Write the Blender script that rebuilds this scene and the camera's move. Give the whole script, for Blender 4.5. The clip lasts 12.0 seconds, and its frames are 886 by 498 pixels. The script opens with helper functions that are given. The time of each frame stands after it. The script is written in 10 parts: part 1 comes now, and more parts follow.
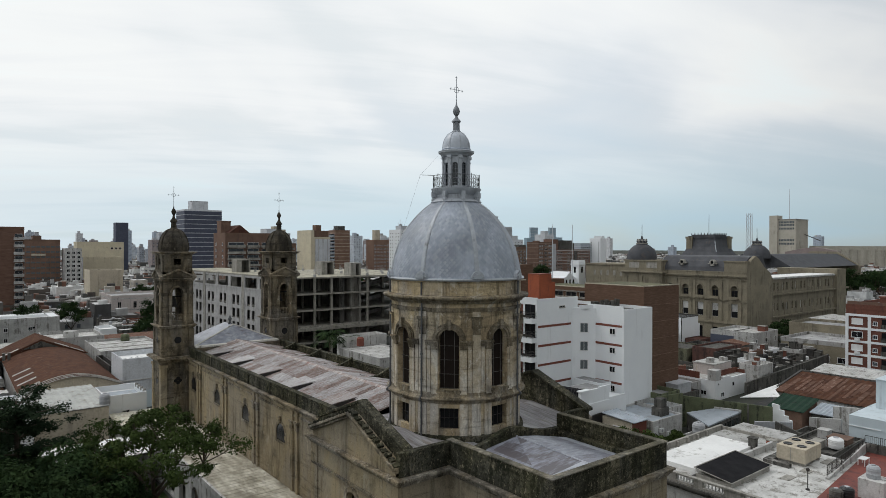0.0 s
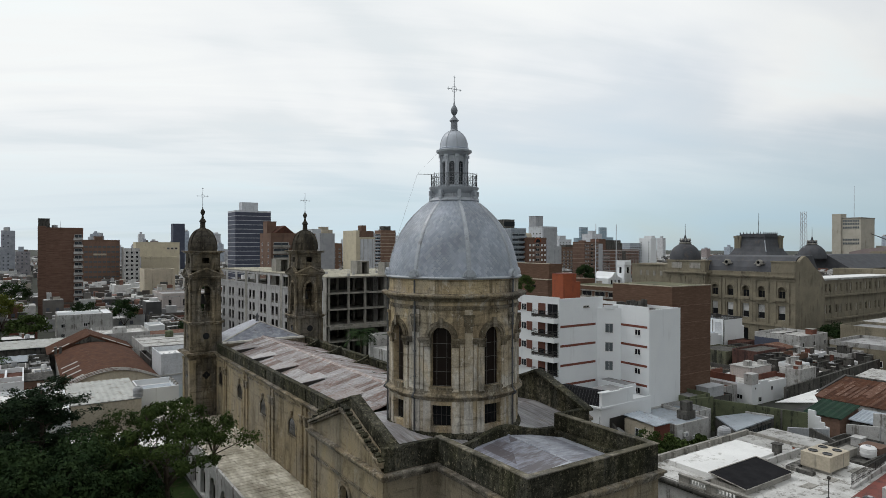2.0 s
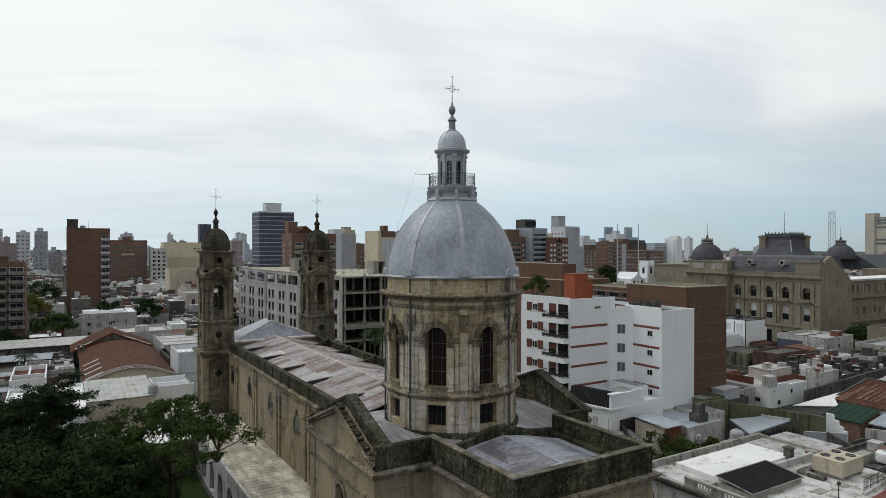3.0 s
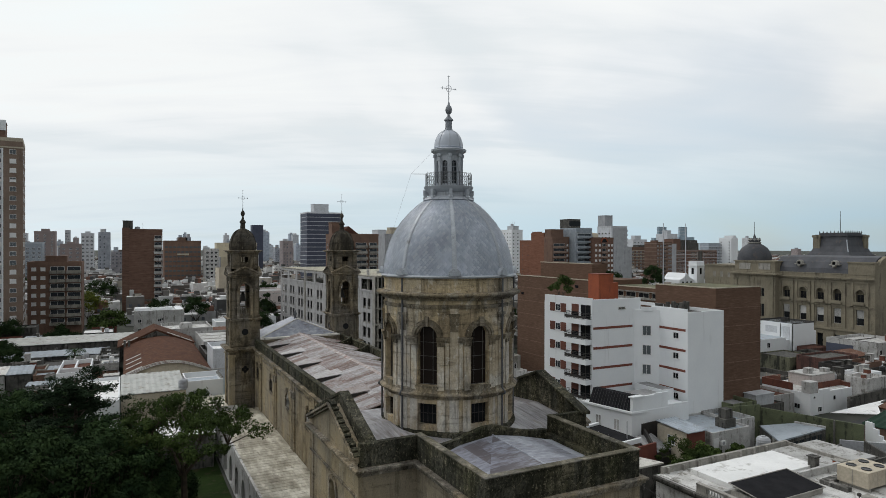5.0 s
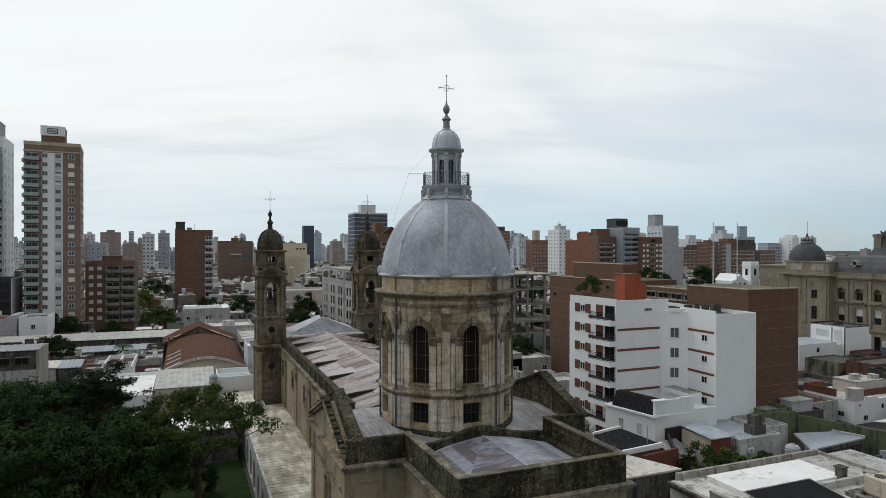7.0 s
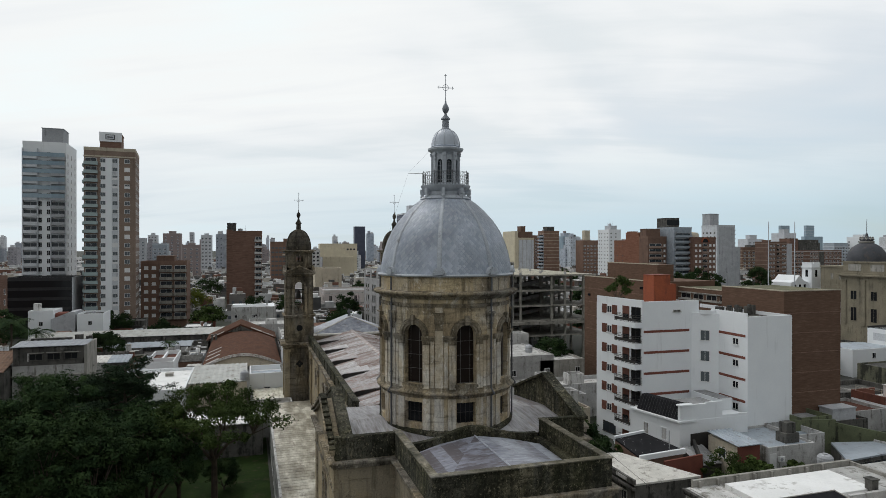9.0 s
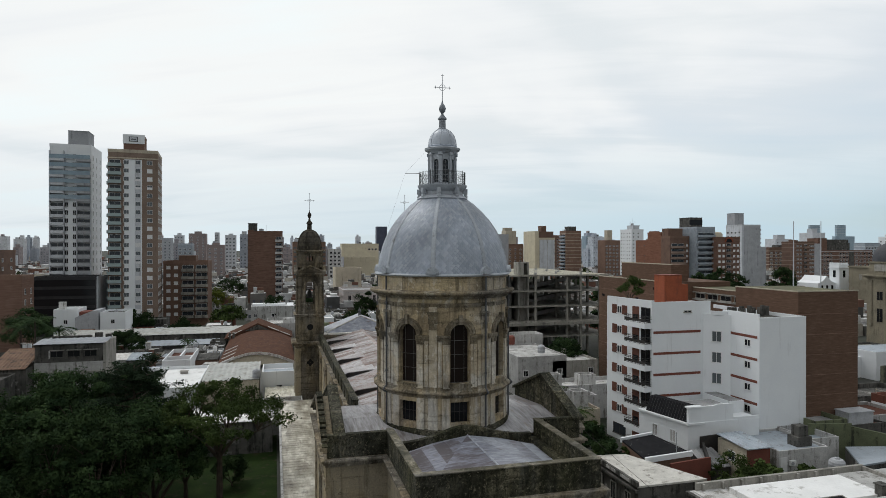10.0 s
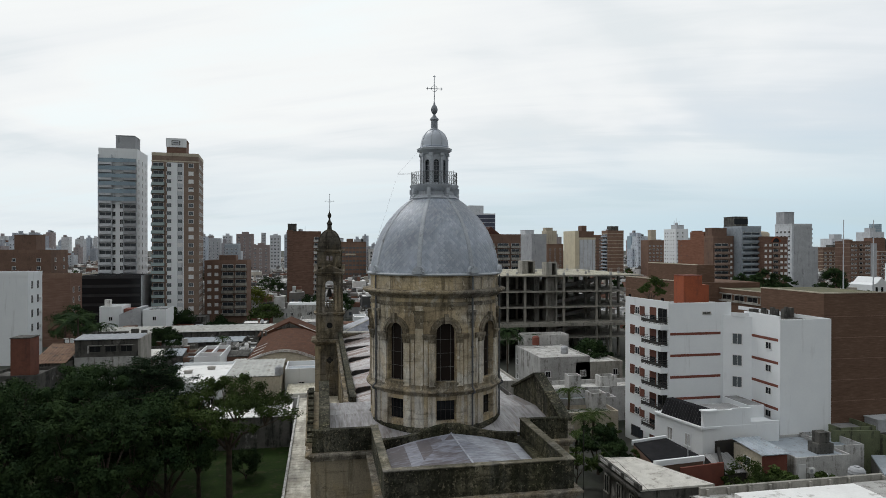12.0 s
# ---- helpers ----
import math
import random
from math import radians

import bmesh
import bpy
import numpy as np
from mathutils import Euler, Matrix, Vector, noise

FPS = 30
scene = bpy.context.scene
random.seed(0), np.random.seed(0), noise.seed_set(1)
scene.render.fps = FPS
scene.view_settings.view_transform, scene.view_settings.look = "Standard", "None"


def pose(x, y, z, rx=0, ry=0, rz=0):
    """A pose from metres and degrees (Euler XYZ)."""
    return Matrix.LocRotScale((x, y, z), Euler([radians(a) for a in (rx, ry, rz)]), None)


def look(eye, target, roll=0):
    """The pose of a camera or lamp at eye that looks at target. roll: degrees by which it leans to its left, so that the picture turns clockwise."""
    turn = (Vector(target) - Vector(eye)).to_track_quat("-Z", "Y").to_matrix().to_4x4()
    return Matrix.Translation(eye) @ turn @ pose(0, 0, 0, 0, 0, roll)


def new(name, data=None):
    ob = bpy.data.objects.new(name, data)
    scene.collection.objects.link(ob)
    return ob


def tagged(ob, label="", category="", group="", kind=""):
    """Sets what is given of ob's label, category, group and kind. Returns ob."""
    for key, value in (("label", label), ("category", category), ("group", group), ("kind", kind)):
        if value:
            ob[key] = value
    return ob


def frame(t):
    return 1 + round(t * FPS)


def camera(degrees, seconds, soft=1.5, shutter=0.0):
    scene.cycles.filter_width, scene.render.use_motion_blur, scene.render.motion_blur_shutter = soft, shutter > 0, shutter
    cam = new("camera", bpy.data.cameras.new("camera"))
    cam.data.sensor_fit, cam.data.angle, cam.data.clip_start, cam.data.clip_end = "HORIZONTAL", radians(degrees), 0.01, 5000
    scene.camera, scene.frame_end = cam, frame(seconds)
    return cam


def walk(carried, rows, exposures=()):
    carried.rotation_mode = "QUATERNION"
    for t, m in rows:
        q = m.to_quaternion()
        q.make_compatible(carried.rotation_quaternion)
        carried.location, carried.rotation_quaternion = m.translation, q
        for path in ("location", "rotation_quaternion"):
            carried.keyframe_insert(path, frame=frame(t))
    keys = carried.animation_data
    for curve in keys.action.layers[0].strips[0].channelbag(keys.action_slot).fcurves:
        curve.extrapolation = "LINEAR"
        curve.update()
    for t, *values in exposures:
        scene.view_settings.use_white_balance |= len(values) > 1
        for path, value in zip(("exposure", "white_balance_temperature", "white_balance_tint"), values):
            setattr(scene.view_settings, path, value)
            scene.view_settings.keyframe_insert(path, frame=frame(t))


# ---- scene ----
cam = camera(70.6, 12.0, 0.85)
METRES, EYE, TILT, LEAN, TURN = 28.0, 30.0, 0.0, 0.0, -38.4
ROWS = [
    (0.0, 0.0, 0.0, 0.0, 0.0, -0.27, -0.17),
    (0.5, 0.0387, -0.003, -0.0014, 1.07, -0.27, -0.16),
    (1.0, 0.0805, -0.005, -0.003, 2.25, -0.26, -0.16),
    (1.5, 0.1191, -0.0056, -0.0039, 3.38, -0.27, -0.15),
    (2.0, 0.1615, -0.0054, -0.0045, 4.59, -0.27, -0.14),
    (2.5, 0.2011, -0.0031, -0.005, 5.68, -0.26, -0.12),
    (3.0, 0.2439, 0.001, -0.0056, 6.85, -0.26, -0.13),
    (5.0, 0.4104, 0.0223, -0.0079, 11.5, -0.25, -0.11),
    (5.5, 0.4497, 0.0303, -0.0085, 12.6, -0.24, -0.11),
    (6.0, 0.4925, 0.0399, -0.0088, 13.87, -0.24, -0.1),
    (6.5, 0.5316, 0.0499, -0.0093, 15.03, -0.24, -0.08),
    (7.0, 0.5735, 0.0622, -0.0098, 16.26, -0.24, -0.08),
    (9.0, 0.7339, 0.1151, -0.0129, 21.18, -0.2, -0.04),
    (9.5, 0.7717, 0.1287, -0.0136, 22.24, -0.2, -0.04),
    (10.0, 0.8124, 0.1432, -0.0139, 23.34, -0.2, -0.04),
    (10.5, 0.8508, 0.1563, -0.0141, 24.28, -0.2, -0.04),
    (11.0, 0.8914, 0.171, -0.0146, 25.34, -0.2, -0.04),
    (11.5, 0.9289, 0.1851, -0.0149, 26.35, -0.2, -0.04),
    (12.0, 0.9699, 0.1999, -0.0151, 27.49, -0.2, -0.04),
]
walk(cam, [(t, pose(0, 0, EYE, TILT, LEAN, TURN) @ pose(METRES * x, METRES * y, METRES * z, 90 + pitch, roll, yaw)) for t, x, y, z, yaw, pitch, roll in ROWS])

# ---- world, sun, exposure ----
def build_world():
    world = bpy.data.worlds.new("sky")
    scene.world = world
    world.use_nodes = True
    nt = world.node_tree
    nt.nodes.clear()
    N = nt.nodes.new
    out, bg = N("ShaderNodeOutputWorld"), N("ShaderNodeBackground")
    sky = N("ShaderNodeTexSky")
    sky.sky_type, sky.sun_disc = "NISHITA", False
    sky.sun_elevation, sky.sun_rotation = radians(52), radians(-28)
    sky.air_density, sky.dust_density, sky.ozone_density = 1.0, 0.6, 2.0
    dim = N("ShaderNodeVectorMath")
    dim.operation = "SCALE"
    dim.inputs[3].default_value = 0.12
    nt.links.new(sky.outputs[0], dim.inputs[0])
    tc, sep = N("ShaderNodeTexCoord"), N("ShaderNodeSeparateXYZ")
    nt.links.new(tc.outputs["Generated"], sep.inputs[0])
    # clouds on a flat layer high above
    zc = N("ShaderNodeMath"); zc.operation = "MAXIMUM"; zc.inputs[1].default_value = 0.0
    nt.links.new(sep.outputs[2], zc.inputs[0])
    za = N("ShaderNodeMath"); za.operation = "ADD"; za.inputs[1].default_value = 0.16
    nt.links.new(zc.outputs[0], za.inputs[0])
    flat = N("ShaderNodeVectorMath"); flat.operation = "DIVIDE"
    comb = N("ShaderNodeCombineXYZ")
    for i in range(3):
        nt.links.new(za.outputs[0], comb.inputs[i])
    nt.links.new(tc.outputs["Generated"], flat.inputs[0])
    nt.links.new(comb.outputs[0], flat.inputs[1])
    stretch = N("ShaderNodeVectorMath"); stretch.operation = "MULTIPLY"
    stretch.inputs[1].default_value = (0.55, 0.8, 0.0)
    nt.links.new(flat.outputs[0], stretch.inputs[0])
    n1 = N("ShaderNodeTexNoise"); n1.inputs["Scale"].default_value = 0.9
    n1.inputs["Detail"].default_value = 5; n1.inputs["Roughness"].default_value = 0.45
    n1.inputs["Distortion"].default_value = 0.5
    nt.links.new(stretch.outputs[0], n1.inputs["Vector"])
    shade = N("ShaderNodeValToRGB")
    e = shade.color_ramp.elements
    e[0].position, e[0].color = 0.30, (0.735, 0.80, 0.835, 1)
    e[1].position, e[1].color = 0.62, (0.905, 0.965, 0.975, 1)
    for at, c in ((0.40, (0.775, 0.82, 0.845)), (0.47, (0.868, 0.895, 0.91)), (0.54, (0.915, 0.937, 0.938))):
        shade.color_ramp.elements.new(at).color = (*c, 1)
    # thin drawn-out wisps lie across the broad fields
    turn = N("ShaderNodeVectorRotate"); turn.rotation_type = "Z_AXIS"; turn.inputs["Angle"].default_value = radians(24)
    nt.links.new(flat.outputs[0], turn.inputs["Vector"])
    thin = N("ShaderNodeVectorMath"); thin.operation = "MULTIPLY"; thin.inputs[1].default_value = (0.5, 2.6, 0.0)
    nt.links.new(turn.outputs[0], thin.inputs[0])
    n2 = N("ShaderNodeTexNoise"); n2.inputs["Scale"].default_value = 1.1
    n2.inputs["Detail"].default_value = 8; n2.inputs["Roughness"].default_value = 0.58; n2.inputs["Distortion"].default_value = 0.7
    nt.links.new(thin.outputs[0], n2.inputs["Vector"])
    wisp = N("ShaderNodeMath"); wisp.operation = "MULTIPLY_ADD"; wisp.inputs[1].default_value, wisp.inputs[2].default_value = 0.34, -0.17
    nt.links.new(n2.outputs[0], wisp.inputs[0])
    both = N("ShaderNodeMath"); both.operation = "ADD"
    nt.links.new(n1.outputs[0], both.inputs[0]); nt.links.new(wisp.outputs[0], both.inputs[1])
    nt.links.new(both.outputs[0], shade.inputs[0])
    # the cloud deck thins out low in the north-east
    low = N("ShaderNodeMapRange")
    low.inputs[1].default_value, low.inputs[2].default_value = 0.0, 0.17
    low.inputs[3].default_value, low.inputs[4].default_value = 0.85, 1.0
    nt.links.new(sep.outputs[2], low.inputs[0])
    east = N("ShaderNodeMapRange")
    east.inputs[1].default_value, east.inputs[2].default_value = 0.15, 0.9
    east.inputs[3].default_value, east.inputs[4].default_value = 0.15, -0.05
    nt.links.new(sep.outputs[0], east.inputs[0])
    s2 = N("ShaderNodeMath"); s2.operation = "ADD"
    nt.links.new(low.outputs[0], s2.inputs[0]); nt.links.new(east.outputs[0], s2.inputs[1])
    nb = N("ShaderNodeMapRange")
    nb.inputs[1].default_value, nb.inputs[2].default_value = 0.3, 0.7
    nb.inputs[3].default_value, nb.inputs[4].default_value = -0.22, 0.22
    nt.links.new(n1.outputs[0], nb.inputs[0])
    s3 = N("ShaderNodeMath"); s3.operation = "ADD"; s3.use_clamp = True
    nt.links.new(s2.outputs[0], s3.inputs[0]); nt.links.new(nb.outputs[0], s3.inputs[1])
    # a band of clearer, pale blue air under the deck, widest in the east
    band_z = N("ShaderNodeMapRange"); band_z.interpolation_type = "SMOOTHSTEP"
    for i, q in enumerate((0.02, 0.20, 1.0, 0.0)):
        band_z.inputs[i + 1].default_value = q
    nt.links.new(sep.outputs[2], band_z.inputs[0])
    band_e = N("ShaderNodeMapRange")
    for i, q in enumerate((-0.3, 0.85, 0.3, 0.95)):
        band_e.inputs[i + 1].default_value = q
    nt.links.new(sep.outputs[0], band_e.inputs[0])
    bm_ = N("ShaderNodeMath"); bm_.operation = "MULTIPLY"
    nt.links.new(band_z.outputs[0], bm_.inputs[0]); nt.links.new(band_e.outputs[0], bm_.inputs[1])
    deck = N("ShaderNodeMixRGB")
    deck.inputs[2].default_value = (0.47, 0.635, 0.73, 1)
    nt.links.new(bm_.outputs[0], deck.inputs[0]); nt.links.new(shade.outputs[0], deck.inputs[1])
    mix = N("ShaderNodeMixRGB")
    nt.links.new(s3.outputs[0], mix.inputs[0])
    nt.links.new(dim.outputs[0], mix.inputs[1]); nt.links.new(deck.outputs[0], mix.inputs[2])
    # the deck is brighter towards the veiled sun and greyer opposite it
    dot = N("ShaderNodeVectorMath"); dot.operation = "DOT_PRODUCT"
    dot.inputs[1].default_value = (-0.28, 0.86, 0.42)
    nt.links.new(tc.outputs["Generated"], dot.inputs[0])
    glow = N("ShaderNodeMapRange")
    for i, q in enumerate((-0.75, 0.40, 0.42, 1.0)):
        glow.inputs[i + 1].default_value = q
    nt.links.new(dot.outputs["Value"], glow.inputs[0])
    toned = N("ShaderNodeVectorMath"); toned.operation = "SCALE"
    nt.links.new(mix.outputs[0], toned.inputs[0])
    nt.links.new(glow.outputs[0], toned.inputs[3])
    nt.links.new(toned.outputs[0], bg.inputs[0])
    bg.inputs[1].default_value = 1.0
    nt.links.new(bg.outputs[0], out.inputs[0])


build_world()
sun = new("sun", bpy.data.lights.new("sun", "SUN"))
sun.data.energy, sun.data.angle, sun.data.color = 0.9, radians(12), (1.0, 0.985, 0.96)
sun.matrix_world = look((-28, 53, 77), (0, 0, 0))


# ---- materials ----
def surf(name, a, b, rough=0.85, size=1.0, dirt=None, dirt_amount=0.0, streak=0.0, bump=0.15, metal=0.0, vary=0.12, patch=None, patch_amount=0.0, spec=0.25, grain=1.0, crisp=0.0):
    """Two-scale weathered surface: a and b blotched together, fine grain, dirt in blotches or running streaks, patches."""
    m = bpy.data.materials.new(name)
    m.use_nodes = True
    nt = m.node_tree
    N, L = nt.nodes.new, nt.links.new
    bsdf = nt.nodes["Principled BSDF"]
    geo = N("ShaderNodeNewGeometry")

    def noise_at(scale, detail=4.0, stretch=None, rough_=0.55):
        n = N("ShaderNodeTexNoise")
        n.inputs["Scale"].default_value, n.inputs["Detail"].default_value, n.inputs["Roughness"].default_value = scale, detail, rough_
        if stretch:
            mp = N("ShaderNodeVectorMath"); mp.operation = "MULTIPLY"; mp.inputs[1].default_value = stretch
            L(geo.outputs["Position"], mp.inputs[0]); L(mp.outputs[0], n.inputs["Vector"])
        else:
            L(geo.outputs["Position"], n.inputs["Vector"])
        return n.outputs[0]

    def ramp(v, p0, p1, c0=0.0, c1=1.0):
        r = N("ShaderNodeMapRange")
        for i, q in enumerate((p0, p1, c0, c1)):
            r.inputs[i + 1].default_value = q
        L(v, r.inputs[0])
        return r.outputs[0]

    def mixed(f, c0, c1, kind="MIX"):
        x = N("ShaderNodeMixRGB"); x.blend_type = kind
        if hasattr(f, "links"):
            L(f, x.inputs[0])
        else:
            x.inputs[0].default_value = f
        for s, c in ((1, c0), (2, c1)):
            if hasattr(c, "links"):
                L(c, x.inputs[s])
            else:
                x.inputs[s].default_value = (*c, 1)
        return x.outputs[0]

    col = mixed(ramp(noise_at(0.55 / size, 5), 0.36, 0.64), a, b)
    if patch:
        col = mixed(ramp(noise_at(0.32 / size, 6, None, 0.65), 0.62 - patch_amount * 0.3, 0.68 - patch_amount * 0.25), col, patch)
    fine = noise_at(7.0 / size, 6, None, 0.65)
    g = N("ShaderNodeCombineXYZ")
    fv = ramp(fine, 0.25, 0.75, 1 - 0.22 * grain, 1 + 0.16 * grain)
    for i in range(3):
        L(fv, g.inputs[i])
    col = mixed(1.0, col, g.outputs[0], "MULTIPLY")
    if dirt:
        d = noise_at(0.9 / size, 8, None, 0.68)
        if streak:
            d2 = noise_at(1.7 / size, 6, (1.0, 1.0, 0.09), 0.6)
            mm = N("ShaderNodeMixRGB"); mm.inputs[0].default_value = streak
            L(d, mm.inputs[1]); L(d2, mm.inputs[2]); d = mm.outputs[0]
        if crisp:
            d3 = noise_at(4.2 / size, 8, (1.0, 1.0, 0.55), 0.72)
            mm = N("ShaderNodeMixRGB"); mm.inputs[0].default_value = crisp
            L(d, mm.inputs[1]); L(d3, mm.inputs[2]); d = mm.outputs[0]
        col = mixed(ramp(d, 0.60 - dirt_amount * 0.25, 0.72 - dirt_amount * 0.25 - 0.05 * (crisp > 0), 0.0, 0.92), col, dirt)
    if vary:
        oi = N("ShaderNodeObjectInfo")
        rv = ramp(oi.outputs["Random"], 0, 1, 1 - vary, 1 + vary)
        c3 = N("ShaderNodeCombineXYZ")
        for i in range(3):
            L(rv, c3.inputs[i])
        col = mixed(1.0, col, c3.outputs[0], "MULTIPLY")
    L(col, bsdf.inputs["Base Color"])
    bsdf.inputs["Metallic"].default_value = metal
    bsdf.inputs["Specular IOR Level"].default_value = spec
    L(ramp(fine, 0.2, 0.8, max(0.05, rough - 0.12), min(1.0, rough + 0.1)), bsdf.inputs["Roughness"])
    if bump:
        bp = N("ShaderNodeBump"); bp.inputs["Strength"].default_value = bump; bp.inputs["Distance"].default_value = 0.05 * size
        L(fine, bp.inputs["Height"]); L(bp.outputs[0], bsdf.inputs["Normal"])
    return m


def glass(name, c, rough=0.08, spec=0.5):
    m = bpy.data.materials.new(name)
    m.use_nodes = True
    b = m.node_tree.nodes["Principled BSDF"]
    b.inputs["Base Color"].default_value = (*c, 1)
    b.inputs["Roughness"].default_value = rough
    b.inputs["Specular IOR Level"].default_value = spec
    return m


def palette(name, colours, rough=0.85):
    """Many small separate pieces in one mesh, each in one of several plain colours."""
    m = bpy.data.materials.new(name)
    m.use_nodes = True
    nt = m.node_tree
    geo, ramp_, b = nt.nodes.new("ShaderNodeNewGeometry"), nt.nodes.new("ShaderNodeValToRGB"), nt.nodes["Principled BSDF"]
    ramp_.color_ramp.interpolation = "CONSTANT"
    e = ramp_.color_ramp.elements
    while len(e) < len(colours):
        e.new(0.5)
    for i, c in enumerate(colours):
        e[i].position, e[i].color = i / len(colours), (*c, 1)
    nt.links.new(geo.outputs["Random Per Island"], ramp_.inputs[0])
    n = nt.nodes.new("ShaderNodeTexNoise")
    n.inputs["Scale"].default_value, n.inputs["Detail"].default_value = 0.35, 6
    nt.links.new(geo.outputs["Position"], n.inputs["Vector"])
    r = nt.nodes.new("ShaderNodeMapRange")
    for i, q in enumerate((0.3, 0.7, 0.7, 1.15)):
        r.inputs[i + 1].default_value = q
    nt.links.new(n.outputs[0], r.inputs[0])
    mul = nt.nodes.new("ShaderNodeVectorMath")
    mul.operation = "SCALE"
    nt.links.new(ramp_.outputs[0], mul.inputs[0])
    nt.links.new(r.outputs[0], mul.inputs[3])
    nt.links.new(mul.outputs[0], b.inputs["Base Color"])
    b.inputs["Roughness"].default_value = rough
    return m


def streaked(name, stops, stretch, scale=1.0, rough=0.5, patch=None, metal=0.1, vary=0.2, spec=0.4, big=0.25):
    """Sheet or coating with long narrow streaks: a ramp of colours along noise drawn out by stretch, larger stains on top."""
    m = bpy.data.materials.new(name)
    m.use_nodes = True
    nt = m.node_tree
    N, L = nt.nodes.new, nt.links.new
    bsdf = nt.nodes["Principled BSDF"]
    geo = N("ShaderNodeNewGeometry")
    mp = N("ShaderNodeVectorMath"); mp.operation = "MULTIPLY"; mp.inputs[1].default_value = stretch
    L(geo.outputs["Position"], mp.inputs[0])
    oi = N("ShaderNodeObjectInfo")
    sh = N("ShaderNodeVectorMath"); sh.operation = "ADD"
    sv = N("ShaderNodeCombineXYZ")
    k = N("ShaderNodeMath"); k.operation = "MULTIPLY"; k.inputs[1].default_value = 37.0 if vary else 0.0
    L(oi.outputs["Random"], k.inputs[0]); L(k.outputs[0], sv.inputs[2])
    L(mp.outputs[0], sh.inputs[0]); L(sv.outputs[0], sh.inputs[1])
    n = N("ShaderNodeTexNoise"); n.inputs["Scale"].default_value = scale; n.inputs["Detail"].default_value = 7; n.inputs["Roughness"].default_value = 0.62
    L(sh.outputs[0], n.inputs["Vector"])
    n2 = N("ShaderNodeTexNoise"); n2.inputs["Scale"].default_value = 0.45; n2.inputs["Detail"].default_value = 6; n2.inputs["Roughness"].default_value = 0.6
    L(geo.outputs["Position"], n2.inputs["Vector"])
    mx = N("ShaderNodeMixRGB"); mx.inputs[0].default_value = big
    L(n.outputs[0], mx.inputs[1]); L(n2.outputs[0], mx.inputs[2])
    rv = N("ShaderNodeMapRange")
    for i, q in enumerate((0, 1, -vary * 0.35, vary * 0.35)):
        rv.inputs[i + 1].default_value = q
    L(oi.outputs["Random"], rv.inputs[0])
    ad = N("ShaderNodeMath"); ad.operation = "ADD"
    L(mx.outputs[0], ad.inputs[0]); L(rv.outputs[0], ad.inputs[1])
    cr = N("ShaderNodeValToRGB")
    e = cr.color_ramp.elements
    while len(e) < len(stops):
        e.new(0.5)
    for i, (pos, c) in enumerate(stops):
        e[i].position, e[i].color = pos, (*c, 1)
    L(ad.outputs[0], cr.inputs[0])
    col = cr.outputs[0]
    if patch:
        n3 = N("ShaderNodeTexNoise"); n3.inputs["Scale"].default_value = 0.8; n3.inputs["Detail"].default_value = 8; n3.inputs["Roughness"].default_value = 0.7
        L(sh.outputs[0], n3.inputs["Vector"])
        pr = N("ShaderNodeMapRange")
        for i, q in enumerate((0.56, 0.66, 0.0, 0.85)):
            pr.inputs[i + 1].default_value = q
        L(n3.outputs[0], pr.inputs[0])
        pm = N("ShaderNodeMixRGB"); pm.inputs[2].default_value = (*patch, 1)
        L(pr.outputs[0], pm.inputs[0]); L(col, pm.inputs[1]); col = pm.outputs[0]
    L(col, bsdf.inputs["Base Color"])
    bsdf.inputs["Metallic"].default_value, bsdf.inputs["Roughness"].default_value = metal, rough
    bsdf.inputs["Specular IOR Level"].default_value = spec
    bp = N("ShaderNodeBump"); bp.inputs["Strength"].default_value = 0.15; bp.inputs["Distance"].default_value = 0.03
    L(n.outputs[0], bp.inputs["Height"]); L(bp.outputs[0], bsdf.inputs["Normal"])
    return m


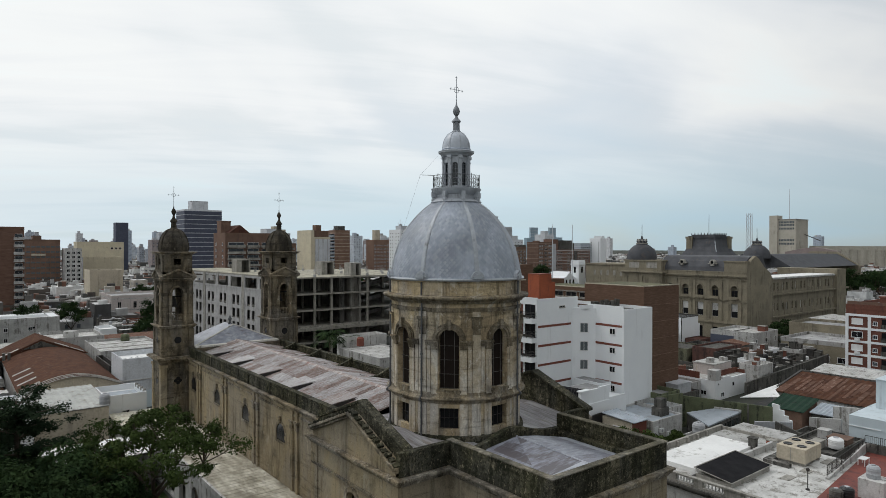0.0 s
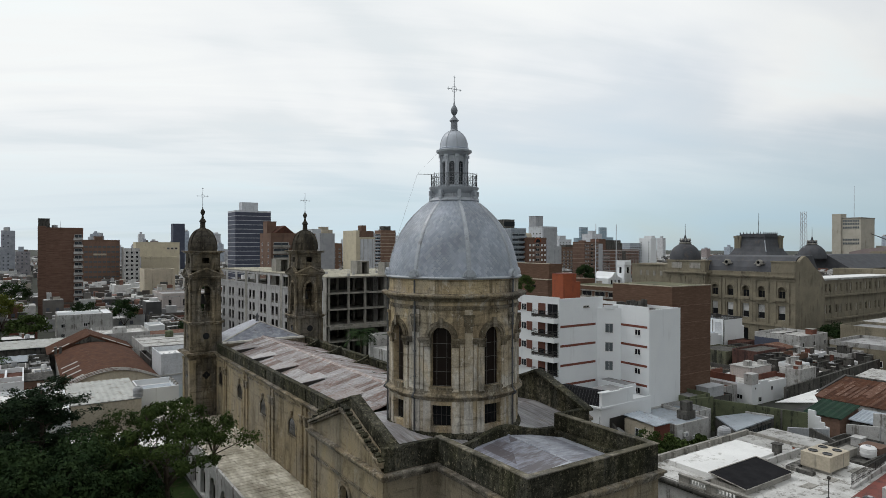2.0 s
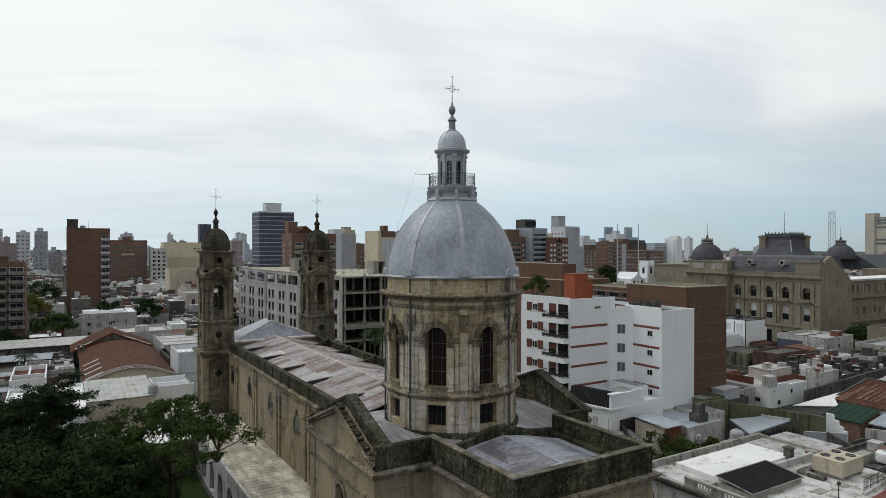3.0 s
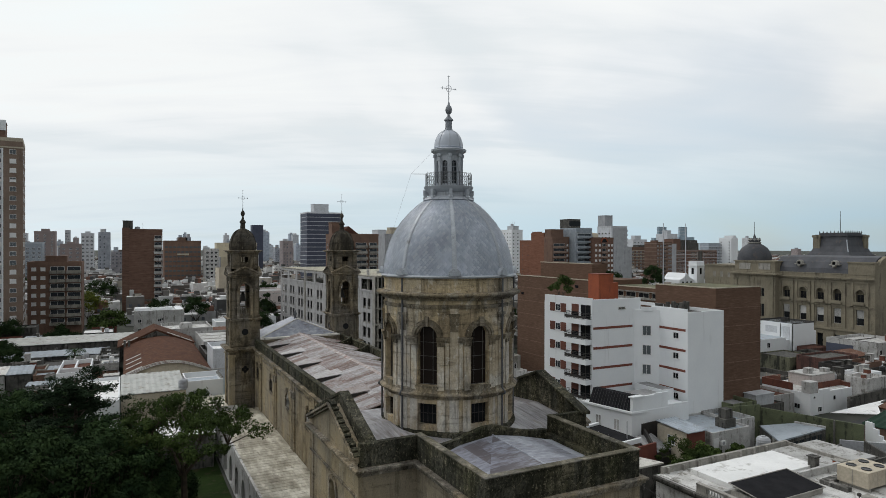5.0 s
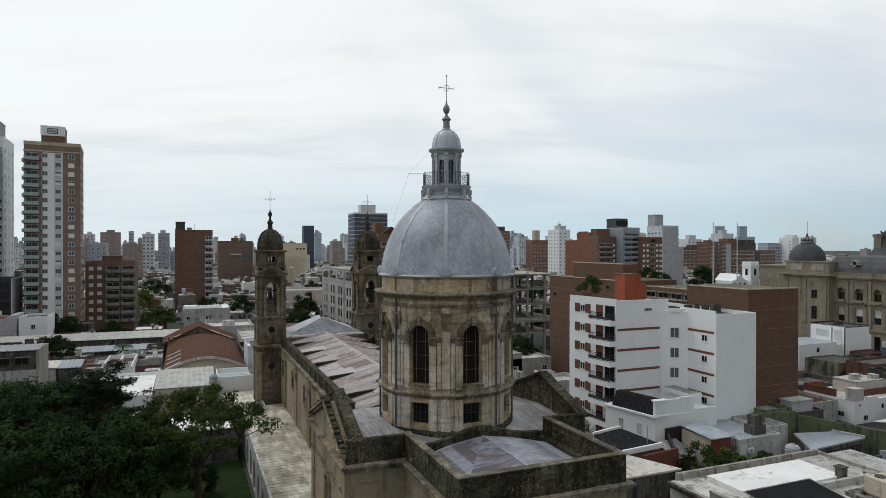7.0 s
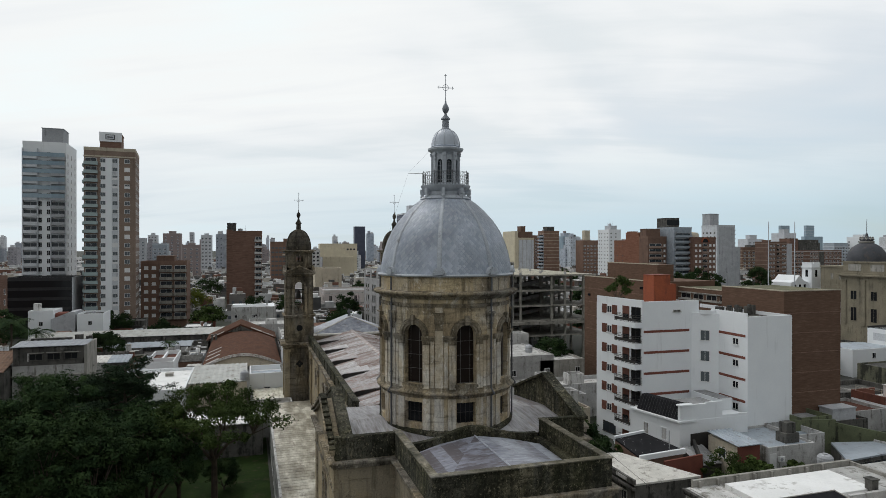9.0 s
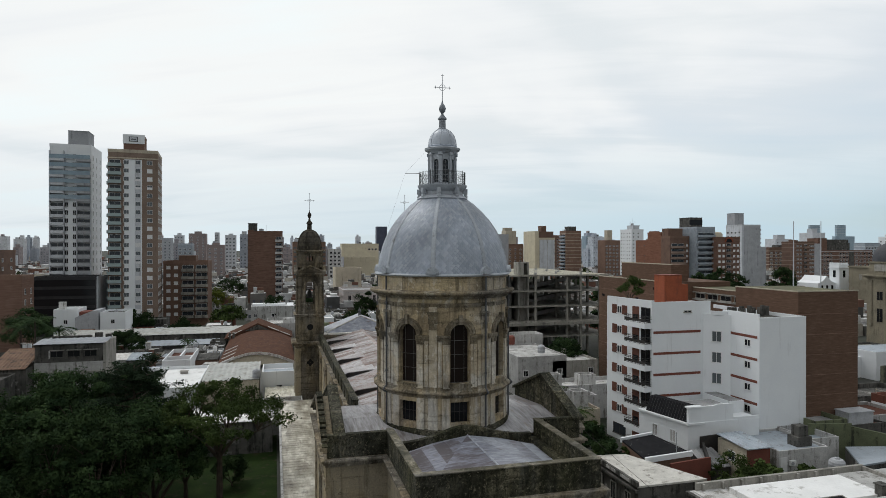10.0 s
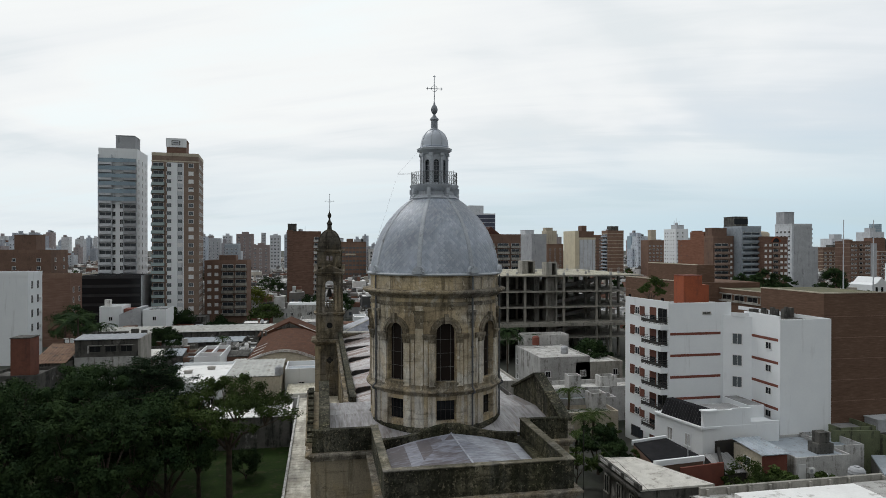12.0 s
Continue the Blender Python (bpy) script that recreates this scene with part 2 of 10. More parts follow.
def plaster(name, tan, ochre, pale, dark, rough=0.92, amount=0.5, lime=0.5, vary=0.05, speckle=0.0):
    """Old church render: broad tan and ochre fields, flaking pale limewash in upright patches, dark run-off streaks, soot in layers, fine pits."""
    m = bpy.data.materials.new(name)
    m.use_nodes = True
    nt = m.node_tree
    N, L = nt.nodes.new, nt.links.new
    bsdf = nt.nodes["Principled BSDF"]
    geo = N("ShaderNodeNewGeometry")

    def noise_at(scale, stretch, detail=7, rough_=0.62, warp=0.0):
        mp = N("ShaderNodeVectorMath"); mp.operation = "MULTIPLY"; mp.inputs[1].default_value = stretch
        L(geo.outputs["Position"], mp.inputs[0])
        n = N("ShaderNodeTexNoise")
        n.inputs["Scale"].default_value, n.inputs["Detail"].default_value, n.inputs["Roughness"].default_value, n.inputs["Distortion"].default_value = scale, detail, rough_, warp
        L(mp.outputs[0], n.inputs["Vector"])
        return n.outputs[0]

    def span(v, p0, p1, c0=0.0, c1=1.0):
        r = N("ShaderNodeMapRange")
        for i, q in enumerate((p0, p1, c0, c1)):
            r.inputs[i + 1].default_value = q
        L(v, r.inputs[0])
        return r.outputs[0]

    def lay(f, base, c, kind="MIX"):
        x = N("ShaderNodeMixRGB"); x.blend_type = kind
        L(f, x.inputs[0])
        for s, q in ((1, base), (2, c)):
            if hasattr(q, "links"):
                L(q, x.inputs[s])
            else:
                x.inputs[s].default_value = (*q, 1)
        return x.outputs[0]

    grey = tuple(0.36 * (tan[0] + tan[1] + tan[2]) / 3 + 0.64 * c for c in (pale[2] * 0.86, pale[2] * 0.82, pale[2] * 0.76))
    col = lay(span(noise_at(0.35, (1, 1, 0.7), 5), 0.40, 0.60), tan, ochre)
    col = lay(span(noise_at(0.28, (1, 1, 0.45), 7, 0.6, 0.8), 0.46, 0.58, 0.0, 0.75 * min(1.0, lime * 1.6)), col, grey)
    col = lay(span(noise_at(0.8, (1, 1, 0.5), 9, 0.66, 0.5), 0.63 - lime * 0.14, 0.70 - lime * 0.14, 0.0, 0.8), col, pale)
    col = lay(span(noise_at(0.42, (1, 1, 0.6), 8, 0.62, 0.6), 0.60 - amount * 0.14, 0.80 - amount * 0.14, 0.0, 0.8), col, dark)
    col = lay(span(noise_at(0.9, (0.3, 0.3, 2.6), 8, 0.66), 0.60 - amount * 0.10, 0.76 - amount * 0.10, 0.0, 0.6), col, dark)
    col = lay(span(noise_at(2.1, (1, 1, 0.09), 7, 0.62, 0.3), 0.58 - amount * 0.09, 0.74 - amount * 0.09, 0.0, 0.6), col, dark)
    col = lay(span(noise_at(3.0, (1, 1, 0.7), 10, 0.74, 0.4), 0.60 - amount * 0.06, 0.70 - amount * 0.06, 0.0, 0.6), col, dark)
    col = lay(span(noise_at(2.6, (1.0, 1.0, 0.6), 9, 0.7), 0.62 - lime * 0.05, 0.68 - lime * 0.05, 0.0, 0.7), col, pale)
    col = lay(span(noise_at(5.5, (1, 1, 0.8), 8, 0.72, 0.6), 0.585 - amount * 0.05, 0.625 - amount * 0.05, 0.0, 0.75 * speckle), col, dark)
    col = lay(span(noise_at(6.5, (1, 1, 0.8), 8, 0.72, 0.6), 0.60 - lime * 0.04, 0.65 - lime * 0.04, 0.0, 0.7 * speckle), col, pale)
    fine = noise_at(9.0, (1, 1, 1), 6, 0.7)
    g = N("ShaderNodeCombineXYZ")
    fv = span(fine, 0.27, 0.73, 0.74 - 0.14 * speckle, 1.22 + 0.14 * speckle)
    for i in range(3):
        L(fv, g.inputs[i])
    one = N("ShaderNodeMixRGB"); one.blend_type = "MULTIPLY"; one.inputs[0].default_value = 1.0
    L(col, one.inputs[1]); L(g.outputs[0], one.inputs[2]); col = one.outputs[0]
    oi = N("ShaderNodeObjectInfo")
    c3 = N("ShaderNodeCombineXYZ")
    rv = span(oi.outputs["Random"], 0, 1, 1 - vary, 1 + vary)
    for i in range(3):
        L(rv, c3.inputs[i])
    two = N("ShaderNodeMixRGB"); two.blend_type = "MULTIPLY"; two.inputs[0].default_value = 1.0
    L(col, two.inputs[1]); L(c3.outputs[0], two.inputs[2])
    L(two.outputs[0], bsdf.inputs["Base Color"])
    bsdf.inputs["Roughness"].default_value, bsdf.inputs["Specular IOR Level"].default_value = rough, 0.15
    bp = N("ShaderNodeBump"); bp.inputs["Strength"].default_value = 0.5; bp.inputs["Distance"].default_value = 0.04
    L(fine, bp.inputs["Height"]); L(bp.outputs[0], bsdf.inputs["Normal"])
    return m


M = {}
M["stone"] = plaster("church_plaster", (0.56, 0.45, 0.285), (0.40, 0.312, 0.198), (0.70, 0.64, 0.53), (0.036, 0.030, 0.022), amount=0.8, lime=0.42, speckle=0.15)
M["stone_wall"] = plaster("church_nave_plaster", (0.335, 0.272, 0.172), (0.275, 0.224, 0.146), (0.40, 0.355, 0.27), (0.055, 0.045, 0.032), amount=0.5, lime=0.28)
M["stone_pale"] = plaster("church_pilaster_limewash", (0.57, 0.49, 0.37), (0.42, 0.35, 0.25), (0.69, 0.65, 0.57), (0.045, 0.04, 0.031), amount=0.55, lime=0.75)
M["stone_dark"] = plaster("church_plaster_dark", (0.225, 0.185, 0.125), (0.145, 0.12, 0.084), (0.33, 0.285, 0.21), (0.024, 0.021, 0.016), amount=0.95, lime=0.4, speckle=0.3)
M["cupola"] = plaster("cupola_render", (0.10, 0.085, 0.062), (0.07, 0.06, 0.046), (0.17, 0.145, 0.11), (0.018, 0.016, 0.013), amount=1.0, lime=0.3)
M["trim"] = plaster("church_moulding", (0.34, 0.275, 0.18), (0.225, 0.183, 0.125), (0.50, 0.455, 0.37), (0.032, 0.028, 0.021), amount=1.0, lime=0.45, speckle=0.4)
M["moss"] = plaster("mossy_parapet", (0.115, 0.105, 0.066), (0.062, 0.062, 0.035), (0.30, 0.265, 0.185), (0.009, 0.010, 0.006), amount=1.25, lime=0.36, vary=0.1, speckle=0.9)
M["zinc"] = palette("dome_zinc", [(0.40, 0.44, 0.515), (0.365, 0.405, 0.475), (0.42, 0.46, 0.53), (0.335, 0.375, 0.445), (0.385, 0.42, 0.49), (0.46, 0.495, 0.555)], 0.42)
M["zinc_trim"] = surf("zinc_trim", (0.48, 0.51, 0.55), (0.38, 0.405, 0.445), 0.5, 0.6, (0.2, 0.2, 0.2), 0.22, 0.5, 0.1, metal=0.1, vary=0.05, spec=0.5)
M["zinc_dull"] = surf("dull_zinc", (0.27, 0.29, 0.32), (0.21, 0.225, 0.25), 0.55, 0.6, (0.12, 0.12, 0.12), 0.28, 0.4, 0.1, metal=0.1, vary=0.05, spec=0.4)
M["lead_dark"] = surf("lead_dark", (0.13, 0.135, 0.14), (0.09, 0.09, 0.095), 0.6, 0.6, (0.05, 0.05, 0.05), 0.3, 0.3, 0.2, metal=0.2)
M["roof_sheet"] = streaked("roof_sheet", ((0.32, (0.13, 0.085, 0.07)), (0.43, (0.22, 0.145, 0.125)), (0.55, (0.30, 0.26, 0.245)), (0.66, (0.46, 0.43, 0.41))), (0.08, 1.6, 1.0), 1.5, 0.5, (0.20, 0.08, 0.06), 0.1, 0.2)
M["roof_grey"] = streaked("roof_membrane", ((0.34, (0.105, 0.095, 0.105)), (0.42, (0.175, 0.172, 0.20)), (0.50, (0.235, 0.245, 0.295)), (0.58, (0.29, 0.305, 0.355)), (0.68, (0.42, 0.44, 0.49))), (1.0, 3.2, 1.0), 1.3, 0.42, (0.15, 0.125, 0.125), 0.0, 0.5, 0.5, 0.35)
M["roof_pale"] = streaked("transept_roof_sheet", ((0.34, (0.10, 0.085, 0.08)), (0.43, (0.18, 0.168, 0.172)), (0.52, (0.255, 0.25, 0.262)), (0.62, (0.36, 0.355, 0.365))), (2.4, 0.25, 1.0), 1.8, 0.5, (0.19, 0.15, 0.125), 0.05, 0.15, 0.5, 0.3)
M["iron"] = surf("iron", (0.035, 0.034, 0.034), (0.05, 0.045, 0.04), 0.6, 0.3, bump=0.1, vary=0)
M["pane_dark"] = glass("pane_dark", (0.012, 0.013, 0.015), 0.15, 0.3)
M["pane"] = glass("pane", (0.035, 0.042, 0.05), 0.05)
# Glass for far windows, lightened so distance haze sits in its colour.
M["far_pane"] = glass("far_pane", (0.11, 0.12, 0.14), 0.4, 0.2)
M["pane_grey"] = glass("pane_grey", (0.10, 0.115, 0.125), 0.12)
M["pane_warm"] = glass("pane_brown", (0.016, 0.011, 0.009), 0.4, 0.12)
M["white"] = surf("white_paint", (0.765, 0.785, 0.80), (0.735, 0.755, 0.775), 0.75, 1.5, (0.60, 0.61, 0.62), 0.05, 0.85, 0.03, vary=0.04, grain=0.12)
M["white_old"] = surf("old_white_paint", (0.53, 0.525, 0.515), (0.39, 0.385, 0.375), 0.85, 1.2, (0.16, 0.15, 0.135), 0.32, 0.6, 0.12, vary=0.2, crisp=0.2)
M["white_roof"] = surf("white_roof_coat", (0.56, 0.555, 0.54), (0.40, 0.395, 0.38), 0.65, 1.1, (0.17, 0.16, 0.14), 0.34, 0.0, 0.12, vary=0.2, crisp=0.3)
M["grey_roof"] = surf("grey_roof_coat", (0.36, 0.36, 0.36), (0.26, 0.26, 0.265), 0.75, 1.4, (0.14, 0.135, 0.13), 0.33, 0.0, 0.15, vary=0.2)
M["concrete"] = surf("bare_concrete", (0.36, 0.345, 0.315), (0.27, 0.26, 0.235), 0.9, 1.3, (0.13, 0.125, 0.11), 0.36, 0.6, 0.25, vary=0.08)
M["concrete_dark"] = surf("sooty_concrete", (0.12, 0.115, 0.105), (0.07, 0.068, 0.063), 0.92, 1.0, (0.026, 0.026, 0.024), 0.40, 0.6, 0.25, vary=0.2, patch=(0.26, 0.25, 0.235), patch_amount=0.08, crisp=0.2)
M["red"] = streaked("red_brown_brick", ((0.34, (0.105, 0.064, 0.05)), (0.46, (0.155, 0.093, 0.07)), (0.56, (0.182, 0.11, 0.084)), (0.68, (0.225, 0.147, 0.115))), (0.3, 0.3, 3.0), 1.0, 0.9, None, 0.0, 0.15, 0.15, 0.3)
M["brick_brown"] = streaked("brown_block_brick", ((0.34, (0.092, 0.055, 0.039)), (0.44, (0.116, 0.070, 0.049)), (0.54, (0.133, 0.081, 0.057)), (0.66, (0.165, 0.106, 0.076))), (0.5, 0.5, 3.2), 1.8, 0.9, None, 0.0, 0.0, 0.15, 0.3)
M["red_fresh"] = streaked("orange_red_brick", ((0.34, (0.14, 0.066, 0.044)), (0.46, (0.20, 0.094, 0.062)), (0.56, (0.225, 0.108, 0.072)), (0.68, (0.26, 0.135, 0.095))), (0.3, 0.3, 3.0), 1.0, 0.9, None, 0.0, 0.1, 0.15, 0.3)
M["brown_pale"] = surf("pale_brown_render", (0.30, 0.22, 0.18), (0.24, 0.175, 0.14), 0.85, 2.0, (0.14, 0.10, 0.085), 0.25, 0.5, 0.1, vary=0.1)
# Brown of far blocks with distance haze mixed into the colour.
M["haze_brown"] = surf("hazed_brown_render", (0.27, 0.22, 0.21), (0.23, 0.19, 0.185), 0.85, 4.0, bump=0.05, vary=0.1)
# Also gives far towers their pale haze tint.
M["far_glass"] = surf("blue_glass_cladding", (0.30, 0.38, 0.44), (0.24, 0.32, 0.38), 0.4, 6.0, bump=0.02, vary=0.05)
M["moss_roof"] = surf("mossy_flat_roof", (0.15, 0.145, 0.085), (0.10, 0.10, 0.062), 0.95, 1.5, (0.055, 0.06, 0.035), 0.33, 0.0, 0.2, vary=0.05)
M["beige_joint"] = surf("pale_joint", (0.24, 0.15, 0.11), (0.19, 0.12, 0.09), 0.9, 0.6, bump=0.1, vary=0.05)
M["band"] = surf("red_band", (0.21, 0.072, 0.052), (0.17, 0.06, 0.045), 0.8, 0.6, bump=0.1, vary=0.05)
M["orange"] = surf("orange_render", (0.31, 0.085, 0.04), (0.26, 0.072, 0.036), 0.85, 1.2, (0.15, 0.05, 0.033), 0.25, 0.5, 0.1, vary=0.05)
M["palace"] = surf("palace_render", (0.255, 0.225, 0.165), (0.20, 0.177, 0.132), 0.9, 2.0, (0.09, 0.08, 0.063), 0.30, 0.6, 0.2, vary=0.05)
M["slate"] = surf("slate_roof", (0.085, 0.088, 0.098), (0.062, 0.064, 0.072), 0.7, 1.5, (0.12, 0.10, 0.09), 0.2, 0.3, 0.2, vary=0.06, spec=0.2)
M["beige"] = surf("beige_render", (0.52, 0.46, 0.36), (0.44, 0.39, 0.31), 0.85, 2.0, (0.25, 0.22, 0.18), 0.25, 0.6, 0.15, vary=0.12)
M["cream"] = surf("cream_render", (0.60, 0.54, 0.40), (0.54, 0.48, 0.36), 0.85, 2.0, (0.33, 0.29, 0.22), 0.2, 0.6, 0.1, vary=0.05)
M["grey_wall"] = surf("grey_render", (0.42, 0.43, 0.45), (0.35, 0.36, 0.38), 0.8, 2.0, (0.2, 0.2, 0.21), 0.24, 0.6, 0.1, vary=0.12)
M["pale_grey"] = surf("pale_grey_render", (0.58, 0.60, 0.63), (0.50, 0.52, 0.55), 0.8, 2.0, (0.3, 0.3, 0.31), 0.2, 0.6, 0.1, vary=0.08)
M["navy"] = surf("navy_wall", (0.075, 0.085, 0.12), (0.06, 0.068, 0.10), 0.6, 2.0, bump=0.05)
# Lifted somewhat to carry distance haze on the far blocks.
M["brown"] = surf("brown_render", (0.20, 0.125, 0.093), (0.16, 0.10, 0.075), 0.85, 2.0, (0.095, 0.063, 0.052), 0.25, 0.5, 0.15, vary=0.18)
M["black"] = surf("black_cladding", (0.03, 0.031, 0.033), (0.04, 0.04, 0.042), 0.35, 1.0, bump=0.03)
M["rust"] = surf("rusty_sheet", (0.098, 0.046, 0.028), (0.062, 0.031, 0.022), 0.9, 0.7, (0.13, 0.08, 0.06), 0.2, 0.0, 0.2, vary=0.12, crisp=0.3, spec=0.08)
M["tile_red"] = surf("red_tile_roof", (0.125, 0.058, 0.042), (0.09, 0.044, 0.034), 0.92, 1.2, (0.05, 0.035, 0.03), 0.34, 0.3, 0.2, vary=0.15, crisp=0.2, spec=0.1)
M["terrace_red"] = surf("red_terrace_tiles", (0.21, 0.06, 0.045), (0.155, 0.045, 0.036), 0.6, 0.8, (0.085, 0.036, 0.032), 0.33, 0.0, 0.1, vary=0.05, crisp=0.3)
M["green_wall"] = surf("green_wall", (0.150, 0.168, 0.098), (0.112, 0.125, 0.077), 0.9, 1.2, (0.04, 0.043, 0.034), 0.34, 0.6, 0.15, vary=0.08, crisp=0.2)
M["green_sheet"] = surf("green_sheet", (0.020, 0.046, 0.030), (0.016, 0.036, 0.025), 0.75, 0.8, (0.015, 0.02, 0.015), 0.3, 0.3, 0.1, spec=0.1)
M["blue_wall"] = surf("pale_blue_wall", (0.55, 0.62, 0.66), (0.50, 0.57, 0.61), 0.8, 1.6, (0.36, 0.4, 0.42), 0.2, 0.7, 0.08, vary=0.04, grain=0.12)
M["corrugated"] = surf("galvanised_sheet", (0.62, 0.61, 0.58), (0.48, 0.47, 0.445), 0.5, 1.0, (0.25, 0.2, 0.16), 0.24, 0.0, 0.1, metal=0.15, vary=0.14, crisp=0.2)
M["sheet_blue"] = surf("grey_blue_sheet", (0.36, 0.40, 0.445), (0.29, 0.33, 0.37), 0.45, 1.0, (0.22, 0.22, 0.23), 0.24, 0.0, 0.08, metal=0.15, vary=0.14, crisp=0.2)
M["strip_roof"] = streaked("aisle_roof_coat", ((0.34, (0.13, 0.115, 0.085)), (0.43, (0.30, 0.27, 0.21)), (0.50, (0.42, 0.39, 0.315)), (0.60, (0.72, 0.69, 0.60))), (1.1, 0.32, 1.0), 1.0, 0.4, (0.21, 0.18, 0.135), 0.0, 0.0, 0.5, 0.45)
M["ground"] = surf("town_ground", (0.062, 0.062, 0.056), (0.045, 0.05, 0.038), 0.95, 14.0, (0.03, 0.038, 0.022), 0.35, 0.0, 0.1, vary=0)
M["lawn"] = surf("lawn", (0.024, 0.042, 0.011), (0.016, 0.029, 0.009), 0.95, 1.5, (0.045, 0.04, 0.024), 0.25, 0.0, 0.4, vary=0, spec=0.05)
M["asphalt"] = surf("asphalt", (0.055, 0.055, 0.055), (0.04, 0.04, 0.042), 0.9, 1.5, (0.09, 0.085, 0.08), 0.2, 0.0, 0.1, vary=0)
M["bark"] = surf("bark", (0.085, 0.065, 0.05), (0.055, 0.044, 0.035), 0.95, 0.3, bump=0.5, vary=0.1)
M["leaf_needle"] = surf("dark_needles", (0.022, 0.036, 0.019), (0.013, 0.023, 0.013), 0.9, 0.9, bump=0, vary=0.1, spec=0.03)
M["leaf_dark"] = surf("dark_leaf", (0.040, 0.066, 0.024), (0.017, 0.034, 0.015), 0.85, 0.9, bump=0, vary=0.22, spec=0.05)
M["leaf"] = surf("fresh_leaf", (0.058, 0.084, 0.024), (0.036, 0.056, 0.018), 0.8, 0.8, bump=0, vary=0.15, spec=0.06)
M["leaf_light"] = surf("yellow_leaf", (0.15, 0.17, 0.03), (0.09, 0.115, 0.025), 0.8, 0.8, bump=0, vary=0.1, spec=0.08)
M["roof_coat"] = surf("bright_roof_coat", (0.80, 0.80, 0.79), (0.72, 0.72, 0.71), 0.6, 1.5, (0.45, 0.44, 0.42), 0.16, 0.0, 0.05, vary=0.03, grain=0.3, crisp=0.2)
M["rust_brick"] = surf("red_brick_infill", (0.165, 0.068, 0.048), (0.125, 0.052, 0.038), 0.9, 1.0, (0.07, 0.036, 0.03), 0.28, 0.4, 0.15, vary=0.05)
M["strip_white"] = surf("worn_white_roof", (0.64, 0.62, 0.57), (0.50, 0.48, 0.44), 0.6, 0.9, (0.24, 0.22, 0.19), 0.28, 0.0, 0.12, vary=0.03, crisp=0.3)
M["rust_pale"] = surf("faded_rusty_sheet", (0.15, 0.085, 0.062), (0.115, 0.06, 0.043), 0.85, 0.6, (0.30, 0.22, 0.18), 0.18, 0.0, 0.15, vary=0.2, spec=0.1)
M["concrete_light"] = surf("pale_bare_concrete", (0.455, 0.45, 0.45), (0.375, 0.37, 0.37), 0.9, 1.3, (0.19, 0.18, 0.165), 0.32, 0.6, 0.2, vary=0.05)
# Roof-top concrete coloured paler and yellower, as if lit, with random stains.
M["lit_top"] = surf("pale_lit_concrete", (0.46, 0.43, 0.33), (0.33, 0.31, 0.25), 0.9, 1.6, (0.13, 0.125, 0.11), 0.38, 0.0, 0.15, vary=0, crisp=0.3)
M["cream_roof"] = streaked("weathered_cream_sheet", ((0.34, (0.20, 0.17, 0.11)), (0.43, (0.44, 0.41, 0.31)), (0.52, (0.64, 0.61, 0.50)), (0.62, (0.80, 0.78, 0.70))), (2.2, 0.5, 1.0), 1.4, 0.35, (0.24, 0.20, 0.14), 0.0, 0.0, 0.5, 0.5)
M["ribbed_grey"] = surf("ribbed_grey_sheet", (0.40, 0.405, 0.385), (0.31, 0.315, 0.30), 0.5, 1.2, (0.18, 0.16, 0.13), 0.28, 0.0, 0.1, metal=0.1, vary=0.08, crisp=0.3)
M["pink"] = surf("pale_pink_render", (0.58, 0.52, 0.50), (0.50, 0.45, 0.43), 0.85, 1.6, (0.26, 0.23, 0.22), 0.24, 0.6, 0.1, vary=0.05)
M["concrete_old"] = surf("weathered_frame_concrete", (0.31, 0.295, 0.26), (0.235, 0.222, 0.195), 0.92, 1.3, (0.075, 0.072, 0.065), 0.36, 0.6, 0.25, vary=0.08)
M["tank"] = surf("water_tank_plastic", (0.42, 0.43, 0.45), (0.35, 0.36, 0.38), 0.6, 0.6, (0.2, 0.2, 0.2), 0.25, 0.5, 0.05, vary=0.15)
M["shutter"] = surf("brown_shutter", (0.165, 0.066, 0.046), (0.135, 0.055, 0.04), 0.7, 0.4, bump=0.1, vary=0.2)
M["frame_white"] = surf("white_frame", (0.72, 0.72, 0.72), (0.66, 0.66, 0.66), 0.6, 0.5, bump=0, vary=0.05, grain=0.12)


M["sheet_piece"] = streaked("roof_sheet_piece", ((0.30, (0.085, 0.06, 0.052)), (0.40, (0.18, 0.125, 0.108)), (0.47, (0.25, 0.215, 0.205)), (0.53, (0.30, 0.285, 0.285)), (0.60, (0.37, 0.355, 0.36)), (0.70, (0.52, 0.505, 0.50))), (0.8, 4.2, 1.0), 2.0, 0.5, (0.24, 0.098, 0.066), 0.1, 0.33, 0.4, 0.25)
M["cloth"] = surf("black_shade_cloth", (0.018, 0.018, 0.02), (0.025, 0.025, 0.027), 0.95, 0.6, bump=0.2, vary=0, spec=0.03)
M["grille"] = surf("glazing_bar", (0.17, 0.165, 0.155), (0.12, 0.118, 0.11), 0.7, 0.4, bump=0, vary=0)
# Bluish low-contrast tones: distance haze is put into the tower colours.
M["hazed_tower"] = palette("far_towers", [(0.40, 0.44, 0.50), (0.32, 0.34, 0.38), (0.48, 0.52, 0.57), (0.30, 0.29, 0.31), (0.36, 0.41, 0.48), (0.54, 0.55, 0.57), (0.29, 0.25, 0.25), (0.44, 0.46, 0.49)])
M["coping"] = plaster("weathered_coping", (0.19, 0.17, 0.125), (0.11, 0.10, 0.072), (0.33, 0.30, 0.235), (0.026, 0.027, 0.018), amount=0.8, lime=0.5, vary=0.08)
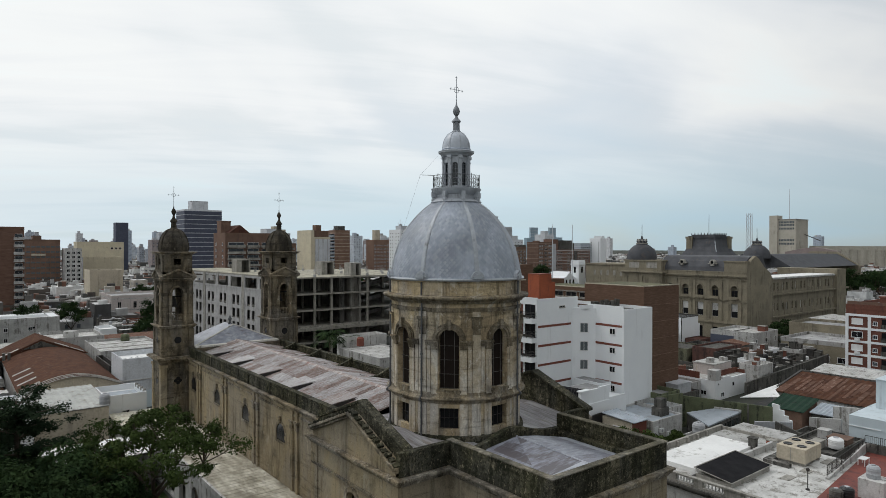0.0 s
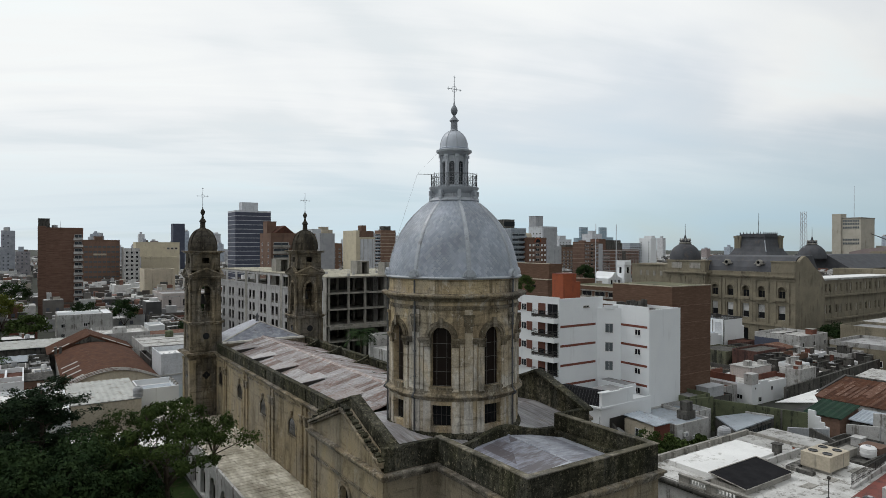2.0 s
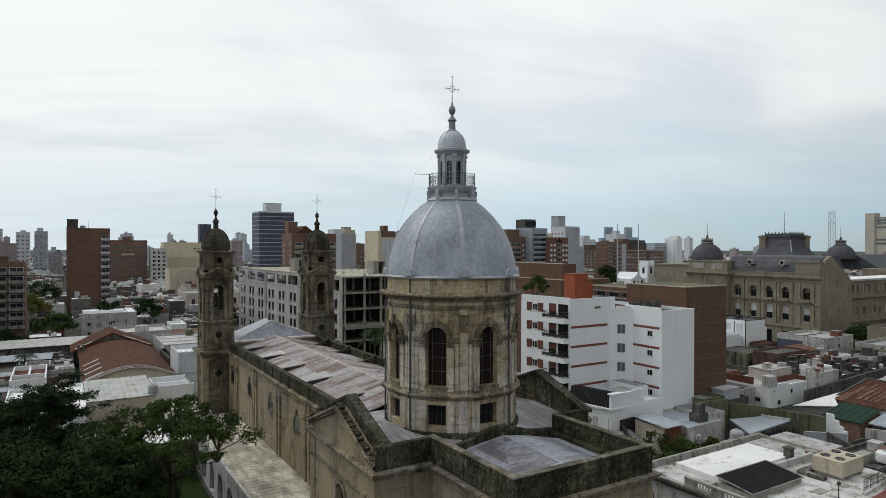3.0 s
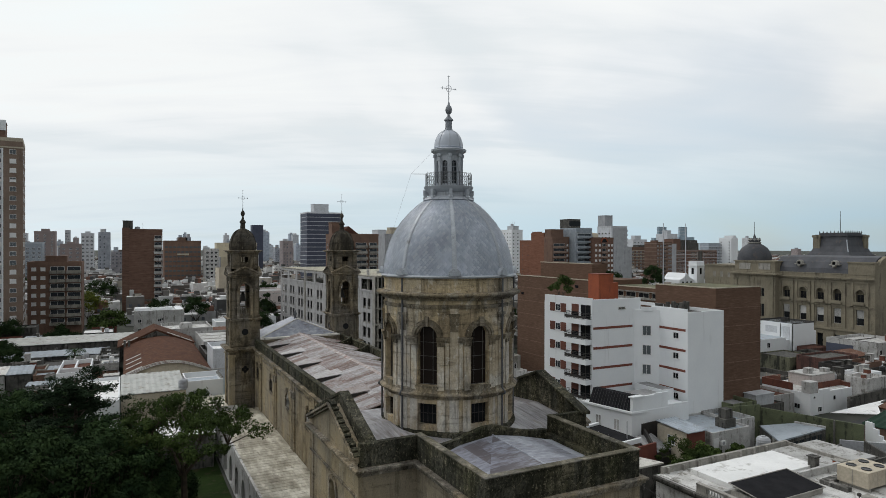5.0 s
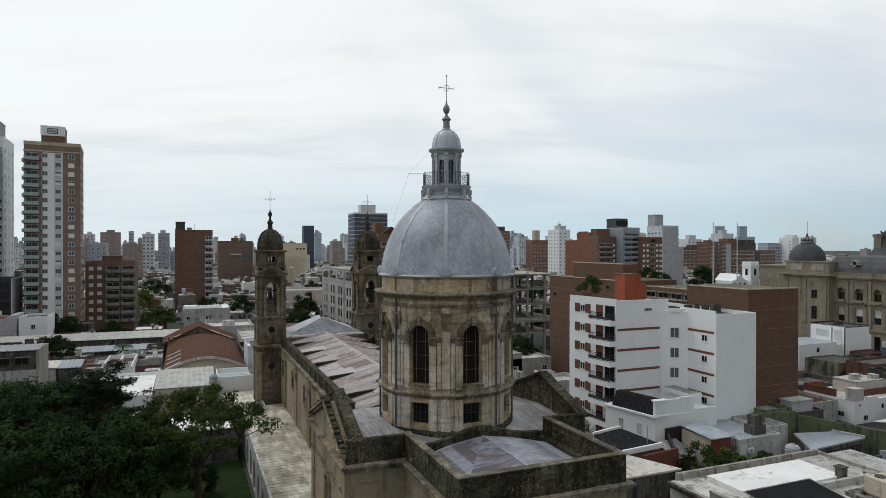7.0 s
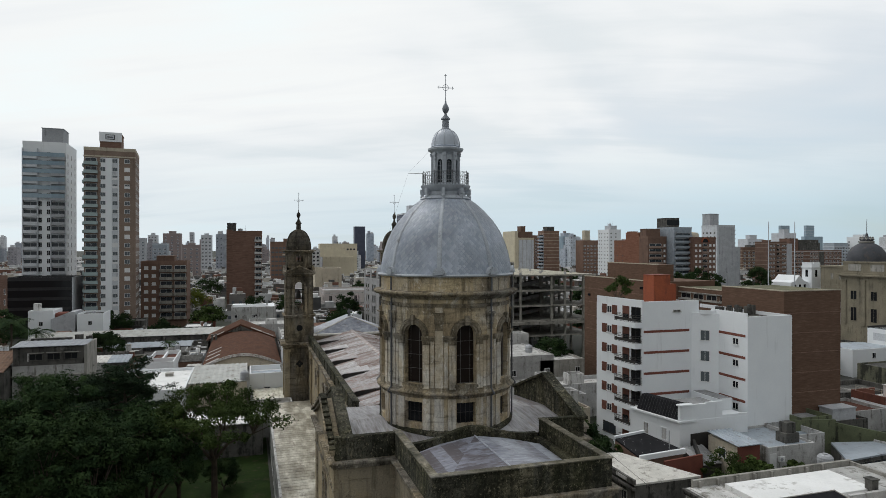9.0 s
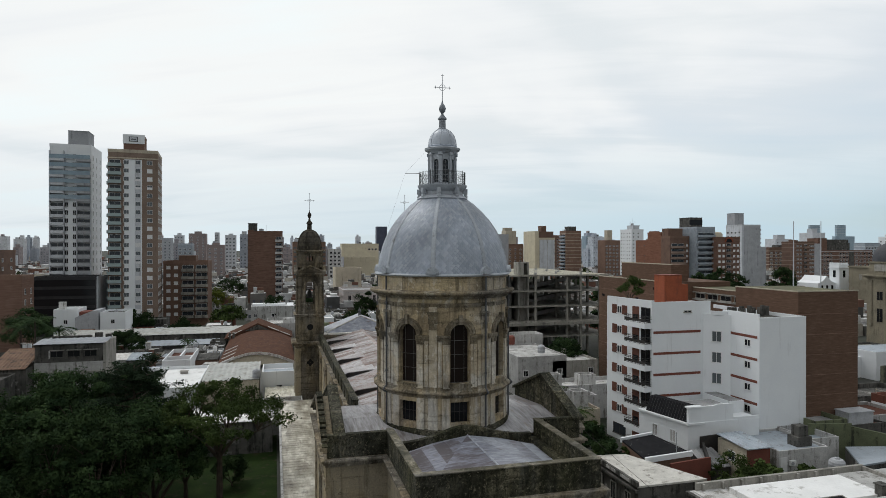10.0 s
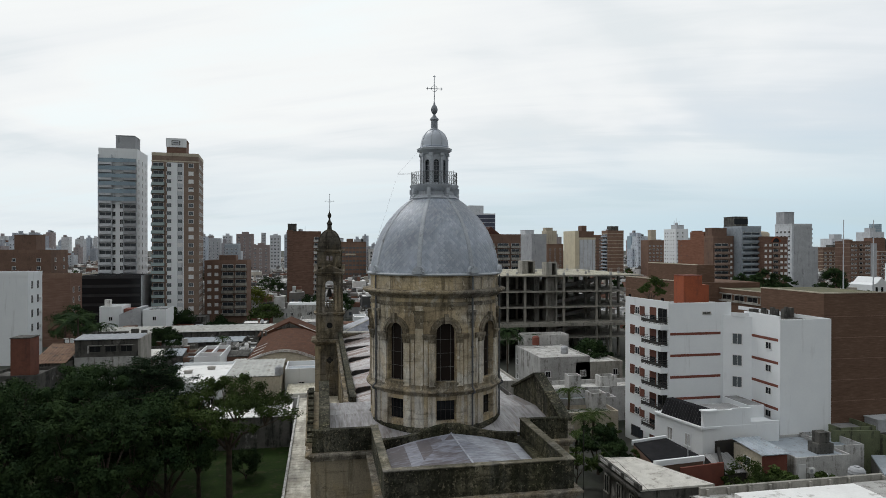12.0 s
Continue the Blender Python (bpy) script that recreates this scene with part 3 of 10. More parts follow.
M["red_dull"] = surf("dull_red_render", (0.135, 0.070, 0.058), (0.10, 0.054, 0.046), 0.92, 1.2, (0.045, 0.032, 0.03), 0.38, 0.6, 0.15, vary=0.08, crisp=0.2)
M["damp_wall"] = surf("damp_stained_wall", (0.185, 0.185, 0.125), (0.12, 0.12, 0.09), 0.95, 1.6, (0.035, 0.036, 0.03), 0.48, 0.6, 0.2, vary=0.05, crisp=0.2)
M["tile_brown"] = surf("faded_brown_tiles", (0.20, 0.125, 0.085), (0.14, 0.085, 0.06), 0.9, 1.0, (0.06, 0.045, 0.036), 0.32, 0.3, 0.2, vary=0.1, crisp=0.2)
M["pale_green"] = glass("pale_green_glass", (0.30, 0.37, 0.37), 0.25, 0.4)
M["tan"] = surf("tan_brick", (0.25, 0.185, 0.148), (0.21, 0.155, 0.122), 0.85, 2.0, (0.12, 0.09, 0.073), 0.2, 0.5, 0.1, vary=0.06)
M["silo"] = surf("silo_concrete", (0.46, 0.43, 0.37), (0.40, 0.375, 0.32), 0.9, 4.0, (0.26, 0.24, 0.2), 0.25, 0.6, 0.1, vary=0.06)
M["far_wall"] = palette("far_walls", [(0.40, 0.40, 0.40), (0.10, 0.085, 0.075), (0.60, 0.60, 0.59), (0.16, 0.15, 0.14), (0.07, 0.07, 0.07), (0.42, 0.39, 0.34), (0.17, 0.085, 0.06), (0.56, 0.57, 0.575), (0.66, 0.66, 0.655), (0.09, 0.09, 0.085)])
M["far_roof"] = palette("far_roofs", [(0.74, 0.74, 0.73), (0.66, 0.66, 0.65), (0.22, 0.22, 0.22), (0.15, 0.14, 0.135), (0.40, 0.40, 0.40), (0.18, 0.08, 0.055), (0.70, 0.70, 0.69), (0.28, 0.27, 0.26), (0.11, 0.11, 0.11)])


# ---- mesh helpers ----
class Mesh:
    """Collects vertices and faces, then becomes one mesh."""

    def __init__(self):
        self.v, self.f = [], []

    def add(self, vs, fs):
        k = len(self.v)
        self.v += [tuple(p) for p in vs]
        self.f += [tuple(i + k for i in f) for f in fs]
        return self

    def box(self, x0, y0, z0, x1, y1, z1, m=None):
        vs = [(x, y, z) for z in (z0, z1) for x, y in ((x0, y0), (x1, y0), (x1, y1), (x0, y1))]
        if m is not None:
            vs = [m @ Vector(p) for p in vs]
        return self.add(vs, [(3, 2, 1, 0), (4, 5, 6, 7), (0, 1, 5, 4), (1, 2, 6, 5), (2, 3, 7, 6), (3, 0, 4, 7)])

    def quad(self, a, b, c, d):
        return self.add([a, b, c, d], [(0, 1, 2, 3)])

    def prism(self, poly, z0, z1):
        n = len(poly)
        vs = [(x, y, z0) for x, y in poly] + [(x, y, z1) for x, y in poly]
        return self.add(vs, [tuple(range(n - 1, -1, -1)), tuple(range(n, 2 * n))] + [(i, (i + 1) % n, n + (i + 1) % n, n + i) for i in range(n)])

    def slab(self, poly, axis, a, b):
        """A polygon of (u, z) pushed from a to b along x (axis 0) or y (axis 1)."""
        n = len(poly)
        at = (lambda u, z, q: (q, u, z)) if axis == 0 else (lambda u, z, q: (u, q, z))
        vs = [at(u, z, a) for u, z in poly] + [at(u, z, b) for u, z in poly]
        return self.add(vs, [tuple(range(n - 1, -1, -1)), tuple(range(n, 2 * n))] + [(i, (i + 1) % n, n + (i + 1) % n, n + i) for i in range(n)])

    def lathe(self, prof, n, a0=0.0, a1=360.0, c=(0, 0), turn=0.0):
        full = a1 - a0 >= 359.9
        k = n if full else n + 1
        vs = []
        for i in range(k):
            a = radians(a0 + turn + (a1 - a0) * i / n)
            vs += [(c[0] + r * math.cos(a), c[1] + r * math.sin(a), z) for r, z in prof]
        p = len(prof)
        fs = []
        for i in range(n):
            j = (i + 1) % k
            fs += [(i * p + q, j * p + q, j * p + q + 1, i * p + q + 1) for q in range(p - 1)]
        return self.add(vs, fs)

    def tube(self, a, b, r0, r1=None, n=8):
        r1 = r0 if r1 is None else r1
        a, b = Vector(a), Vector(b)
        d = (b - a).normalized()
        u = d.orthogonal().normalized()
        w = d.cross(u)
        vs = []
        for p, r in ((a, r0), (b, r1)):
            vs += [p + r * (math.cos(2 * math.pi * i / n) * u + math.sin(2 * math.pi * i / n) * w) for i in range(n)]
        return self.add(vs, [(i, (i + 1) % n, n + (i + 1) % n, n + i) for i in range(n)] + [tuple(range(n - 1, -1, -1)), tuple(range(n, 2 * n))])

    def data(self, name, mats, smooth=None, mat_of=None):
        me = bpy.data.meshes.new(name)
        me.from_pydata(self.v, [], self.f)
        for m in mats if isinstance(mats, (list, tuple)) else [mats]:
            me.materials.append(m)
        if mat_of:
            me.polygons.foreach_set("material_index", mat_of)
        if smooth:
            me.polygons.foreach_set("use_smooth", [True] * len(me.polygons))
            me.set_sharp_from_angle(angle=radians(smooth))
        me.update()
        return me


def thing(name, label, category, group="", kind="", m=None):
    ob = tagged(new(name), label, category, group, kind)
    ob.matrix_basis = m or Matrix()
    return ob


def part(name, mesh, material, parent=None, label="", m=None, smooth=None, bevel=0.0):
    """One mesh object under a thing or a part; mesh is a Mesh or ready mesh data."""
    data = mesh.data(name, material, smooth) if isinstance(mesh, Mesh) else mesh
    ob = new(name, data)
    ob.parent = parent
    if m is not None:
        ob.matrix_basis = m
    if label:
        ob["label"] = label
    if bevel:
        b = ob.modifiers.new("bevel", "BEVEL")
        b.width, b.segments, b.limit_method = bevel, 2, "ANGLE"
    return ob


def arched(u, uc, w, z0, z1, arch):
    """Height of an opening's head at u: flat, or a half circle of width w over z1."""
    if not arch:
        return z1
    d = abs(u - uc)
    r = w / 2
    return z1 + math.sqrt(max(0.0, r * r - d * d))


def pierced(mesh, at, u0, u1, z0, z1, holes, thick, step=1.0):
    """A wall over u0..u1, z0..z1 with openings through it. at(u, z, depth) gives the point; holes: (centre, width, sill, head or spring, arch)."""
    us = {u0, u1}
    n = max(1, int((u1 - u0) / step))
    us.update(u0 + (u1 - u0) * i / n for i in range(1, n))
    for uc, w, s, h, a in holes:
        us = {u for u in us if not (uc - w / 2 < u < uc + w / 2)}
        us.update(uc + w / 2 * (math.sin(math.pi / 2 * q / 6) if a else q / 6) for q in range(-6, 7))
    us = sorted(us)
    for ua, ub in zip(us, us[1:]):
        if ub - ua < 1e-6:
            continue
        mid = (ua + ub) / 2
        here = sorted((h for h in holes if abs(mid - h[0]) < h[1] / 2), key=lambda h: h[2])
        la, lb = z0, z0
        for h in here + [None]:
            ta, tb = (h[2], h[2]) if h else (z1, z1)
            for d in (0.0, thick):
                mesh.quad(at(ua, la, d), at(ub, lb, d), at(ub, tb, d), at(ua, ta, d))
            if h:
                ha, hb = arched(ua, *h), arched(ub, *h)
                mesh.quad(at(ua, h[2], 0), at(ub, h[2], 0), at(ub, h[2], thick), at(ua, h[2], thick))
                mesh.quad(at(ua, ha, 0), at(ub, hb, 0), at(ub, hb, thick), at(ua, ha, thick))
                la, lb = ha, hb
    for uc, w, s, h, a in holes:
        for u in (uc - w / 2, uc + w / 2):
            mesh.quad(at(u, s, 0), at(u, h, 0), at(u, h, thick), at(u, s, thick))
    for u in (u0, u1):
        mesh.quad(at(u, z0, 0), at(u, z1, 0), at(u, z1, thick), at(u, z0, thick))
    mesh.quad(at(u0, z1, 0), at(u1, z1, 0), at(u1, z1, thick), at(u0, z1, thick)) if len(us) < 3 else None
    return mesh


# ---- ground ----
ground = part("ground", Mesh().box(-4500, -600, -0.5, 4500, 4500, 0.0), M["ground"])
tagged(ground, "flat town ground of asphalt, yards and green reaching the horizon", "ground", kind="structure")
lawn = part("lawn", Mesh().box(-30, 22, 0.004, 20.6, 92, 0.05), M["lawn"])
tagged(lawn, "shaded green lawn under dark trees beside the church", "lawn", kind="structure")


# ---- church ----
CX, CY = 34.4, 41.6
church = thing("church", "weathered beige church with a grey zinc dome and two towers", "church", m=pose(CX, CY, 0))


def mouldings(mesh, x0, y0, x1, y1, z, steps):
    """A stepped cornice round a rectangle: steps of (rise, overhang)."""
    for dz, o in steps:
        mesh.box(x0 - o, y0 - o, z, x1 + o, y1 + o, z + dz)
        z += dz
    return mesh


def parapet(x0, y0, x1, y1, z0, z1, t=0.42, cap=0.07, sides="nsew"):
    m = Mesh()
    if "s" in sides: m.box(x0, y0, z0, x1, y0 + t, z1)
    if "n" in sides: m.box(x0, y1 - t, z0, x1, y1, z1)
    if "w" in sides: m.box(x0, y0 + t, z0, x0 + t, y1 - t, z1)
    if "e" in sides: m.box(x1 - t, y0 + t, z0, x1, y1 - t, z1)
    return m


# choir
part("choir_wall", Mesh().box(-6.0, -16.4, 0, 6.2, -6.4, 13.9), M["stone_wall"], church)
part("cornice", mouldings(Mesh(), -6.0, -16.4, 6.2, -6.6, 13.55, ((0.2, 0.12), (0.22, 0.3), (0.16, 0.45))), M["trim"], church, "stained stepped cornice", bevel=0.03)
for x0, y0, x1, y1, z1 in ((-6.0, -16.4, 6.2, -15.95, 15.95), (5.75, -15.95, 6.2, -6.5, 15.95), (-6.0, -15.95, -5.55, -6.3, 15.95)):
    part("choir_parapet", Mesh().box(x0, y0, 14.13, x1, y1, z1), M["moss"], church, "blackened mossy parapet", bevel=0.05)
    part("parapet_cap", Mesh().box(x0 - .06, y0 - .06 * (y0 < -16), z1, x1 + .06, y1 + .06 * (y0 < -16), z1 + .08), M["coping"], church, "worn lichen-spotted coping", bevel=0.02)
part("gutter_kerb", Mesh().box(5.1, -15.95, 14.13, 5.75, -7.0, 14.75), M["moss"], church, bevel=0.05)

# low hipped roof of the choir, three facets
m = Mesh()
AP, E, RE = (0.0, -7.4, 15.35), 14.35, (0.5, -15.95, 14.85)
m.add([AP, (-5.55, -15.95, E), RE, (5.15, -15.95, E), (5.15, -8.0, E + .1), (-5.55, -8.0, E + .1), (-2.6, -7.0, E + .5), (2.6, -7.0, E + .5)],
      [(0, 1, 2), (0, 2, 3), (0, 3, 4), (0, 5, 1), (0, 6, 5), (0, 4, 7), (0, 7, 6)])
choir_roof = part("choir_roof", m, M["roof_grey"], church, "bluish grey patched roof membrane")
for fa, fb_, fc, n_ in ((AP, (-5.55, -15.95, E), RE, 7), (AP, RE, (5.15, -15.95, E), 5), (AP, (5.15, -15.95, E), (5.15, -8.0, E + .1), 5), (AP, (-5.55, -8.0, E + .1), (-5.55, -15.95, E), 6)):
    A_, B_, C_ = Vector(fa), Vector(fb_), Vector(fc)
    nv = (B_ - A_).cross(C_ - A_).normalized()
    nv = -nv if nv.z < 0 else nv
    for i in range(n_):
        t0, t1 = i / n_, (i + 1.0) / n_
        lift = nv * (0.012 + 0.008 * (i % 2))
        p0, p1, p2, p3 = (A_.lerp(B_, t0) + lift, A_.lerp(B_, t1) + lift, A_.lerp(C_, t1) + lift, A_.lerp(C_, t0) + lift)
        part("membrane_sheet", Mesh().add([p0, p1, p2, p3, p1 - lift, p2 - lift], [(0, 1, 2, 3), (1, 4, 5, 2)]), M["roof_grey"], choir_roof)
part("ridge_strip", Mesh().tube(Vector(AP) + Vector((0, 0, .01)), Vector(RE) + Vector((0, 0, .01)), 0.07, 0.07, 6), M["roof_grey"], choir_roof)
# curved lip between choir roof and drum
m = Mesh()
prof = []
for i in range(25):
    x = -5.4 + 10.8 * i / 24
    prof.append((x, 15.0 + 0.95 * math.exp(-(x / 2.6) ** 2)))
m.slab([(-5.4, 13.9)] + prof + [(5.4, 13.9)], 1, -7.0, -6.55)
part("curved_lip", m, M["moss"], church, "curved mossy gable wall", bevel=0.03)

# transept arms
for s, nm in ((-1, "west"), (1, "east")):
    x_out, x_in = (-10.4, -6.0) if s < 0 else (9.75, 6.0)
    a, b = min(x_out, x_in), max(x_out, x_in)
    m = Mesh()
    if s < 0:
        at = lambda u, z, d: (x_out + d, u, z)
        pierced(m, at, -6.6, 6.2, 0, 14.2, [(-0.4, 1.5, 8.6, 10.6, True)], 0.6, 3.0)
        m.box(a + 0.6, -6.6, 0, b, -6.0, 14.2).box(a + 0.6, 5.6, 0, b, 6.2, 14.2)
    else:
        m.box(a, -6.6, 0, b, 6.2, 14.2)
    part("transept_wall", m, M["stone_wall"], church)
    # gable slab over the end wall
    t0, t1 = (x_out, x_out + 0.55) if s < 0 else (x_out - 0.55, x_out)
    if s < 0:
        part("gable", Mesh().slab([(-6.6, 14.2), (6.2, 14.2), (6.2, 14.75), (-0.3, 17.3), (-6.6, 14.75)], 0, t0, t1), M["stone_wall"], church, "stained triangular pediment", bevel=0.03)
        part("gable_wall", Mesh().slab([(-6.6, 14.2), (6.2, 14.2), (6.4, 15.4), (-0.3, 18.0), (-6.6, 15.8)], 0, x_out + 0.55, x_out + 1.25), M["moss"], church, "blackened wall behind the pediment", bevel=0.04)
        for k in range(26):
            f_ = (k + 0.5) / 26
            yk = -6.7 + 13.1 * f_
            zk = 17.45 - abs(yk + 0.3) * 0.41
            part("crumbled_tile", Mesh().box(-0.22, -0.17, 0, 0.24, 0.17, 0.1 + 0.07 * ((k * 7) % 3)), M["moss"], church, m=pose(x_out - 0.16, yk, zk + 0.14, 22 if yk < -0.3 else -22, 0, (k * 13) % 17 - 8))
    else:
        part("gable", Mesh().slab([(-6.6, 14.2), (6.2, 14.2), (6.2, 15.6), (-0.3, 18.0), (-6.6, 15.6)], 0, t0, t1), M["moss"], church, "stained triangular gable", bevel=0.03)
    q0, q1 = (x_out + 0.48, x_out + 1.32) if s < 0 else (x_out - 0.72, x_out + 0.28)
    m = Mesh()
    for y0, z0, y1, z1 in ((-6.8, 15.62, -0.3, 18.0), (-0.3, 18.0, 6.5, 15.4)):
        m.slab([(y0, z0), (y1, z1), (y1, z1 + 0.26), (y0, z0 + 0.26)], 0, q0, q1)
    part("gable_coping", m, M["moss"], church, "crumbling mossy coping", bevel=0.05)
    m = Mesh()
    o0, o1 = (x_out - 0.3, x_out) if s < 0 else (x_out, x_out + 0.3)
    for y0, z0, y1, z1 in ((-6.6, 14.55, -0.3, 17.1), (-0.3, 17.1, 6.2, 14.55)):
        m.slab([(y0, z0), (y1, z1), (y1, z1 + 0.2), (y0, z0 + 0.2)], 0, o0, o1)
        m.slab([(y0, z0 + 0.2), (y1, z1 + 0.2), (y1, z1 + 0.42), (y0, z0 + 0.42)], 0, o0 - 0.2 * (s < 0), o1 + 0.2 * (s > 0))
    m.box(min(o0, o1), -6.75, 13.75, max(o0, o1), 6.35, 14.05)
    part("gable_moulding", m, M["trim"], church, bevel=0.03)
    # south pier block and its parapet
    m = Mesh().box(a, -6.62, 14.2, b, -6.15, 15.9)
    part("transept_parapet", m, M["moss"], church, "blackened parapet wall", bevel=0.05)
    m = mouldings(Mesh(), a, -6.6, b, 6.2, 13.6, ((0.2, 0.15), (0.2, 0.32), (0.18, 0.5)))
    part("cornice", m, M["trim"], church, "stained stepped cornice", bevel=0.03)
    ra, rb = (a + .05, -2.5) if s < 0 else (2.5, b - .05)
    m = Mesh()
    m.add([(ra, -6.15, 14.75), (rb, -6.15, 14.75), (rb, -0.3, 15.3), (ra, -0.3, 15.3), (rb, 6.0, 14.75), (ra, 6.0, 14.75)], [(0, 1, 2, 3), (3, 2, 4, 5)])
    tr_ = part("transept_roof", m, M["roof_pale"], church, "grey sheet roof with patches")
    for i in range(9):
        xs, w_ = ra + (rb - ra) * i / 9, (rb - ra) / 9 + 0.03
        lift = 0.02 + 0.012 * (i % 2)
        for y0, z0, y1, z1 in ((-6.15, 14.75, -0.3, 15.3), (-0.3, 15.3, 6.0, 14.75)):
            part("sheet", Mesh().add([(xs, y0, z0 + lift), (xs + w_, y0, z0 + lift), (xs + w_, y1, z1 + lift), (xs, y1, z1 + lift), (xs + w_, y0, z0), (xs + w_, y1, z1), (xs, y0, z0), (xs, y1, z1)], [(0, 1, 2, 3), (1, 4, 5, 2), (0, 3, 7, 6), (0, 6, 4, 1)]), M["roof_pale"], tr_)
    for y in (-6.68, 5.2):
        part("corner_pilaster", Mesh().box(a - 0.1 if s < 0 else b - 0.5, y, 0, a + 1.0 if s < 0 else b + 0.1, y + 1.08, 13.6), M["stone_wall"], church, bevel=0.02)
    part("string_course", Mesh().box(a - 0.14, -6.8, 9.9, b + 0.14, -6.6, 10.15), M["trim"], church, bevel=0.02)
    part("string_course", Mesh().box(a - 0.14 if s < 0 else b, -6.6, 11.9, a if s < 0 else b + 0.14, 6.2, 12.1), M["trim"], church, bevel=0.02)
# arched window with hood on the west gable
m = Mesh()
for i in range(12):
    a0, a1 = math.pi * i / 12, math.pi * (i + 1) / 12
    pts = [(-0.4 + r * math.cos(t), 10.6 + r * math.sin(t)) for r, t in ((0.8, a0), (1.15, a0), (1.15, a1), (0.8, a1))]
    m.slab(pts, 0, -10.55, -10.38)
m.box(-10.52, -1.55, 8.5, -10.38, -1.2, 10.6).box(-10.52, 0.4, 8.5, -10.38, 0.75, 10.6).box(-10.6, -1.6, 8.3, -10.3, 0.8, 8.55)
part("window_hood", m, M["trim"], church, bevel=0.02)
part("window_pane", Mesh().box(-10.0, -1.2, 8.5, -9.95, 0.4, 11.5), M["pane_dark"], church, "dark glass")

# crossing block under the drum
part("crossing_block", Mesh().box(-6.0, -6.4, 0, 6.0, 6.2, 14.5), M["roof_grey"], church, "grey roof round the drum foot")

# nave
NY0, NY1, NW = 6.2, 52.0, 7.0
for s in (-1, 1):
    m = Mesh()
    if s < 0:
        holes = [(10.5 + 9.8 * i, 2.2, 9.5, 10.25, True) for i in range(5)]
        pierced(m, lambda u, z, d: (-NW + d, u, z), NY0, NY1, 0, 13.6, holes, 0.6, 6.0)
        for h in holes:
            part("window_pane", Mesh().box(-NW + 0.03, h[0] - 1.15, 9.4, -NW + 0.07, h[0] + 1.15, 11.4), M["pane_dark"], church, "dark glass")
            q = Mesh()
            for i in range(10):
                a0, a1 = math.pi * i / 10, math.pi * (i + 1) / 10
                q.slab([(h[0] + r * math.cos(t), 10.25 + r * math.sin(t)) for r, t in ((1.12, a0), (1.42, a0), (1.42, a1), (1.12, a1))], 0, -NW - 0.06, -NW + 0.02)
            sill = Mesh().box(-NW - 0.1, h[0] - 1.15, 9.3, -NW + .02, h[0] + 1.15, 9.5)
            for sy in (-1, 1):
                ya, yb = sorted((h[0] + sy * 1.15, h[0] + sy * 1.38))
                part("panel_jamb", Mesh().box(-NW - 0.05, ya, 4.8, -NW + .02, yb, 10.25).box(-NW - 0.08, ya - .06, 9.9, -NW + .02, yb + .06, 10.3), M["stone_wall"], church, bevel=0.02)
            part("keystone", Mesh().box(-NW - 0.24, h[0] - 0.17, 11.4, -NW + .02, h[0] + 0.17, 12.1), M["trim"], church, bevel=0.03)
            part("blind_panel", Mesh().box(-NW - 0.03, h[0] - 1.15, 4.8, -NW + .02, h[0] + 1.15, 9.3), M["stone_wall"], church, "stained blind panel")
            part("window_hood", q, M["trim"], church, bevel=0.02)
            part("window_sill", sill, M["trim"], church, bevel=0.02)
    else:
        m.box(NW - 0.6, NY0, 0, NW, NY1, 13.6)
    part("nave_wall", m, M["stone_wall"], church)
    x0, x1 = (-NW, -NW + 0.5) if s < 0 else (NW - 0.5, NW)
    part("nave_parapet", Mesh().box(x0, NY0, 13.9, x1, NY1, 15.15), M["moss"], church, "blackened mossy parapet", bevel=0.05)
    for k in range(15):
        yk = NY0 + 0.9 + 3.2 * k
        if yk < NY1 - 0.4:
            part("parapet_post", Mesh().box(x0 - 0.07, yk - 0.28, 13.92, x1 + 0.07, yk + 0.28, 15.22), M["moss"], church, bevel=0.03)
            if yk < NY1 - 3.4:
                part("parapet_panel", Mesh().box(x0 - 0.035, yk + 0.6, 14.2, x1 + 0.035, yk + 2.6, 14.9), M["moss"], church, bevel=0.02)
    m = Mesh().box(x0 - 0.06, NY0, 15.15, x1 + 0.06, NY1, 15.26)
    part("parapet_cap", m, M["moss"], church)
    m = Mesh()
    for dz, o in ((0.15, 0.12), (0.18, 0.28), (0.16, 0.42)):
        z = 13.4 + sum(q for q, p in ((0.15, 0.12), (0.18, 0.28), (0.16, 0.42)) if p < o)
        m.box(x0 - (o if s < 0 else 0), NY0, z, x1 + (o if s > 0 else 0), NY1, z + dz)
    part("nave_cornice", m, M["trim"], church, bevel=0.03)
for i in range(5):
    for d in (-5.6, -4.5):
        y = 11.7 + 10.1 * i + d
        if y > NY0 + 1:
            part("nave_pilaster", Mesh().box(-NW - 0.2, y - 0.27, 0, -NW + 0.05, y + 0.27, 13.4), M["stone_wall"], church, bevel=0.02)
            part("pilaster_capital", Mesh().box(-NW - 0.28, y - 0.36, 11.5, -NW + 0.05, y + 0.36, 11.62).box(-NW - 0.26, y - 0.32, 11.62, -NW + 0.05, y + 0.32, 12.2).box(-NW - 0.36, y - 0.42, 12.2, -NW + 0.05, y + 0.42, 12.42), M["trim"], church, "weathered carved capital", bevel=0.04)
part("nave_string", Mesh().box(-NW - 0.1, NY0, 12.85, -NW, NY1, 13.05), M["trim"], church)

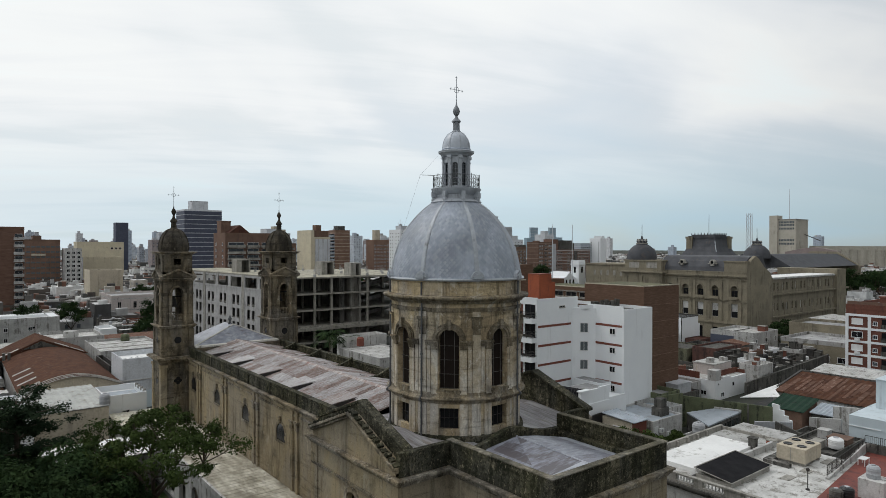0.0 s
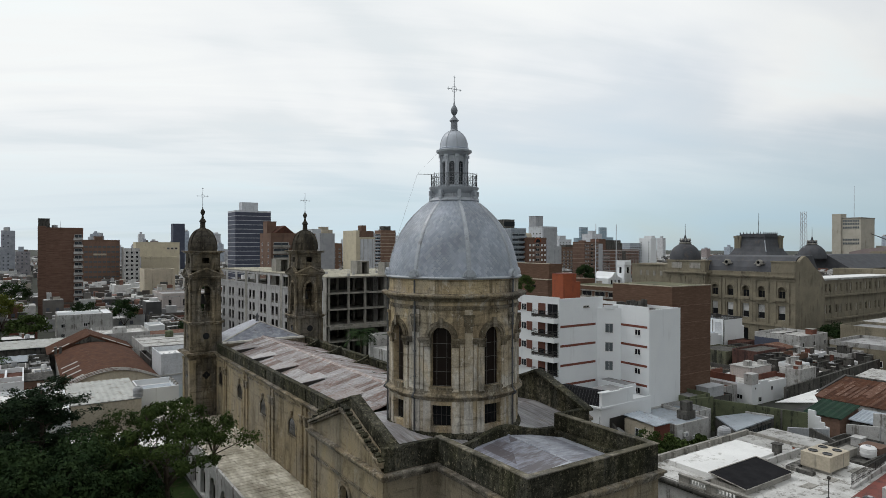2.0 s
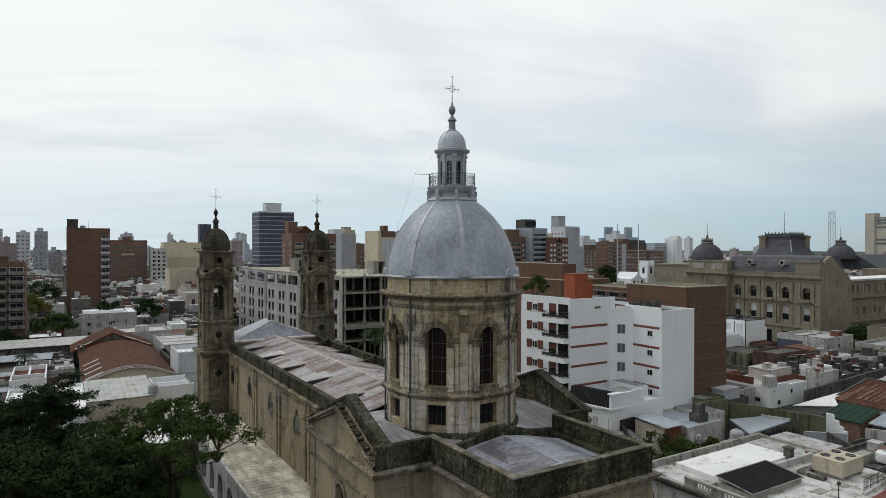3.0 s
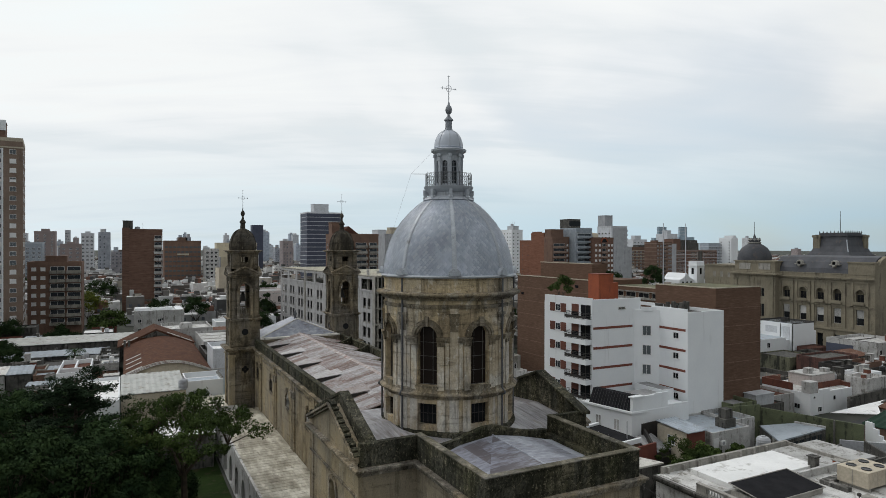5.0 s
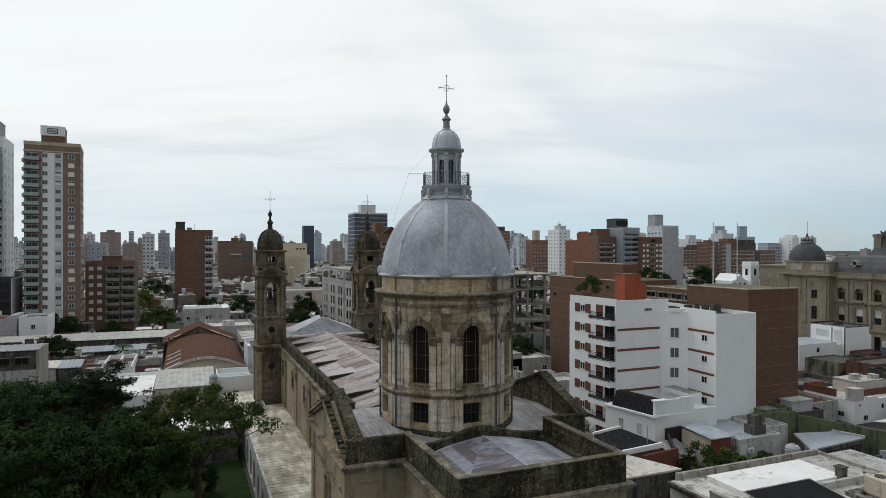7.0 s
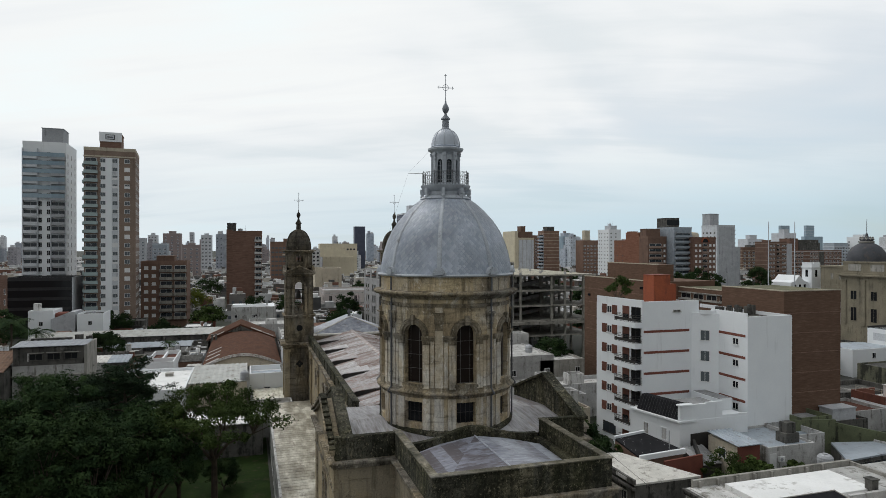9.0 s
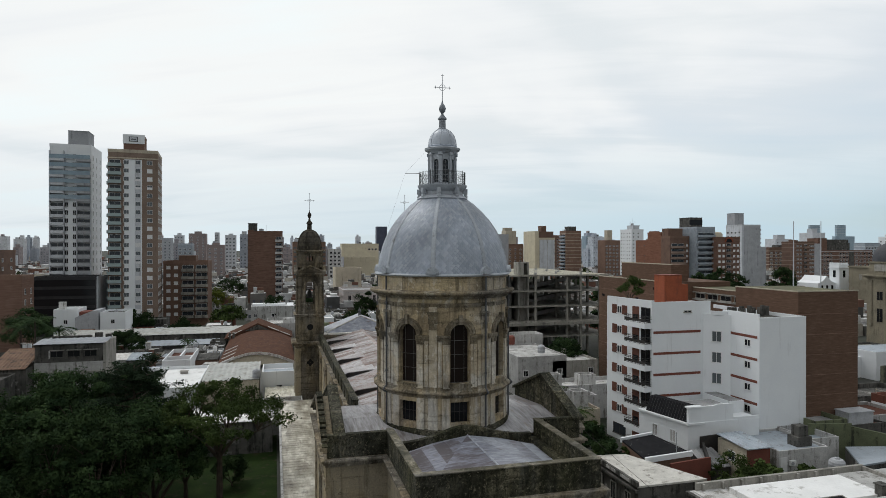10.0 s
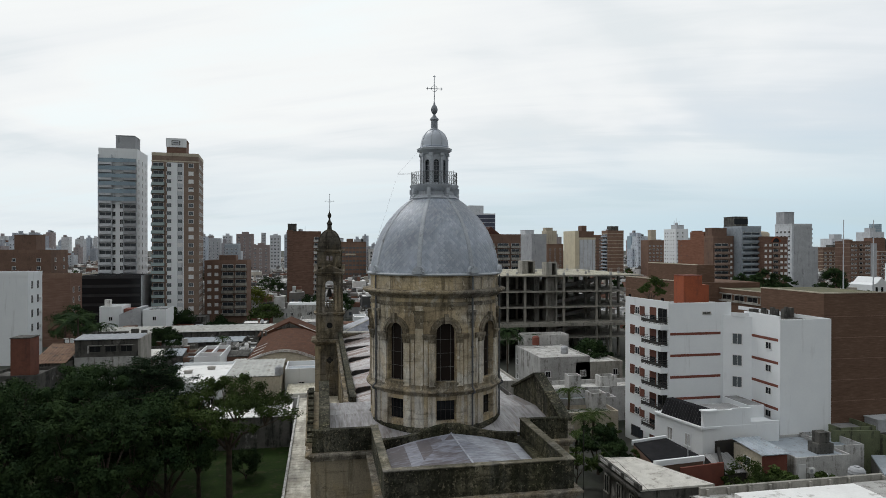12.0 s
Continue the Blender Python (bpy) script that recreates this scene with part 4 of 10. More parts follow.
# tower
def bell_tower(cx, cy):
    h, h2, h3, h4 = 2.25, 2.15, 2.0, 1.95
    part("tower_shaft", Mesh().box(cx - h, cy - h, 0, cx + h, cy + h, 13.5), M["stone_dark"], church, bevel=0.04)
    for sx in (-1, 1):
        for sy in (-1, 1):
            xa, xb = sorted((cx + sx * (h + 0.14), cx + sx * (h - 0.75)))
            ya, yb = sorted((cy + sy * (h + 0.14), cy + sy * (h - 0.75)))
            part("corner_pilaster", Mesh().box(xa, ya, 0, xb, yb, 12.6).box(xa - .08, ya - .08, 12.6, xb + .08, yb + .08, 13.0), M["stone_wall"], church, bevel=0.03)
            xa, xb = sorted((cx + sx * (h2 + 0.12), cx + sx * (h2 - 0.65)))
            ya, yb = sorted((cy + sy * (h2 + 0.12), cy + sy * (h2 - 0.65)))
            part("stage_pilaster", Mesh().box(xa, ya, 14.2, xb, yb, 18.0), M["stone_dark"], church, bevel=0.03)
    part("tower_cornice", mouldings(Mesh(), cx - h, cy - h, cx + h, cy + h, 13.3, ((0.22, 0.2), (0.24, 0.45), (0.2, 0.75), (0.12, 0.6))), M["trim"], church, bevel=0.04)
    part("tower_stage", Mesh().box(cx - h2, cy - h2, 14.0, cx + h2, cy + h2, 18.4), M["stone_dark"], church, bevel=0.04)
    part("stage_cornice", mouldings(Mesh(), cx - h2, cy - h2, cx + h2, cy + h2, 18.1, ((0.16, 0.16), (0.16, 0.32), (0.14, 0.45))), M["trim"], church, bevel=0.03)
    n = 20
    for k in range(4):
        r = pose(cx, cy, 0, 0, 0, 90 * k)
        part("oculus_ring", Mesh().lathe([(0.5, -0.02), (0.5, 0.08), (0.66, 0.08), (0.66, -0.02)], n), M["stone_dark"], church, m=r @ pose(0, -h2, 16.4, 90))
        part("oculus", Mesh().slab([(0.51 * math.cos(2 * math.pi * i / n), 16.4 + 0.51 * math.sin(2 * math.pi * i / n)) for i in range(n)], 1, -h2 - 0.03, -h2 + 0.02), M["pane_dark"], church, "dark round opening", m=r)
        qf = Mesh()
        for dx_, dz_ in ((0.3, 0), (-0.3, 0), (0, 0.3), (0, -0.3)):
            qf.slab([(dx_ + 0.26 * math.cos(2 * math.pi * i / 12), 10.6 + dz_ + 0.26 * math.sin(2 * math.pi * i / 12)) for i in range(12)], 1, -h - 0.03 - 0.01 * (dx_ > 0) - 0.006 * (dz_ > 0), -h + 0.02)
        part("quatrefoil", qf, M["pane_dark"], church, "dark quatrefoil opening", m=r)
        part("shaft_panel", Mesh().box(-1.25, -h - 0.07, 2.0, -1.1, -h, 12.2).box(1.1, -h - 0.07, 2.0, 1.25, -h, 12.2).box(-1.25, -h - 0.07, 12.2, 1.25, -h, 12.35), M["stone_dark"], church, m=r)
        # belfry side with an arched opening right through
        m = pierced(Mesh(), lambda u, z, d: (u, -h3 + d, z), -h3, h3, 18.5, 25.2, [(0, 1.4, 19.2, 23.2, True)], 0.5, 4)
        part("belfry_wall", m, M["stone_dark"], church, m=r)
        for sx in (-1, 1):
            for u, w in ((1.62, 0.36), (1.02, 0.22)):
                part("belfry_pilaster", Mesh().box(sx * u - w, -h3 - 0.2, 18.6, sx * u + w * 0.9, -h3, 24.9 if u > 1.5 else 22.9).box(sx * u - w - .07, -h3 - 0.27, 22.9, sx * u + w + .05, -h3, 23.15).box(sx * u - w - .07, -h3 - 0.27, 18.6, sx * u + w + .05, -h3, 19.0), M["stone_dark"] if u > 1.5 else M["trim"], church, bevel=0.02, m=r)
        hd = Mesh()
        for i in range(12):
            a0, a1 = math.pi * i / 12, math.pi * (i + 1) / 12
            hd.slab([(q * math.cos(t), 23.2 + q * math.sin(t)) for q, t in ((0.72, a0), (1.04, a0), (1.04, a1), (0.72, a1))], 1, -h3 - 0.18, -h3)
        part("opening_hood", hd, M["trim"], church, m=r)
        part("pediment", Mesh().slab([(-2.25, 25.35), (2.25, 25.35), (0, 26.35)], 1, -h3 - 0.42, -h3 + 0.1), M["stone_dark"], church, bevel=0.03, m=r)
        for sx in (-1, 1):
            part("raking_moulding", Mesh().slab([(sx * 2.45, 25.3), (0, 26.4), (0, 26.62), (sx * 2.45, 25.52)], 1, -h3 - 0.55, -h3 + 0.05), M["trim"], church, bevel=0.02, m=r)
        m = Mesh()
        for i in range(5):
            m.lathe([(0.06, 19.2), (0.11, 19.45), (0.05, 19.75), (0.07, 19.95)], 6, c=(-0.52 + 0.26 * i, -h3 + 0.2))
        m.box(-0.69, -h3 + 0.06, 19.95, 0.69, -h3 + 0.34, 20.12)
        part("balustrade", m, M["trim"], church, m=r)
        m = pierced(Mesh(), lambda u, z, d: (u, -h4 + d, z), -h4, h4, 25.4, 28.9, [(0, 1.05, 27.2, 28.05, False)], 0.4, 4)
        part("attic_wall", m, M["stone_dark"], church, m=r)
        for sx in (-1, 1):
            part("attic_pilaster", Mesh().box(sx * 1.6 - 0.3, -h4 - 0.12, 26.2, sx * 1.6 + 0.3, -h4, 28.6), M["stone_dark"], church, bevel=0.02, m=r)
    part("attic_base", Mesh().box(cx - 2.15, cy - 2.15, 25.3, cx + 2.15, cy + 2.15, 25.85), M["stone_dark"], church, bevel=0.03)
    part("belfry_core", Mesh().box(cx - 1.4, cy - 1.4, 25.2, cx + 1.4, cy + 1.4, 25.6).box(cx - 0.12, cy - 0.12, 25.4, cx + 0.12, cy + 0.12, 28.8), M["stone_dark"], church)
    m = Mesh().lathe([(0.0, 22.4), (0.15, 22.4), (0.32, 22.1), (0.4, 21.5), (0.56, 21.1), (0.54, 21.05), (0.0, 21.15)], 14, c=(cx, cy)).box(cx - 1.6, cy - 0.07, 22.4, cx + 1.6, cy + 0.07, 22.58)
    part("bell", m, M["iron"], church, "dark bronze bell", smooth=40)
    part("belfry_cornice", mouldings(Mesh(), cx - h3, cy - h3, cx + h3, cy + h3, 24.85, ((0.16, 0.2), (0.16, 0.36), (0.14, 0.5))), M["trim"], church, bevel=0.03)
    part("attic_cornice", mouldings(Mesh(), cx - h4, cy - h4, cx + h4, cy + h4, 28.6, ((0.15, 0.16), (0.18, 0.4), (0.14, 0.62))), M["trim"], church, bevel=0.03)
    prof = [(2.0, 29.0), (2.05, 29.3)] + [(2.03 * math.cos(t) ** 0.82, 29.3 + 3.1 * math.sin(t)) for t in [math.pi / 2 * i / 13 for i in range(13)]] + [(0.34, 32.4)]
    part("cupola", Mesh().lathe(prof, 32, c=(cx, cy)), M["cupola"], church, "small dark stained cupola", smooth=30)
    for k in range(8):
        m = Mesh()
        a = radians(22.5 + 45 * k)
        pts = [(r * 1.02, z + 0.02) for r, z in prof[2:]]
        for (r0, z0), (r1, z1) in zip(pts, pts[1:]):
            m.tube((cx + r0 * math.cos(a), cy + r0 * math.sin(a), z0), (cx + r1 * math.cos(a), cy + r1 * math.sin(a), z1), 0.085, 0.085, 5)
        part("cupola_rib", m, M["cupola"], church)
    m = Mesh().lathe([(0.55, 32.2), (0.55, 32.4), (0.4, 32.55), (0.36, 33.3), (0.5, 33.45), (0.48, 33.6), (0.2, 34.0), (0.13, 34.4), (0.26, 34.62), (0.34, 34.9), (0.24, 35.2), (0.08, 35.4), (0.06, 35.7), (0, 35.75)], 16, c=(cx, cy))
    part("finial", m, M["cupola"], church, smooth=35)
    cross_on(cx, cy, 35.4, 38.5, 37.35, 0.7)


def cross_on(cx, cy, z0, z1, zc, half):
    m = Mesh()
    m.tube((cx, cy, z0), (cx, cy, z1), 0.042, 0.026, 8)
    m.tube((cx - half, cy, zc), (cx + half, cy, zc), 0.026, 0.026, 8)
    for x, z in ((cx - half, zc), (cx + half, zc), (cx, z1)):
        for dx, dz in ((0.1, 0), (-0.1, 0), (0, 0.1), (0, -0.1)):
            m.tube((x, cy, z), (x + dx * 1.3, cy, z + dz * 1.3), 0.03, 0.02, 6)
    n = 16
    for i in range(n):
        a0, a1 = 2 * math.pi * i / n, 2 * math.pi * (i + 1) / n
        m.tube((cx + .26 * math.cos(a0), cy, zc + .26 * math.sin(a0)), (cx + .26 * math.cos(a1), cy, zc + .26 * math.sin(a1)), 0.02, 0.02, 6)
    part("cross", m, M["zinc_trim"], church, "pale wrought metal cross")


bell_tower(-8.45, 54.5)
bell_tower(7.8, 54.5)

# front block between the towers with a small gabled roof
m = Mesh().box(-6.4, 50.8, 0, 6.4, 56.6, 15.2)
part("front_block", m, M["stone_dark"], church)
m = Mesh().add([(-6.2, 52.0, 15.3), (6.2, 52.0, 15.3), (0, 53.5, 17.9), (-6.2, 57.5, 15.6), (6.2, 57.5, 15.6), (0, 57.5, 17.9)], [(0, 1, 2), (0, 2, 5, 3), (1, 4, 5, 2)])
part("front_roof", m, M["roof_grey"], church, "blue-grey sheet gabled roof")
part("front_ridge", Mesh().tube((-6.2, 52.0, 15.34), (0, 53.5, 17.94), 0.1, n=6).tube((6.2, 52.0, 15.34), (0, 53.5, 17.94), 0.1, n=6).box(-6.3, 50.9, 15.2, 6.3, 51.9, 15.42), M["strip_white"], church, "pale flashing along the gable")
part("front_finial", Mesh().lathe([(0.3, 17.7), (0.15, 18.2), (0.3, 18.6), (0.1, 19.0), (0, 19.3)], 10, c=(0, 55)), M["lead_dark"], church, smooth=40)

# nave roof
EV, RZ = 14.25, 15.75
m = Mesh()
m.add([(-NW + .5, NY0 + .4, EV), (0, NY0 + .4, RZ), (NW - .5, NY0 + .4, EV), (-NW + .5, NY1, EV), (0, NY1, RZ), (NW - .5, NY1, EV)], [(0, 1, 4, 3), (1, 2, 5, 4)])
nave_roof = part("nave_roof", m, M["roof_sheet"], church, "weathered rust-streaked sheet roof")
rs = random.Random(3)
SL = math.hypot(NW - .5, RZ - EV)
sheet_kinds = []
for k in range(3):
    m = Mesh()
    n = 10
    for i in range(n):
        y0, y1 = 0.86 * i / n, 0.86 * (i + 1) / n
        h0, h1 = (0.035 if i % 2 else 0.0), (0.0 if i % 2 else 0.035)
        m.quad((0, y0, h0), (3.5, y0, h0), (3.5, y1, h1), (0, y1, h1))
    m.box(0, 0, -0.02, 0.03, 0.86, 0.03)
    sheet_kinds.append(m.data("sheet", M["sheet_piece"]))
tilt = math.degrees(math.atan2(RZ - EV, NW - .5))
for i in range(53):
    y_ = NY0 + 0.5 + 0.855 * i
    for row, d0 in enumerate((0.02, 3.25)):
        for s in (-1, 1):
            lift = 0.03 + 0.035 * (row == 0) * 0 + 0.02 * row + rs.uniform(0, 0.02)
            dd = SL - d0 - 3.5 if row else 0.0
            dd = d0 if row == 0 else SL - 3.5
            x_, z_ = -(NW - .5) + dd * math.cos(radians(tilt)), EV + dd * math.sin(radians(tilt)) + lift
            turn = pose(0, 0, 0, 0, -tilt, rs.uniform(-0.5, 0.5))
            mm = pose(x_, y_, z_) @ turn if s < 0 else pose(-x_, y_ + 0.86, z_, 0, 0, 180) @ turn
            part("sheet", sheet_kinds[0], None, nave_roof, m=mm)
part("ridge_cap", Mesh().slab([(-0.35, RZ + 0.0), (0, RZ + 0.16), (0.35, RZ + 0.0), (0, RZ + 0.1)], 1, NY0 + .4, NY1), M["roof_sheet"], nave_roof, "rusty ridge flashing")
# raised lunettes along the west slope: each sheet field lifts to a crest with a dark face to the south
for i, yc in enumerate((11.2, 20.2, 28.8, 37.4, 45.4)):
    top_, base_ = [], []
    n = 14
    for j in range(n + 1):
        x_ = -6.5 + 3.9 * j / n
        zb = EV + (x_ + 6.5) * math.tan(radians(tilt)) + 0.07
        top_.append((x_, yc - 0.25 + 0.05 * j, zb + 0.72 * min(1.0, (j / n) / 0.1) ** 0.5 * (1 - j / n)))
        base_.append((x_, yc, zb))
    # Closed face coloured near-black to stand for the shaded opening.
    m = Mesh()
    for j in range(n):
        m.quad(base_[j], base_[j + 1], (top_[j + 1][0], yc, top_[j + 1][2] - 0.05), (top_[j][0], yc, top_[j][2] - 0.05))
    part("lunette", m, M["iron"], church, "black face for the shaded lunette under the lifted roof")
    m = Mesh()
    for j in range(n):
        a_, b_ = top_[j], top_[j + 1]
        m.quad(a_, b_, (b_[0], yc + 3.4, base_[j + 1][2] + 0.05), (a_[0], yc + 3.4, base_[j][2] + 0.05))
        m.quad((a_[0], a_[1], a_[2] - 0.07), (b_[0], b_[1], b_[2] - 0.07), b_, a_)
    part("lunette_roof", m, M["sheet_piece"], church, "lifted rust-streaked roof sheets")
    # scrolled cross wall on the east slope
    m = Mesh()
    pts = [(2.6, EV + 0.9)]
    for j in range(9):
        t = j / 8
        pts.append((2.6 + 3.9 * t, EV + 1.05 - 0.55 * math.sin(math.pi * t) + 0.35 * t + (0.25 * math.sin(math.pi * min(1, t * 3)) if t > 0.6 else 0)))
    m.slab(pts + [(6.6, EV - .1), (2.6, EV - .1)], 1, yc - 0.2, yc + 0.2)
    part("scroll_wall", m, M["moss"], church, "dark scrolled cross wall")

# drum, one bay built and turned eight times
RD = 5.5
def ring(r):
    return lambda u, z, d: ((r - d) * math.cos(u / r), (r - d) * math.sin(u / r), z)
q = RD * math.pi / 8
bay = Mesh()
pierced(bay, ring(RD), -q, q, 14.3, 25.6, [(0, 1.55, 15.75, 17.4, False), (0, 1.6, 18.85, 22.75, True)], 0.55, 0.35)
bay = bay.data("drum_bay", M["stone"])
pilasters = []
f = ring(RD)
for u, w, dpt, z0, z1 in ((-1.12, 0.5, 0.13, 18.5, 22.3), (1.12, 0.5, 0.13, 18.5, 22.3), (-q + 0.16, 0.32, 0.1, 18.5, 24.9), (q - 0.16, 0.32, 0.1, 18.5, 24.9), (-1.62, 0.3, 0.07, 18.5, 22.3), (1.62, 0.3, 0.07, 18.5, 22.3), (-1.15, 0.62, 0.06, 14.4, 17.8), (1.15, 0.62, 0.06, 14.4, 17.8), (-q + .18, 0.36, 0.08, 14.4, 17.8), (q - .18, 0.36, 0.08, 14.4, 17.8)):
    pil = Mesh()
    for ua, ub in ((u - w / 2, u), (u, u + w / 2)):
        c = [f(ua, z0, 0.02), f(ub, z0, 0.02), f(ub, z0, -dpt), f(ua, z0, -dpt), f(ua, z1, 0.02), f(ub, z1, 0.02), f(ub, z1, -dpt), f(ua, z1, -dpt)]
        pil.add(c, [(0, 1, 2, 3), (4, 5, 6, 7), (2, 3, 7, 6), (0, 3, 7, 4), (1, 2, 6, 5)])
    pilasters.append(pil.data("pilaster", M["stone_pale"]))
f = ring(RD)
def curved_block(mesh, ua, ub, z0, z1, d, n=3):
    """One curved block proud of the drum, its faces sharing their corners."""
    vs, fs = [], []
    for i in range(n + 1):
        u = ua + (ub - ua) * i / n
        vs += [f(u, z0, 0.02), f(u, z0, -d), f(u, z1, -d), f(u, z1, 0.02)]
    for i in range(n):
        k = 4 * i
        fs += [(k, k + 1, k + 5, k + 4), (k + 1, k + 2, k + 6, k + 5), (k + 2, k + 3, k + 7, k + 6)]
    fs += [(0, 1, 2, 3), (4 * n, 4 * n + 1, 4 * n + 2, 4 * n + 3)]
    mesh.add(vs, fs)
    return mesh


capitals = []
for s in (-1, 1):
    a, b = sorted((s * 0.8, s * 1.85))
    for nm, ua, ub, z0, z1, d in (("impost", a, b, 22.25, 22.4, 0.2), ("impost", a, b, 22.4, 22.52, 0.26), ("impost", a, b, 22.52, 22.66, 0.32), ("capital", *sorted((s * 0.82, s * 1.4)), 21.95, 22.25, 0.17),
                                  ("bracket", *sorted((s * (q - 0.36), s * q)), 23.6, 24.3, 0.18), ("bracket_cap", *sorted((s * (q - 0.42), s * q)), 24.3, 24.5, 0.26), ("bracket_foot", *sorted((s * (q - 0.30), s * q)), 23.1, 23.6, 0.15)):
        capitals.append((nm, curved_block(Mesh(), ua, ub, z0, z1, d).data(nm, M["trim"])))
hood = Mesh()
for r0, r1, d in ((0.8, 1.0, 0.12), (1.0, 1.18, 0.2), (1.18, 1.3, 0.1)):
    n = 16
    for i in range(n):
        a0, a1 = math.pi * i / n, math.pi * (i + 1) / n
        pts = [(r * math.cos(t), 22.72 + r * math.sin(t)) for r, t in ((r0, a0), (r1, a0), (r1, a1), (r0, a1))]
        hood.add([f(u, z, 0.02) for u, z in pts] + [f(u, z, -d) for u, z in pts], [(4, 5, 6, 7), (0, 1, 5, 4), (1, 2, 6, 5), (2, 3, 7, 6), (3, 0, 4, 7)])
keystone, wsill = Mesh(), Mesh()
curved_block(keystone, -0.16, 0.16, 23.5, 24.25, 0.3, 1)
curved_block(wsill, -0.95, 0.95, 18.6, 18.84, 0.16)
keystone, wsill = keystone.data("keystone", M["trim"]), wsill.data("window_sill", M["trim"])
hood = hood.data("window_hood", M["trim"])
pane_a = Mesh()
for ua, ub in ((-0.8, -0.4), (-0.4, 0), (0, 0.4), (0.4, 0.8)):
    pane_a.quad(f(ua, 18.8, 0.42), f(ub, 18.8, 0.42), f(ub, 23.6, 0.42), f(ua, 23.6, 0.42))
pane_a = pane_a.data("window_pane", M["pane_warm"])
bars = Mesh()
for u in (-0.42, 0.42):
    bars.tube(f(u, 18.86, 0.3), f(u, 23.4, 0.3), 0.016, n=6)
for z in (18.9, 20.0, 21.1, 22.2):
    bars.tube(f(-0.8, z, 0.3), f(0.8, z, 0.3), 0.016, n=6)
bars = bars.data("grille", M["grille"])
pane_b = Mesh().quad(f(-0.78, 15.75, 0.4), f(0.78, 15.75, 0.4), f(0.78, 17.4, 0.4), f(-0.78, 17.4, 0.4)).data("lower_pane", M["pane_dark"])
bars_b = Mesh()
for u in (-0.4, 0, 0.4):
    bars_b.tube(f(u, 15.78, 0.25), f(u, 17.38, 0.25), 0.02, n=5)
bars_b.tube(f(-.77, 16.6, .25), f(.77, 16.6, .25), 0.02, n=5)
bars_b = bars_b.data("lower_grille", M["iron"])
pipe = Mesh()
for z0, z1, r in ((14.4, 17.85, 5.72), (18.3, 25.5, 5.72), (26.0, 27.2, 5.75)):
    pipe.tube((r, 0, z0), (r, 0, z1), 0.075, n=8)
for z in (19.5, 21.5, 23.5, 25.0):
    pipe.tube((5.72, 0, z), (5.72, 0, z + 0.12), 0.105, n=8)
pipe.tube((5.72, 0, 17.8), (6.05, 0, 18.0), 0.075, n=8).tube((6.05, 0, 18.0), (5.72, 0, 18.35), 0.075, n=8)
pipe = pipe.data("downpipe", M["lead_dark"])
for k in range(8):
    r = pose(0, 0, 0, 0, 0, 45 * k)
    b = part("drum_bay", bay, None, church, m=r)
    for p_ in pilasters:
        part("pilaster", p_, None, b)
    for nm, d_ in capitals:
        part(nm, d_, None, b)
    part("keystone", keystone, None, b)
    part("window_sill", wsill, None, b)
    part("window_hood", hood, None, b)
    part("window_pane", pane_a, None, b, "dark brown leaded glass")
    part("grille", bars, None, b, "thin pale glazing bars")
    part("lower_pane", pane_b, None, b, "dark square opening")
    part("lower_grille", bars_b, None, b, "iron bars")
    if k != 5:
        part("downpipe", pipe, None, church, "dark metal downpipe", m=pose(0, 0, 0, 0, 0, 22.5 + 45 * k))
# rings of the drum
def band(name, prof, mat, label=""):
    return part(name, Mesh().lathe(prof, 96), M[mat], church, label, smooth=35)
band("drum_foot", [(5.45, 14.2), (5.92, 14.2), (5.9, 14.7), (5.72, 15.2), (5.45, 15.3)], "moss", "blackened mossy foot")
band("drum_ledge", [(5.45, 17.75), (5.62, 17.75), (5.7, 17.95), (5.9, 18.05), (5.92, 18.15), (5.65, 18.35), (5.62, 18.6), (5.45, 18.6)], "trim", "weathered ledge")
band("drum_architrave", [(5.45, 24.85), (5.58, 24.85), (5.62, 25.1), (5.57, 25.15), (5.45, 25.2)], "trim")
band("drum_cornice", [(5.45, 25.5), (5.68, 25.5), (5.78, 25.68), (6.08, 25.78), (6.22, 25.92), (6.22, 26.04), (5.65, 26.16), (5.4, 26.16)], "trim", "broad weathered cornice")
band("drum_frieze", [(5.55, 25.9), (5.55, 27.1), (5.62, 27.15), (5.62, 27.25), (5.4, 27.3)], "stone", "ochre-stained plain frieze")
band("dome_gutter", [(5.4, 27.24), (5.78, 27.26), (5.86, 27.36), (5.8, 27.46), (5.4, 27.48)], "zinc_trim", "pale zinc gutter rim")

# dome: eight panels of diamond shingles, ribs between
DOME = [(5.62, 27.35), (5.56, 28.1), (5.36, 29.1), (5.06, 30.05), (4.62, 31.0), (4.05, 31.85), (3.4, 32.6), (2.65, 33.3), (2.0, 33.75)]
def dome_r(z):
    for (r0, z0), (r1, z1) in zip(DOME, DOME[1:]):
        if z0 <= z <= z1:
            t = (z - z0) / (z1 - z0)
            return r0 + (r1 - r0) * t
    return DOME[-1][0] if z > 33 else DOME[0][0]
